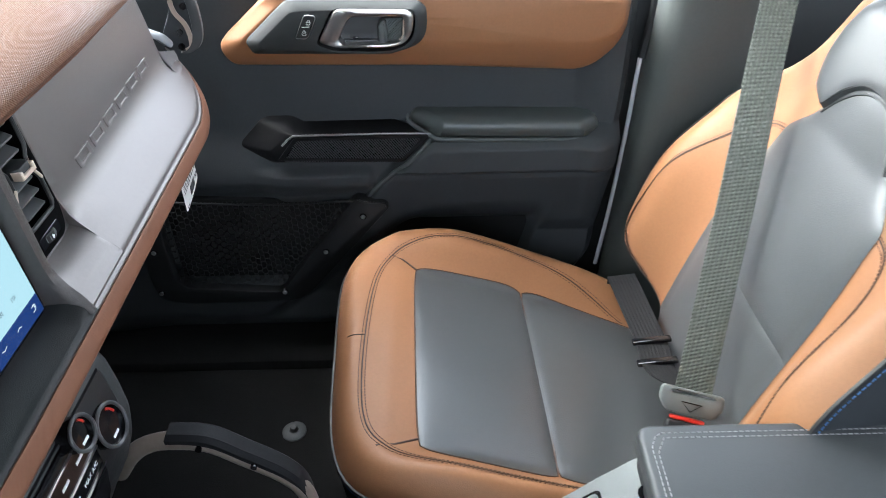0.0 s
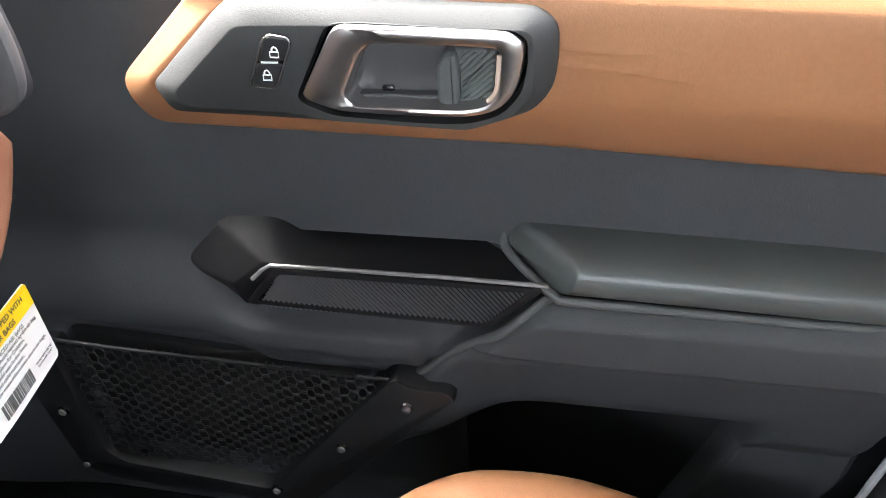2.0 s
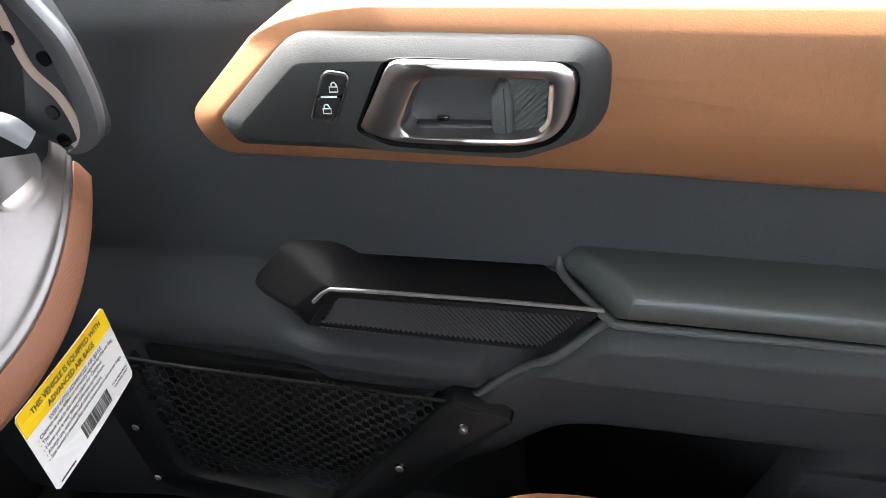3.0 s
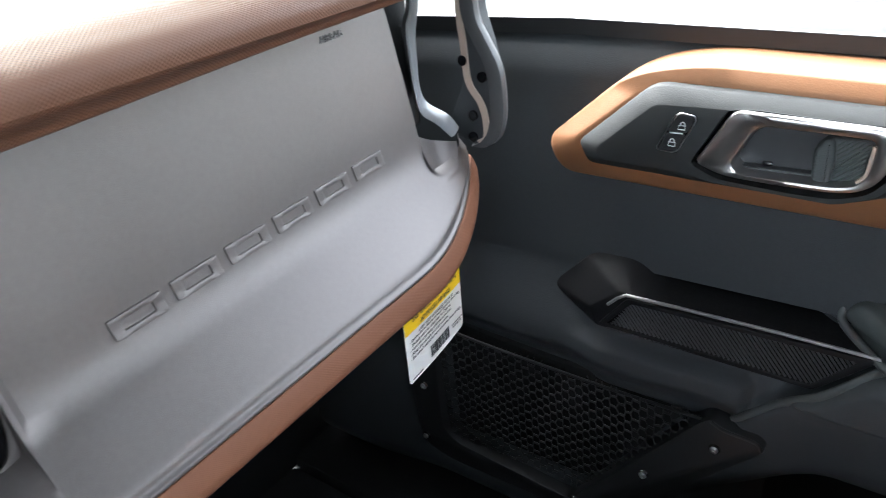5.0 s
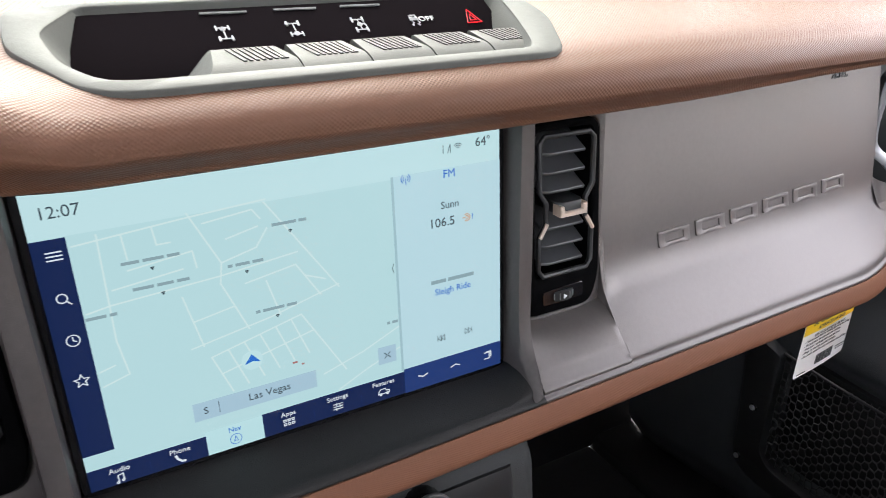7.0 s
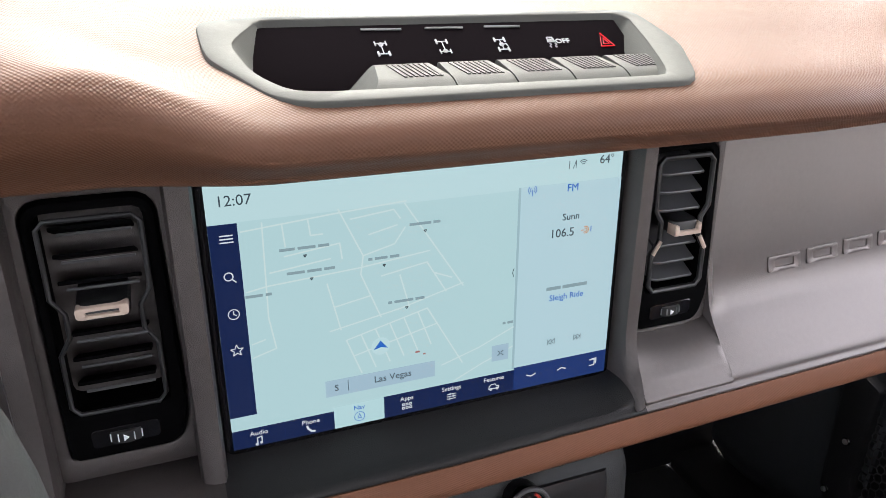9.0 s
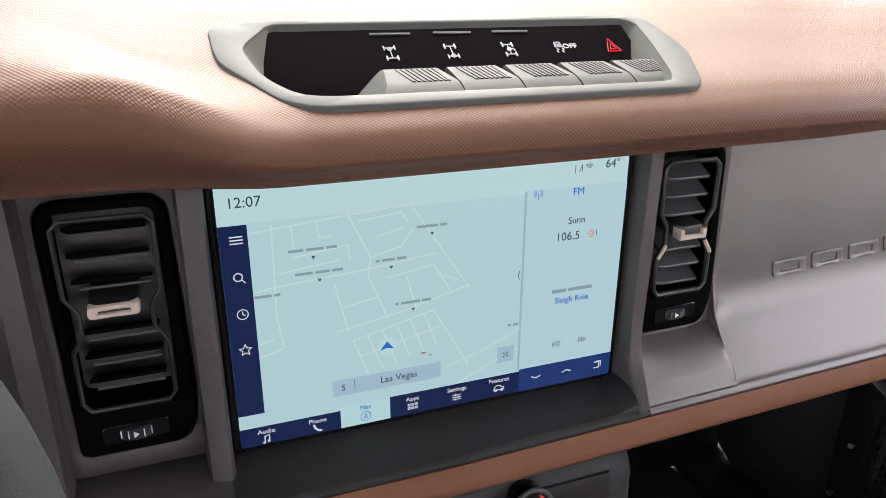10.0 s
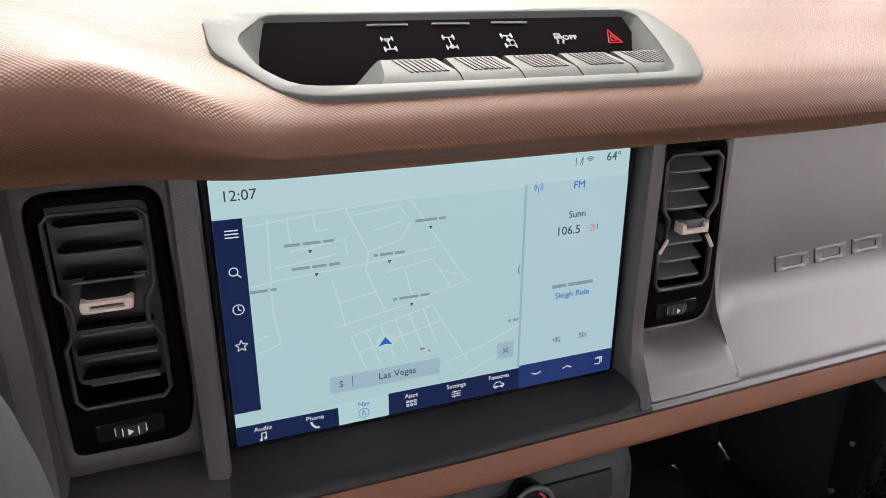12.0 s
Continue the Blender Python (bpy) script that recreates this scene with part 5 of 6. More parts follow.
def half_width(s):
    """Half the backrest's breadth, a smooth curve through HW."""
    if s <= HW[0][0]:
        return HW[0][1]
    for i, ((a, p), (b, q)) in enumerate(zip(HW, HW[1:])):
        if s <= b:
            (a0, p0), (b1, q1) = HW[max(0, i - 1)], HW[min(len(HW) - 1, i + 2)]
            t, h = (s - a) / (b - a), b - a
            m0, m1 = (q - p0) / (b - a0) * h, (q1 - p) / (b1 - a) * h
            return (2 * t ** 3 - 3 * t * t + 1) * p + (t ** 3 - 2 * t * t + t) * m0 + (3 * t * t - 2 * t ** 3) * q + (t ** 3 - t * t) * m1
    return HW[-1][1]


def insert_half(s):
    return 0.150 - 0.022 * smoothstep(0.25, 0.45, s)


def back_h(s, w):
    hw = half_width(s)
    k = abs(w) / hw
    bol = smoothstep(0.135, 0.245, abs(w)) * (1 - 0.55 * smoothstep(0.25, 0.43, s))
    h = 0.082 * bol + 0.018 * math.sin(math.pi * min(1, max(0, s / 0.45))) * max(0.0, 1 - (w / 0.2) ** 2)
    return h - (0.016 + 0.034 * smoothstep(0.38, 0.46, s)) * max(0.0, (k - 0.86) / 0.14) ** 2.0 - 0.06 * smoothstep(0.58, 0.68, s) - 0.02 * (1 - smoothstep(-0.04, 0.05, s))


def back(s, w, d=0.0):
    return BO + BU * s + BW * w + BN * (back_h(s, w) + d)


def patch(s0, s1, k0, k1, d, ns=40, nk=30, drop=0.0):
    rows = []
    for i in range(ns + 1):
        s = s0 + (s1 - s0) * i / ns
        rows.append([tuple(back(s, half_width(s) * (k0 + (k1 - k0) * j / nk), d(i / ns, j / nk) if callable(d) else d)) for j in range(nk + 1)])
    return loft(rows)


part("backrest", patch(-0.05, 0.68, -1, 1, 0, 120, 90), TAN, seat, "tan leather backrest with side bolsters")
shell = []
for i in range(91):
    s = -0.05 + 0.73 * i / 90
    hw = half_width(s)
    shell.append([tuple(back(s, -hw)), tuple(BO + BU * s + BW * (-hw * 0.98) + BN * -0.06), tuple(BO + BU * s + BW * (-hw * 0.8) + BN * -0.10), tuple(BO + BU * s + BW * (hw * 0.8) + BN * -0.10), tuple(BO + BU * s + BW * (hw * 0.98) + BN * -0.06), tuple(back(s, hw))])
part("back_shell", loft(shell), BLACK, seat, "black seat side and back")


def puff(lift):
    return lambda u, v: lift * (1 - (2 * u - 1) ** 14) * (1 - (2 * v - 1) ** 14) + 0.0012


def wide(s0, s1, fn, d, ns=40, nk=30):
    rows = []
    for i in range(ns + 1):
        s = s0 + (s1 - s0) * i / ns
        rows.append([tuple(back(s, fn(s) * (2 * j / nk - 1), d(i / ns, j / nk))) for j in range(nk + 1)])
    return loft(rows)


part("back_insert", wide(-0.05, 0.234, insert_half, puff(0.004)), GREYLEATHER, seat, "smooth slate leather lower back insert")


def yoke(f):
    """Lower edge of the shoulder pad: two low corners and an arch between them."""
    f = abs(f)
    return 0.463 + (0.055 * (1 - (f / 0.63) ** 2.2) if f < 0.63 else 0.020 * (f - 0.63) / 0.37)


def shoulder(s):
    return 0.126 + 0.014 * smoothstep(0.47, 0.524, s) - 0.026 * smoothstep(0.54, 0.62, s)


part("upper_insert", wide(0.228, 0.535, lambda s: insert_half(s) - 0.040 * smoothstep(0.41, 0.47, s), puff(0.004)), GREYLEATHER, seat, "smooth slate leather upper back insert")
rows = []
for i in range(31):
    row = []
    for j in range(41):
        f = j / 20 - 1
        sv = yoke(f) + (0.674 - yoke(f)) * i / 30
        row.append(tuple(back(sv, shoulder(sv) * f, 0.0012 + 0.014 * (1 - (2 * (i / 30) ** 0.7 - 1) ** 10) * (1 - f ** 14))))
    rows.append(row)
part("upper_pad", loft(rows), GREYLEATHER, seat, "slate leather shoulder pad")
part("upper_seam", tube([back(yoke(0.63 * (j / 10 - 1)) - 0.002, shoulder(0.48) * 0.63 * (j / 10 - 1), 0.0045) for j in range(21)], 0.0018, 6), DARK, seat)
stitches([back(yoke(0.60 * (j / 10 - 1)) + 0.006, shoulder(0.48) * 0.60 * (j / 10 - 1), 0.0125) for j in range(21)], DARK, "pad_stitching", seat, lambda p: Vector(p))
for side in (-1, 1):
    line_b = spline([back(s, side * w, 0.0004) for s, w in ((0.085, 0.185), (0.110, 0.224), (0.140, 0.250), (0.20, 0.249), (0.28, 0.231), (0.345, 0.205), (0.385, 0.180), (0.405, 0.155), (0.412, 0.130))], 6)
    part("seam", tube(line_b, 0.0011, 5), THREAD, seat)
    stitches([p + BU * 0.004 for p in line_b], THREAD, "stitching", seat, lambda p: p + BN * 0.001)
    stitches([p - BU * 0.004 for p in line_b], THREAD, "stitching", seat, lambda p: p + BN * 0.001)
    rim_line = [back(-0.05 + 0.73 * i / 60, side * half_width(-0.05 + 0.73 * i / 60)) for i in range(61)]
    part("piping", tube(rim_line, 0.003, 6), DARK, seat)
    stitches([p + BN * -0.007 for p in rim_line], THREADB, "edge_stitching", seat, lambda p: p + BW * side * 0.001, 0.0062, 0.0042, 0.0009)
part("seat_base", box((0.24, 0.20, 0.0), (0.72, 0.62, 0.13), 0.03, 3), BLACK, seat, "black plastic seat base")

# ---- seat belt ----
belt = tagged(new("seat_belt"), "grey-green woven seat belt fastened across the empty seat", "seat belt")


def webbing(pts, across, width, name, label, sub=10, mat=None):
    P = spline(pts, sub)
    secs = []
    for i, p in enumerate(P):
        k = i / (len(P) - 1)
        a = Vector(across[0]).lerp(Vector(across[1]), k)
        t = (P[min(i + 1, len(P) - 1)] - P[max(i - 1, 0)]).normalized()
        a = (a - t * a.dot(t)).normalized()
        n = t.cross(a).normalized() * 0.0007
        secs.append([tuple(p + a * width * f + n * s) for f, s in ((-0.5, -1), (-0.5, 1), (-0.45, 1.4), (-0.2, 1), (0, 1), (0.2, 1), (0.45, 1.4), (0.5, 1), (0.5, -1), (0, -1), (-0.5, -1))])
    return part(name, loft(secs, uv=True), mat or WEBBING, belt, label)


LC = Vector((0.667, 0.288, 0.343))
LY = (Vector((0.80, 0.61, 0.755)) - LC).normalized()
LX = Vector((1, 0, 0.16))
LX = (LX - LY * LX.dot(LY)).normalized()
LZ = LX.cross(LY)
BK = Matrix((LX, LY, LZ)).transposed().to_4x4()
BK.translation = LC
webbing([(0.86, 0.735, 1.05), (0.80, 0.61, 0.755), (0.736, 0.452, 0.556), tuple(LC + LY * 0.012)], [(0.75, -0.25, -0.1), tuple(LX)], 0.047, "shoulder_strap", "ribbed grey-green webbing")
webbing([tuple(LC + LY * 0.012 + LZ * -0.003), (0.653, 0.345, 0.328), (0.653, 0.385, 0.310), (0.659, 0.440, 0.297), (0.655, 0.53, 0.290), (0.650, 0.612, 0.286), (0.656, 0.640, 0.262), (0.66, 0.655, 0.19)], [tuple(LX), (1.0, 0, 0.25)], 0.047, "lap_strap", "ribbed lap webbing, darkened for the shade it lies in", 10, WEBSHADE)
for (bx, by, bz) in ((0.659, 0.445, 0.299), (0.653, 0.390, 0.310)):
    part("keeper", box((-0.029, -0.006, -0.002), (0.029, 0.006, 0.005), 0.002, 2, Matrix.Translation((bx, by, bz)) @ Matrix.Rotation(radians(-12), 4, "X") @ Matrix.Rotation(radians(-6), 4, "Y")), GLOSS, belt, "black plastic belt keeper")
bm = ring_plate(rounded([(-0.040, 0.014), (0.040, 0.014), (0.041, -0.004), (0.030, -0.019), (-0.030, -0.019), (-0.041, -0.004)], 0.006, 4), rounded([(-0.027, 0.0105), (0.027, 0.0105), (0.027, 0.0065), (-0.027, 0.0065)], 0.002, 3), "z", -0.005, 0.006, 0.003)
for v in bm.verts:
    v.co = BK @ v.co
tongue = part("latch_plate", bm, GREY, belt, "dark grey latch plate")
part("triangle_mark", tube([BK @ Vector(p) for p in ((-0.013, -0.003, 0.0060), (0.013, -0.003, 0.0060), (0, -0.014, 0.0060))], 0.0010, 5, True), GLOSS, tongue)
REDP = material("red_plastic", (0.6, 0.03, 0.02), 0.4)
part("buckle", box((-0.026, -0.110, -0.012), (0.026, -0.028, 0.006), 0.005, 3, BK), DARK, belt, "black belt buckle")
part("release_button", box((-0.022, -0.028, -0.008), (0.022, -0.0225, 0.003), 0.002, 2, BK), REDP, belt, "red release button")

# ---- centre console ----
console = tagged(new("centre_console"), "grey centre console with padded armrest and climate controls", "console")
part("armrest_lid", prism(rounded([(0.543, -0.140), (0.543, 0.138), (0.98, 0.138), (0.98, -0.140)], 0.018, 5), "z", 0.462, 0.482, 0.007, 4), LIDG, console, "stitched slate leather armrest lid")
part("lid_base", prism(rounded([(0.549, -0.136), (0.549, 0.133), (0.98, 0.133), (0.98, -0.136)], 0.012, 4), "z", 0.430, 0.463, 0.002, 1), DARK, console, "black underside of the lid")
for d in (0.004, 0.010):
    stitches([Vector((0.551 + d * 0.8, 0.04, 0.4822)), Vector((0.551 + d * 0.8, 0.112 - d, 0.4822)), Vector((0.556 + d, 0.124 - d, 0.4822)), Vector((0.568, 0.129 - d, 0.4822)), Vector((0.97, 0.130 - d, 0.4822))], THREADW, "lid_stitching", console, lambda p: Vector(p), 0.006, 0.004, 0.0007)
part("bin", box((0.575, -0.13, 0.0), (0.98, 0.120, 0.434), 0.01, 2), BLACK, console, "black storage bin body")
part("tunnel", prism(rounded([(0.02, 0.0), (0.02, 0.34), (0.18, 0.34), (0.28, 0.36), (0.32, 0.36), (0.32, 0.0)], 0.02, 4), "y", -0.14, 0.135, 0.012, 3), DARK, console, "black console tunnel")
part("console_body", prism(rounded([(0.30, 0.0), (0.30, 0.300), (0.40, 0.305), (0.4734, 0.3508), (0.5112, 0.3882), (0.5555, 0.428), (0.60, 0.430), (0.60, 0.0)], 0.012, 4), "y", -0.14, 0.142, 0.006, 3), GREY, console, "grey plastic console body")
slot = [(0.485, 0.086), (0.485, 0.126), (0.515, 0.126), (0.515, 0.086)]
part("cup_slot", prism(rounded(slot, 0.008, 4), "z", 0.350, 0.352, 0.0005, 1, bend=lambda p: (p[0], p[1], p[2] + (p[0] - 0.4734) * 0.965)), GLOSS, console, "black rimmed opening of the console")
part("slot_pad", prism(rounded([(0.500 + (x - 0.500) * 0.8, 0.106 + (y - 0.106) * 0.84) for x, y in slot], 0.007, 4), "z", 0.350, 0.3526, 0.0005, 1, bend=lambda p: (p[0], p[1], p[2] + (p[0] - 0.4734) * 0.965)), GREY, console)
part("hinge", tube([(0.552, 0.09, 0.43), (0.562, 0.10, 0.425), (0.572, 0.118, 0.435)], 0.010, 10), GLOSS, console)

def stack_x(z):
    """How far the climate stack stands out at a height: full at the knobs, falling back below."""
    pts = ((0.30, -0.05), (0.372, -0.028), (0.42, -0.003), (0.465, 0.022), (0.49, 0.031), (0.517, 0.036), (0.55, 0.035), (0.585, 0.031), (0.597, 0.022), (0.606, 0.0))
    for (a, p), (b, q) in zip(pts, pts[1:]):
        if z <= b:
            return p + (q - p) * max(0.0, (z - a) / (b - a))
    return 0.0


def stack_slab(w, z0, z1, d, r, name, mat, label):
    rows = []
    for i in range(37):
        z = z0 + (z1 - z0) * i / 36
        x = stack_x(z) + d
        half = [(-0.12, w), (x - r, w), (x - r * 0.3, w - r * 0.3), (x, w - r), (x, w * 0.5)]
        rows.append([(a, b, z) for a, b in half] + [(a, -b, z) for a, b in reversed(half)])
    return part(name, loft(rows, caps=True), mat, console, label, sharp=60)


stack_slab(0.152, 0.30, 0.606, 0.0, 0.014, "climate_housing", PANELG, "grey climate stack housing")
stack_slab(0.128, 0.32, 0.588, 0.0025, 0.004, "stack_face", DARK, "black climate control face")
stack_slab(0.070, 0.470, 0.586, 0.0045, 0.003, "key_panel", GLOSS, "gloss black key panel")
for z in (0.527, 0.550, 0.575):
    part("divider", box((stack_x(z), -0.069, z - 0.0011), (stack_x(z) + 0.0062, 0.069, z + 0.0011), 0.0005, 1), CHROME, console, "silver divider between key rows")
KM = Matrix(((0, 0, 1), (1, 0, 0), (0, 1, 0))).to_4x4()
text("MAX A/C", 0.0065, Matrix.Translation((stack_x(0.538) + 0.0049, 0.047, 0.5380)) @ KM, ICON, console, "key_lettering")
for y, z in ((0.018, 0.538), (-0.012, 0.538), (0.045, 0.562), (0.018, 0.562), (-0.012, 0.562)):
    part("key_mark", box((stack_x(z) + 0.0042, y - 0.006, z - 0.0016), (stack_x(z) + 0.0050, y + 0.006, z + 0.0016)), ICON, console, "white key marking")


def knob(y, z, r, depth):
    ax = Vector((math.cos(0.29), 0, math.sin(0.29)))
    c = Vector((stack_x(z) - 0.022, y, z))
    sx = Vector((0, 1, 0))
    sy = ax.cross(sx)
    prof = [(1.0, 0.0), (1.04, 0.15), (1.0, 0.3), (0.96, 0.75), (1.0, 0.85), (0.97, 1.0), (0.88, 1.02), (0.84, 0.9), (0.0, 0.88)]
    rows = []
    for rr, h in prof:
        rows.append([tuple(c + ax * depth * h + (sx * math.cos(2 * math.pi * k / 40) + sy * math.sin(2 * math.pi * k / 40)) * max(1e-4, r * rr * (1 + (0.02 if k % 2 and 0.2 < h < 0.8 else 0)))) for k in range(40)])
    kb = part("knob", loft(rows, True), GLOSS, console, "gloss black knurled climate knob")
    part("knob_ring", tube([c + ax * depth * 1.0 + (sx * math.cos(2 * math.pi * k / 36) + sy * math.sin(2 * math.pi * k / 36)) * r * 0.95 for k in range(36)], 0.0019, 8, True), LOUVRE, kb, "satin grey knob rim")
    part("knob_mark", tube([c + ax * (depth * 0.9 + 0.0004) + (sx * math.cos(a) + sy * math.sin(a)) * r * 0.7 for a in [0.2 + 0.15 * k for k in range(6)]], 0.0012, 6), REDP, kb, "red temperature mark")
    part("knob_print", box((-0.005, -0.0012, -0.0003), (0.005, 0.0012, 0.0003), 0, 1, Matrix.Translation(c + ax * (depth * 0.9 + 0.0002) - sy * r * 0.55) @ Matrix((sx, sy, ax)).transposed().to_4x4()), ICON, kb, "white knob print")
    return kb


knob(0.055, 0.574, 0.0165, 0.036)
knob(0.092, 0.541, 0.0215, 0.034)

# grab bar on the console's flank
bar = [(-0.014, 0.152, 0.398), (0.004, 0.152, 0.424), (0.024, 0.152, 0.443), (0.052, 0.152, 0.452), (0.095, 0.152, 0.447), (0.130, 0.152, 0.422), (0.168, 0.152, 0.391), (0.188, 0.152, 0.357), (0.193, 0.152, 0.30)]
grab = part("grab_bar", tube(spline(bar, 6), 0.0100, 12, flat=1.0), BARG, console, "beige and black grab bar")
cov = []
for p in spline(bar[3:], 6):
    cov.append([tuple(p + Vector((0.002 + a, 0.004 + b, 0.006 + c))) for a, b, c in ((0, -0.013, 0.004), (0.002, -0.008, 0.009), (0.002, 0.008, 0.009), (0, 0.013, 0.004), (0, 0.013, -0.006), (0, -0.013, -0.006))])
part("bar_cover", loft(cov, True, True), GRIPK, grab, "dark padded bar cover")
for x, z in ((0.0887, 0.4499), (0.1417, 0.4186)):
    part("rivet", tube([(x, 0.146, z), (x, 0.1395, z)], 0.0036, 10), GLOSS, grab, "black rivet")


# ---- steering wheel ----
wheel = tagged(new("steering_wheel"), "dark grey leather steering wheel rim", "steering wheel")
WC = Vector((0.205, -0.392, 0.76))
wt = Matrix.Rotation(radians(-22), 3, "Y")
rimpts = [WC + wt @ Vector((0, 0.186 * math.cos(2 * math.pi * k / 72), 0.186 * math.sin(2 * math.pi * k / 72))) for k in range(72)]
part("rim", tube(rimpts, 0.0165, 20, True, up=(1, 0, 0)), PANELG, wheel, "dark grey leather rim")
part("hub", box((-0.05, -0.075, -0.06), (0.0, 0.075, 0.06), 0.02, 3, Matrix.Translation(WC) @ wt.to_4x4()), BLACK, wheel, "black airbag hub")
for a in (0, 180, 270):
    v = wt @ Vector((0, math.cos(radians(a)), math.sin(radians(a))))
    part("spoke", tube([WC + v * 0.06 + Vector((-0.02, 0, 0)), WC + v * 0.18], 0.016, 8, flat=0.6), BLACK, wheel)
part("column", tube([WC + Vector((-0.02, 0, 0)), WC + Vector((-0.24, 0, -0.09))], 0.035, 14), BLACK, wheel)


# ---- what the screen shows ----
UI_NAVY = glow("navy_glow", (0.005, 0.018, 0.085))
UI_BLUE = glow("blue_bar_glow", (0.014, 0.045, 0.19))
UI_PANEL = glow("panel_glow", (0.51, 0.78, 0.85))
UI_HEAD = glow("header_glow", (0.56, 0.85, 0.88))
UI_TAB = glow("tab_glow", (0.52, 0.83, 0.86))
UI_ROAD = glow("road_glow", (0.66, 0.89, 0.88))
UI_CHIP = glow("chip_glow", (0.40, 0.62, 0.74))
UI_INK = glow("ink_glow", (0.055, 0.085, 0.105))
UI_NAME = glow("name_glow", (0.27, 0.42, 0.46))
UI_LINK = glow("link_glow", (0.02, 0.17, 0.66))
UI_WHITE = glow("icon_glow", (0.75, 0.86, 0.92))
UI_AMBER = glow("amber_glow", (0.72, 0.33, 0.12))
UI_SHADE = glow("edge_glow", (0.36, 0.58, 0.64))
UI_RED = glow("red_dot_glow", (0.45, 0.2, 0.2))


def flat(u0, v0, u1, v1, mat, name, d=0.0006, parent=None, label=""):
    return screen_plate([(u0, v0), (u1, v0), (u1, v1), (u0, v1)], d - 0.0004, d, mat, name, parent or display, label)


def line(bm, pts, w, d=0.0007, closed=False):
    """A flat line on the display."""
    P = [Vector(p) for p in pts]
    if closed:
        P.append(P[0])
    for a, b in zip(P, P[1:]):
        t = (b - a).normalized()
        n = Vector((-t.y, t.x)) * w / 2
        e = t * w * 0.3
        vs = [bm.verts.new(on_screen(q.x, q.y, d)) for q in (a - n - e, b - n + e, b + n + e, a + n - e)]
        bm.faces.new(vs)


def lines(paths, w, mat, name, d=0.0007, closed=False, label=""):
    bm = bmesh.new()
    for p in paths:
        line(bm, p, w, d, closed)
    return part(name, bm, mat, display, label, smooth=False)


def arc(cu, cv, r, a0=0, a1=360, n=20):
    return [(cu + r * math.cos(radians(a0 + (a1 - a0) * k / n)), cv + r * math.sin(radians(a0 + (a1 - a0) * k / n))) for k in range(n + 1)]


lean = Vector(on_screen(0, 0.1)) - Vector(on_screen(0, 0))
lean.normalize()
SCRM = Matrix((Vector((0, 1, 0)), lean, Vector((0, 1, 0)).cross(lean))).transposed().to_4x4()


def words(body, u, v, size, mat, d=0.0009, bold=0.0):
    return text(body, size, Matrix.Translation(on_screen(u, v, d)) @ SCRM, mat, display, "lettering", 0.0001, bold=bold)


flat(0.0045, 0.152, 0.2730, 0.1775, UI_HEAD, "header_band", 0.0005)
flat(0.1975, 0.0215, 0.2730, 0.1535, UI_PANEL, "radio_panel", 0.0010)
flat(0.1960, 0.0215, 0.1975, 0.1535, UI_SHADE, "panel_shade", 0.0008)
flat(0.0045, 0.0045, 0.0683, 0.0175, UI_NAVY, "tab_bar", 0.0008)
flat(0.1020, 0.0045, 0.1975, 0.0205, UI_NAVY, "tab_bar", 0.0008)
flat(0.1975, 0.0045, 0.2730, 0.0225, UI_BLUE, "scroll_bar", 0.0012)
flat(0.0683, 0.0045, 0.1020, 0.0205, UI_TAB, "active_tab", 0.0009)
flat(0.0045, 0.0275, 0.0205, 0.1515, UI_NAVY, "side_menu", 0.0009)
flat(0.0640, 0.0290, 0.1380, 0.0405, UI_CHIP, "place_box", 0.0010)
flat(0.1800, 0.0310, 0.1925, 0.0430, UI_CHIP, "zoom_chip", 0.0010)
# streets of the map
ROADS = [[(0.022, 0.146), (0.075, 0.1505), (0.120, 0.1535)], [(0.034, 0.150), (0.033, 0.091), (0.036, 0.070)], [(0.078, 0.153), (0.092, 0.122), (0.090, 0.110), (0.102, 0.079)],
         [(0.119, 0.152), (0.158, 0.092)], [(0.069, 0.075), (0.115, 0.083), (0.158, 0.094)], [(0.069, 0.107), (0.076, 0.075)], [(0.022, 0.109), (0.034, 0.111), (0.09, 0.1145), (0.135, 0.1195)],
         [(0.079, 0.067), (0.133, 0.080)], [(0.133, 0.080), (0.158, 0.035)], [(0.143, 0.036), (0.170, 0.044), (0.196, 0.055)], [(0.152, 0.022), (0.172, 0.031), (0.196, 0.040)],
         [(0.092, 0.122), (0.112, 0.127), (0.119, 0.137)], [(0.045, 0.128), (0.078, 0.132), (0.079, 0.122)], [(0.045, 0.148), (0.046, 0.134)], [(0.060, 0.149), (0.061, 0.139), (0.068, 0.139)],
         [(0.036, 0.119), (0.072, 0.123)], [(0.096, 0.135), (0.114, 0.139)], [(0.085, 0.146), (0.112, 0.149), (0.116, 0.143)], [(0.115, 0.106), (0.121, 0.083)], [(0.138, 0.104), (0.150, 0.099)],
         [(0.103, 0.107), (0.133, 0.112), (0.146, 0.090)], [(0.073, 0.091), (0.096, 0.095)], [(0.022, 0.066), (0.036, 0.070)], [(0.022, 0.075), (0.030, 0.077)]]
ROADS += [[(0.079 + 0.0095 * k, 0.067 + 0.0023 * k), (0.088 + 0.0095 * k, 0.042 + 0.0023 * k)] for k in range(6)]
ROADS += [[(0.083, 0.055), (0.140, 0.068)]]
STREETS = lines(ROADS, 0.0009, UI_ROAD, "street_line", 0.0006, label="pale map street lines")
tagged(STREETS, kind="stuff")
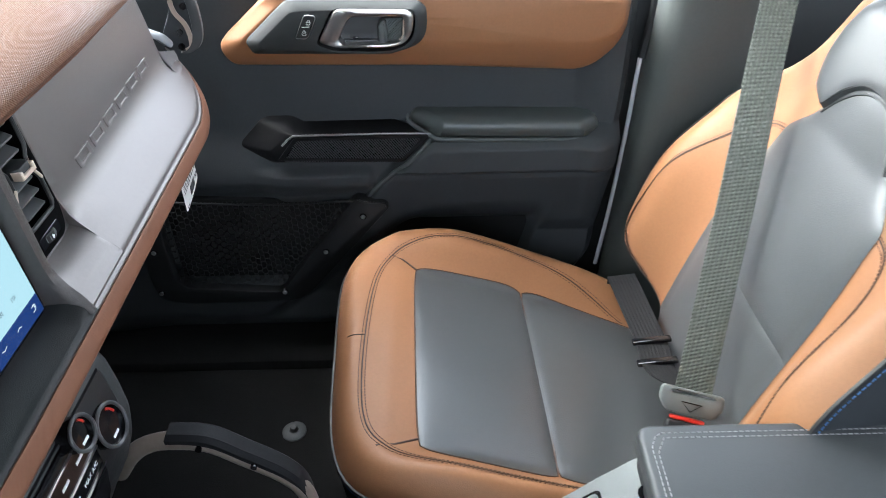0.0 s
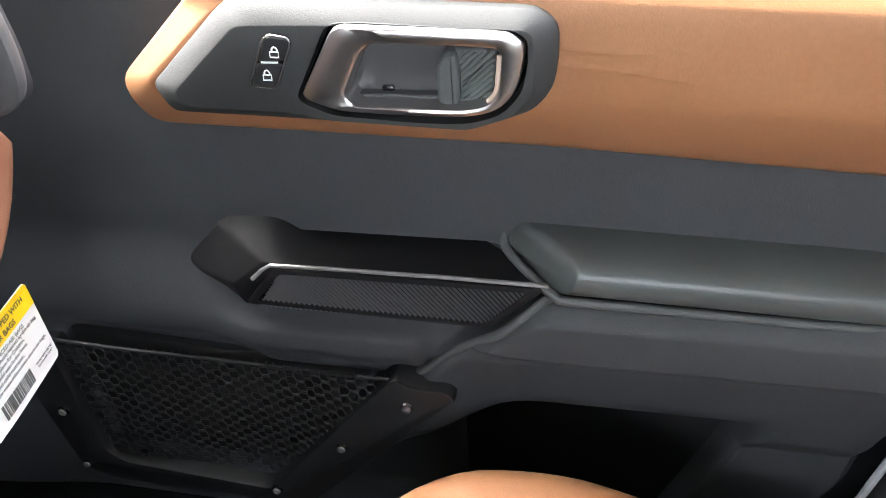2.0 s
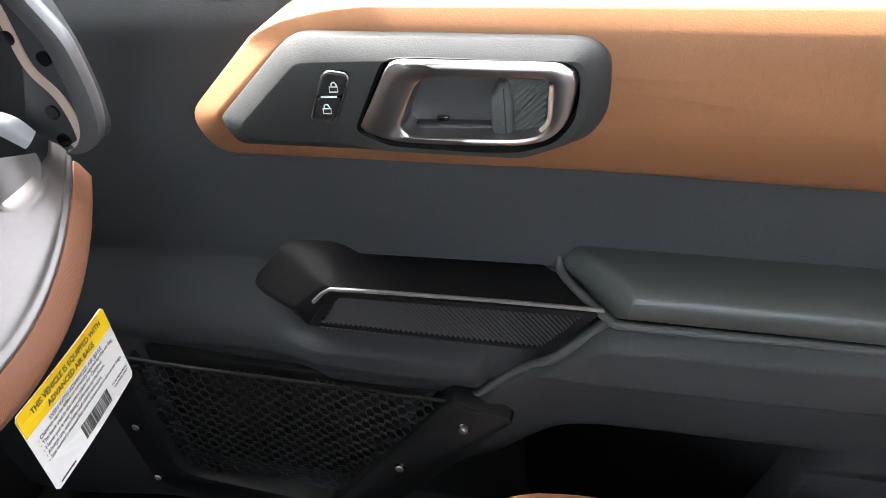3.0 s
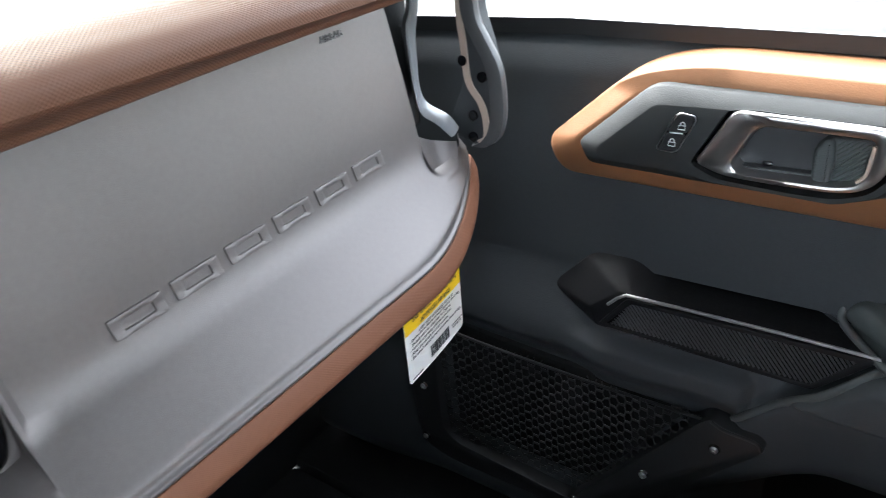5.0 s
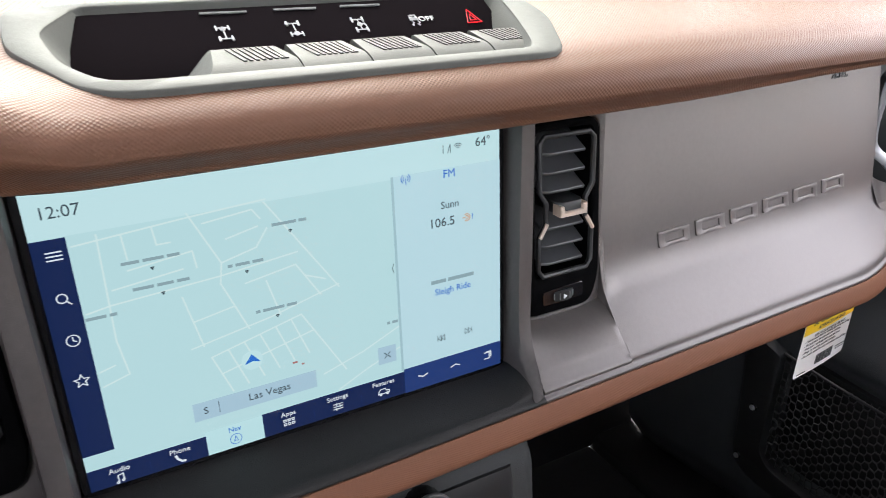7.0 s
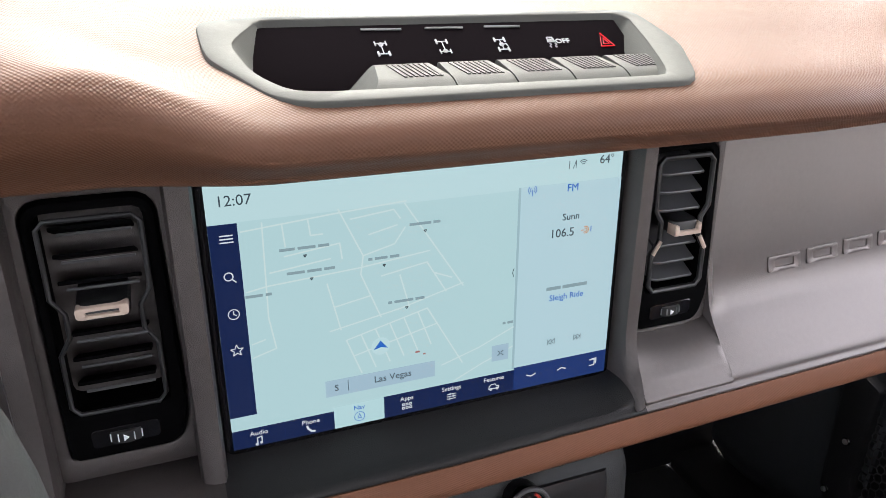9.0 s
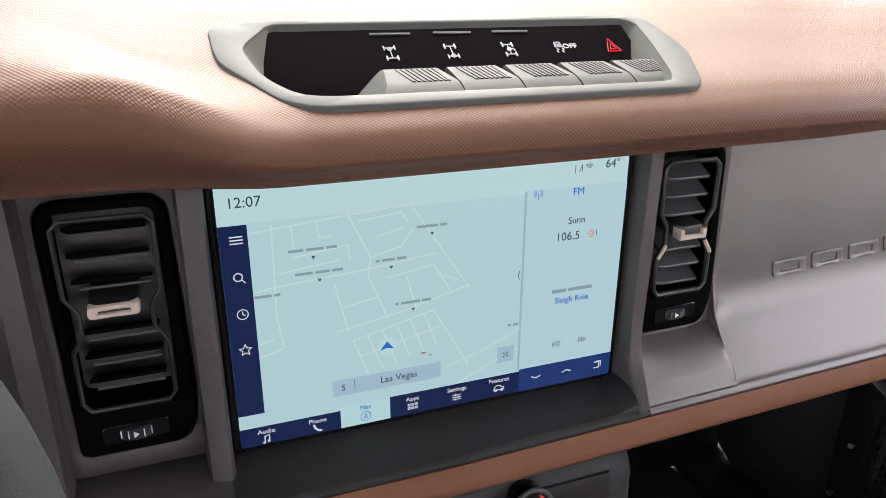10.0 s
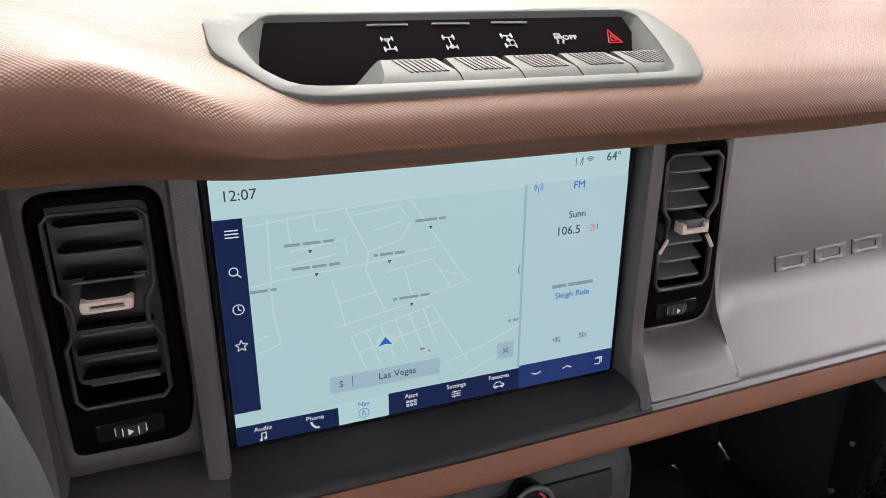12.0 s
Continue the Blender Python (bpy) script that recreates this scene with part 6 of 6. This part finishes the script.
# street names too fine to matter are plain bars
for u, v, spans in ((0.132, 0.138, (0.0140, 0.0045)), (0.057, 0.132, (0.0090, 0.0105, 0.0065)), (0.060, 0.117, (0.0105, 0.0085, 0.0065)), (0.105, 0.119, (0.0025, 0.0080, 0.0060)), (0.119, 0.088, (0.0025, 0.0125, 0.0060)), (0.0285, 0.106, (0.0100, 0.0035)), (0.1915, 0.059, (0.0020, 0.0040))):
    total = sum(spans) + 0.0016 * (len(spans) - 1)
    a = u - total / 2
    for w in spans:
        flat(a, v - 0.0008, a + w, v + 0.0008, UI_NAME, "name_bar", 0.0008)
        a += w + 0.0016
    if total > 0.016:
        lines([[(u - 0.0008, v - 0.0045), (u + 0.0008, v - 0.0045), (u, v - 0.0058)]], 0.0006, UI_INK, "pointer_mark", 0.0008, True)
# header and radio panel
words("12:07", 0.0200, 0.1645, 0.0088, UI_INK)
words("64\u00b0", 0.2605, 0.1668, 0.0082, UI_INK)
lines([arc(0.2425, 0.1645, r, 45, 135, 6) for r in (0.0012, 0.0024, 0.0036)], 0.0005, UI_INK, "signal_mark", 0.0009)
lines([[(0.232, 0.163), (0.232, 0.168)], [(0.235, 0.163), (0.237, 0.168), (0.237, 0.163)]], 0.0005, UI_INK, "service_mark", 0.0009)
words("FM", 0.2355, 0.1500, 0.0072, UI_LINK, 0.0013)
lines([[(0.2055, 0.1475), (0.2055, 0.1515)], arc(0.2055, 0.1515, 0.0017, -50, 50, 6), arc(0.2055, 0.1515, 0.0017, 130, 230, 6), arc(0.2055, 0.1515, 0.0030, -50, 50, 6), arc(0.2055, 0.1515, 0.0030, 130, 230, 6)], 0.0005, UI_LINK, "antenna_mark", 0.0013)
words("Sunn", 0.2355, 0.1300, 0.0068, UI_INK, 0.0013)
words("106.5", 0.2295, 0.1190, 0.0085, UI_INK, 0.0013)
lines([arc(0.2475, 0.1192, 0.0024, -120, 120, 10), [(0.2445, 0.1192), (0.2465, 0.1192)], arc(0.2475, 0.1192, 0.0012, -120, 120, 8)], 0.0006, UI_AMBER, "digital_mark", 0.0013)
words("1", 0.2518, 0.1192, 0.0055, UI_LINK, 0.0013)
for a, b in ((0.2200, 0.2310), (0.2326, 0.2520)):
    flat(a, 0.0780, b, 0.0804, UI_NAME, "artist_bar", 0.0013)
words("Sleigh Ride", 0.2360, 0.0718, 0.0062, UI_LINK, 0.0013)
for c, s_ in ((0.226, -1), (0.247, 1)):
    lines([[(c + s_ * (0.0028), 0.0360), (c + s_ * 0.0028, 0.0400)], [(c + s_ * -0.0026, 0.0360), (c + s_ * -0.0026, 0.0400), (c, 0.0380)], [(c, 0.0360), (c, 0.0400), (c + s_ * 0.0026, 0.0380)]], 0.0004, UI_INK, "skip_mark", 0.0013, True)
lines([[(0.1945, 0.0985), (0.1935, 0.0955), (0.1945, 0.0925)]], 0.0005, UI_INK, "panel_handle_mark", 0.0009)
lines([[(0.1842, 0.0352), (0.1858, 0.0366)], [(0.1882, 0.0388), (0.1866, 0.0374)], [(0.1842, 0.0388), (0.1858, 0.0374)], [(0.1882, 0.0352), (0.1866, 0.0366)]], 0.0006, UI_INK, "zoom_mark", 0.0013)
# place box, arrow
words("S", 0.0710, 0.0348, 0.0062, UI_INK, 0.0013)
words("Las Vegas", 0.1085, 0.0352, 0.0066, UI_INK, 0.0013)
lines([[(0.0785, 0.0315), (0.0785, 0.0390)]], 0.0004, UI_INK, "divider_mark", 0.0013)
screen_plate(arc(0.1010, 0.0588, 0.0062)[:-1], 0.0004, 0.0008, UI_HEAD, "position_disc", display)
screen_plate([(0.0965, 0.0570), (0.1010, 0.0582), (0.1055, 0.0570), (0.1010, 0.0628)], 0.0006, 0.0011, UI_LINK, "position_arrow", display, "blue position arrow")
flat(0.1245, 0.0490, 0.1275, 0.0500, UI_RED, "map_mark", 0.0008)
flat(0.1300, 0.0468, 0.1315, 0.0476, UI_RED, "map_mark", 0.0008)
# side menu
lines([[(0.0105, v), (0.0175, v)] for v in (0.1410, 0.1430, 0.1450)], 0.0008, UI_WHITE, "menu_mark", 0.0012)
lines([arc(0.0130, 0.1205, 0.0024), [(0.0147, 0.1188), (0.0168, 0.1167)]], 0.0007, UI_WHITE, "search_mark", 0.0012)
lines([arc(0.0135, 0.0968, 0.0031), [(0.0135, 0.0988), (0.0135, 0.0968), (0.0150, 0.0960)]], 0.0006, UI_WHITE, "history_mark", 0.0012)
lines([[(0.0130 + (0.0038 if k % 2 == 0 else 0.0017) * math.sin(math.pi * k / 5), 0.0732 + (0.0038 if k % 2 == 0 else 0.0017) * math.cos(math.pi * k / 5)) for k in range(10)]], 0.0006, UI_WHITE, "star_mark", 0.0012, True)
# lower tabs
for body, u, v in (("Audio", 0.0205, 0.0140), ("Phone", 0.0530, 0.0140), ("Apps", 0.1178, 0.0163), ("Settings", 0.1500, 0.0168), ("Features", 0.1820, 0.0172)):
    words(body, u, v, 0.0046, UI_WHITE, 0.0012)
words("Nav", 0.0850, 0.0172, 0.0046, UI_LINK, 0.0013)
lines([arc(0.0850, 0.0105, 0.0034), [(0.0838, 0.0090), (0.0850, 0.0096), (0.0862, 0.0090), (0.0850, 0.0125), (0.0838, 0.0090)]], 0.0004, UI_LINK, "nav_mark", 0.0013)
lines([[(0.0192, 0.0062), (0.0192, 0.0105), (0.0220, 0.0112), (0.0220, 0.0070)], arc(0.0187, 0.0060, 0.0006, n=8), arc(0.0215, 0.0068, 0.0006, n=8)], 0.0007, UI_WHITE, "music_mark", 0.0012)
lines([[(0.0505, 0.0112), (0.0512, 0.0090), (0.0532, 0.0070), (0.0552, 0.0066)]], 0.0014, UI_WHITE, "phone_mark", 0.0012)
for i in range(3):
    for j in range(2):
        u, v = 0.1152 + i * 0.0026, 0.0092 + j * 0.0027
        lines([[(u - 0.0007, v - 0.0007), (u + 0.0007, v - 0.0007), (u + 0.0007, v + 0.0007), (u - 0.0007, v + 0.0007)]], 0.0006, UI_WHITE, "app_mark", 0.0012, True)
lines([[(0.1468, v), (0.1532, v)] for v in (0.0088, 0.0106, 0.0124)] + [[(u, v - 0.0009), (u, v + 0.0009)] for u, v in ((0.1488, 0.0088), (0.1512, 0.0106), (0.1490, 0.0124))], 0.0006, UI_WHITE, "settings_mark", 0.0012)
lines([[(0.1782, 0.0095), (0.1785, 0.0115), (0.1800, 0.0130), (0.1830, 0.0130), (0.1838, 0.0115), (0.1858, 0.0112), (0.1858, 0.0095)]], 0.0007, UI_WHITE, "vehicle_mark", 0.0012, True)
lines([arc(0.1797, 0.0093, 0.0008, n=8), arc(0.1845, 0.0093, 0.0008, n=8)], 0.0007, UI_WHITE, "vehicle_mark", 0.0013)
lines([[(0.2075, 0.0148), (0.2110, 0.0134), (0.2145, 0.0148)], [(0.2325, 0.0136), (0.2360, 0.0150), (0.2395, 0.0136)]], 0.0009, UI_WHITE, "arrow_mark", 0.0015)
lines([[(0.2595, 0.0118), (0.2635, 0.0118), (0.2635, 0.0165), (0.2595, 0.0165)], [(0.2612, 0.0170), (0.2648, 0.0170), (0.2648, 0.0128)]], 0.0009, UI_WHITE, "pages_mark", 0.0015)
for u in (0.0365, 0.134, 0.166, 0.2235, 0.2490):
    lines([[(u, 0.0065), (u, 0.0135)]], 0.0003, UI_BLUE, "divider_mark", 0.0014)

# ---- warning tag hanging under the shelf ----
tag = tagged(new("warning_tag"), "white paper warning tag with yellow band and barcode", "paper tag")
TAGP = material("tag_paper", (0.80, 0.79, 0.76), 0.55, 0, 0.05, 400, 0.02)
TAGY = material("tag_yellow", (0.85, 0.55, 0.01), 0.5)
TAGK = material("tag_ink", (0.05, 0.05, 0.05), 0.6)
TBL, TBR, TTR = Vector((-0.024, 0.532, 0.494)), Vector((-0.0425, 0.646, 0.487)), Vector((-0.042, 0.644, 0.557))
tu = (TBR - TBL).normalized()
tn = tu.cross(TTR - TBR).normalized()
tv = tn.cross(tu)
TW, TH = (TBR - TBL).length, 0.0715


def on_tag(u, v, d=0.0):
    return TBL + tu * u + tv * v + tn * (d + 0.0015 * math.sin(u / TW * math.pi))


def tag_plate(poly, d, mat, name, parent=None):
    bm = bmesh.new()
    us = sorted({p[0] for p in poly})
    fine = []
    m = len(poly)
    for i in range(m):
        a, b = Vector(poly[i]), Vector(poly[(i + 1) % m])
        for k in range(8):
            fine.append(tuple(a.lerp(b, k / 8)))
    f = [bm.verts.new(on_tag(u, v, d)) for u, v in fine]
    g = [bm.verts.new(on_tag(u, v, d - 0.0003)) for u, v in fine]
    bm.faces.new(f)
    bm.faces.new(g)
    for i in range(len(f)):
        bm.faces.new((f[i], f[(i + 1) % len(f)], g[(i + 1) % len(f)], g[i]))
    bmesh.ops.recalc_face_normals(bm, faces=bm.faces)
    return part(name, bm, mat, parent or tag, smooth=False)


tag_plate([(0.003, 0), (TW - 0.003, 0), (TW, 0.003), (TW, TH - 0.003), (TW - 0.003, TH), (TW * 0.72, TH), (TW * 0.32, TH), (0.003, TH), (0, TH - 0.003), (0, 0.003)], 0.0, TAGP, "card")
tag_plate([(0.0005, TH - 0.019), (TW - 0.0005, TH - 0.019), (TW - 0.0005, TH - 0.003), (TW - 0.003, TH - 0.0005), (0.003, TH - 0.0005), (0.0005, TH - 0.003)], 0.0006, TAGY, "yellow_band")
TAGM = Matrix((tu, tv, tn)).transposed().to_4x4()


def tag_words(body, u, v, size, align="CENTER", bold=0.0):
    return text(body, size, Matrix.Translation(on_tag(u, v, 0.0010)) @ TAGM, TAGK, tag, "lettering", 0.0001, align, bold)


tag_words("THIS VEHICLE IS EQUIPPED WITH", TW * 0.5, TH - 0.0065, 0.0062, bold=0.00008)
tag_words("ADVANCED AIR BAGS", TW * 0.5, TH - 0.0140, 0.0062, bold=0.00008)
tag_words("EVEN WITH ADVANCED AIR BAGS", TW * 0.5, TH - 0.0225, 0.0046)
for k, body in enumerate(("Children can be killed or seriously injured by the air bag.", "The back seat is the safest place for Children.", "Never put a rear facing child seat in the front.", "Always use seat belts and child restraints.", "See owner's manual for more information about air bags.")):
    tag_words("- " + body, 0.006, TH - 0.0275 - 0.0046 * k, 0.0044, "LEFT")
tag_words("TO BE REMOVED BY", TW * 0.86, 0.0150, 0.0026)
tag_words("CUSTOMER ONLY", TW * 0.86, 0.0118, 0.0026)
rnd = random.Random(7)
u = TW * 0.36
while u < TW * 0.70:
    w = rnd.choice((0.0004, 0.0004, 0.0008, 0.0012))
    tag_plate([(u, 0.0065), (u + w, 0.0065), (u + w, 0.0190), (u, 0.0190)], 0.0007, TAGK, "barcode_bar")
    u += w + rnd.choice((0.0004, 0.0007, 0.0011))
tag_plate([(0.006, 0.0030), (0.024, 0.0030), (0.024, 0.0042), (0.006, 0.0042)], 0.0006, TAGK, "small_print_bar")

# ---- embossed marks on the passenger's fascia ----


def face_point(y, z, d):
    """A place on the upright face of the passenger's panel."""
    fx = face_x(y)
    if z > 0.745:
        x = fx - 0.008 - 0.014 * (z - 0.745) / 0.080
    elif z > 0.712:
        x = fx - 0.003 - 0.005 * (z - 0.712) / 0.033
    else:
        x = fx - 0.003 + 0.004 * (0.712 - z) / 0.014
    return Vector((x + d, y, z))


def emblem(y0, w):
    """A plain raised frame, one of a row of six."""
    h = 0.0132
    z0 = 0.7056 + (y0 - 0.294) * 0.020
    sh = 0.10

    def bend(p):
        return face_point(p[1] + (p[2] - z0) * -sh, p[2], p[0])

    e = 0.0034
    o = [(y0, z0), (y0 + w, z0), (y0 + w, z0 + h), (y0, z0 + h)]
    i_ = [(y0 + 2.2 * e, z0 + e), (y0 + w - 2.2 * e, z0 + e), (y0 + w - 2.2 * e, z0 + h - e), (y0 + 2.2 * e, z0 + h - e)]
    bm = ring_plate(rounded(o, 0.0012, 3), rounded(i_, 0.0010, 3), "x", -0.002, 0.0013, 0.0007)
    for v in bm.verts:
        v.co = bend(v.co)
    part("raised_block", bm, FASCIA, dash, "raised plain block of the dash emblem")


for k in range(6):
    emblem(0.2940 + k * 0.0440, 0.0368)
AM = Vector(face_point(0.53, 0.80, 0)) - Vector(face_point(0.53, 0.83, 0))
av = -AM.normalized()
ay = (face_point(0.55, 0.815, 0) - face_point(0.50, 0.815, 0)).normalized()
an = ay.cross(av).normalized()
av = an.cross(ay)
text("AIRBAG", 0.0075, Matrix.Translation(face_point(0.533, 0.8165, 0.0004)) @ Matrix((ay, av, an)).transposed().to_4x4(), GREY, dash, "airbag_lettering", 0.0004)

# ---- grab handle at the dash end ----
gh = tagged(new("grab_handle"), "upright grey grab handle with beige stripe at the dash end", "grab handle")
GHP = [(-0.030, 0.94), (-0.035, 0.86), (-0.033, 0.805), (-0.032, 0.779), (-0.033, 0.742), (-0.046, 0.717), (-0.053, 0.704), (-0.049, 0.692), (-0.028, 0.681), (-0.012, 0.680), (-0.006, 0.690), (-0.003, 0.716), (-0.004, 0.748), (-0.009, 0.772), (-0.018, 0.805), (-0.016, 0.86), (-0.008, 0.94)]
part("side_plate", prism(rounded(GHP, 0.006, 3), "y", 0.700, 0.675, 0.003, 2), BLACK, gh, "black moulded side plate")
GHR = [(-0.014, 0.680), (-0.002, 0.687), (0.006, 0.699), (0.010, 0.718), (0.010, 0.742), (0.007, 0.760), (-0.004, 0.782), (-0.012, 0.800), (-0.013, 0.830), (-0.011, 0.86), (-0.002, 0.94)]
secs = []
for x, z in [(p.x, p.z) for p in spline([(x, 0, z) for x, z in GHR], 5)]:
    secs.append([(x - 0.017, 0.678, z), (x - 0.0145, 0.6735, z), (x - 0.006, 0.673, z), (x - 0.001, 0.675, z), (x, 0.679, z), (x - 0.003, 0.686, z), (x - 0.012, 0.695, z), (x - 0.020, 0.697, z)])
part("grip", loft(secs, True, True), GRIPG, gh, "grey soft grip")
ST = [(-0.020, 0.684), (-0.0115, 0.690), (-0.0105, 0.708), (-0.0145, 0.724), (-0.026, 0.743), (-0.0275, 0.775), (-0.029, 0.805), (-0.024, 0.86), (-0.012, 0.94)]
secs = []
P2 = [Vector((p.x, p.z)) for p in spline([(x, 0, z) for x, z in ST], 5)]
for i, p in enumerate(P2):
    t = (P2[min(i + 1, len(P2) - 1)] - P2[max(i - 1, 0)]).normalized()
    n = Vector((t.y, -t.x)) * 0.0034
    secs.append([(p.x - n.x, 0.678, p.y - n.y), (p.x - n.x, 0.6735, p.y - n.y), (p.x + n.x, 0.6735, p.y + n.y), (p.x + n.x, 0.678, p.y + n.y)])
part("stripe", loft(secs, True, True), BEIGE, gh, "beige inlay stripe")
for x, z in ((-0.024, 0.711), (-0.026, 0.690), (-0.030, 0.762), (-0.0105, 0.748)):
    bm = bmesh.new()
    bmesh.ops.create_cone(bm, segments=16, radius1=0.0048, radius2=0.0048, depth=0.003, cap_ends=True, matrix=Matrix.Translation((x, 0.6742, z)) @ Matrix.Rotation(radians(90), 4, "X"))
    part("bolt_hole", bm, GLOSS, gh, "black bolt recess")
# curved ear closing the fascia's lower corner
EL = spline([(-0.036, 0.6020, 0.716), (-0.0275, 0.600, 0.700), (-0.019, 0.599, 0.687), (-0.011, 0.606, 0.672)], 5)
ER = spline([(-0.030, 0.652, 0.693), (-0.025, 0.646, 0.686), (-0.019, 0.632, 0.676), (-0.009, 0.612, 0.666)], 5)
rows = []
for a, b in zip(EL, ER):
    rows.append([tuple(a.lerp(b, k / 8) + Vector((-0.010, 0.004, -0.004)) * math.sin(math.pi * k / 8) * (a - b).length / 0.05) for k in range(9)] + [tuple(b + Vector((-0.004, 0.004, -0.006)))])
part("corner_ear", loft(rows), FASCIA, dash, "satin grey curved corner of the fascia")
# pale moulding and dark gap between the fascia and the handle
ML = [(-0.052, 0.645, 0.90), (-0.056, 0.645, 0.85), (-0.060, 0.645, 0.813), (-0.067, 0.645, 0.797), (-0.066, 0.643, 0.771), (-0.064, 0.642, 0.744), (-0.058, 0.640, 0.721), (-0.045, 0.645, 0.710), (-0.032, 0.648, 0.698)]
MR = [(-0.050, 0.665, 0.90), (-0.055, 0.663, 0.85), (-0.061, 0.662, 0.810), (-0.065, 0.660, 0.788), (-0.068, 0.660, 0.761), (-0.069, 0.660, 0.738), (-0.063, 0.662, 0.727), (-0.043, 0.668, 0.715), (-0.034, 0.668, 0.704)]
rows = []
for a, b in zip(spline(ML, 6), spline(MR, 6)):
    d = (b - a) * 0.75
    b = a + d
    rows.append([tuple(a + Vector((-0.012, 0.010, 0))), tuple(a), tuple(a + d * 0.12 + Vector((0.0018, 0, 0.0006))), tuple(a + d * 0.5 + Vector((0.0024, 0, 0.001))), tuple(b), tuple(b + Vector((-0.012, 0.004, 0)))])
part("end_moulding", loft(rows), SATIN, dash, "pale grey curved end moulding")
cap = [(-0.080, 0.6030), (-0.080, 0.664), (-0.16, 0.676), (-0.40, 0.70)]
part("end_cap", loft([[(x, y, 0.95), (x, y, 0.80), (x, y, 0.702)] for x, y in cap]), DARK, dash, "black end of the dashboard")

# ---- small things on the floor ----
pin = tagged(new("mat_hook"), "round black plastic mat retaining hook on the carpet", "mat hook")
PC = Vector((0.058, 0.532, 0.0))
rows = [[tuple(PC + Vector((r * math.cos(2 * math.pi * k / 28), r * math.sin(2 * math.pi * k / 28), h))) for k in range(28)] for r, h in ((0.0225, 0.0), (0.0225, 0.003), (0.019, 0.0055), (0.009, 0.006), (0.0075, 0.0075), (0.007, 0.013), (0.0055, 0.015), (0.0002, 0.0152))]
part("disc", loft(rows, True), GREY, pin)
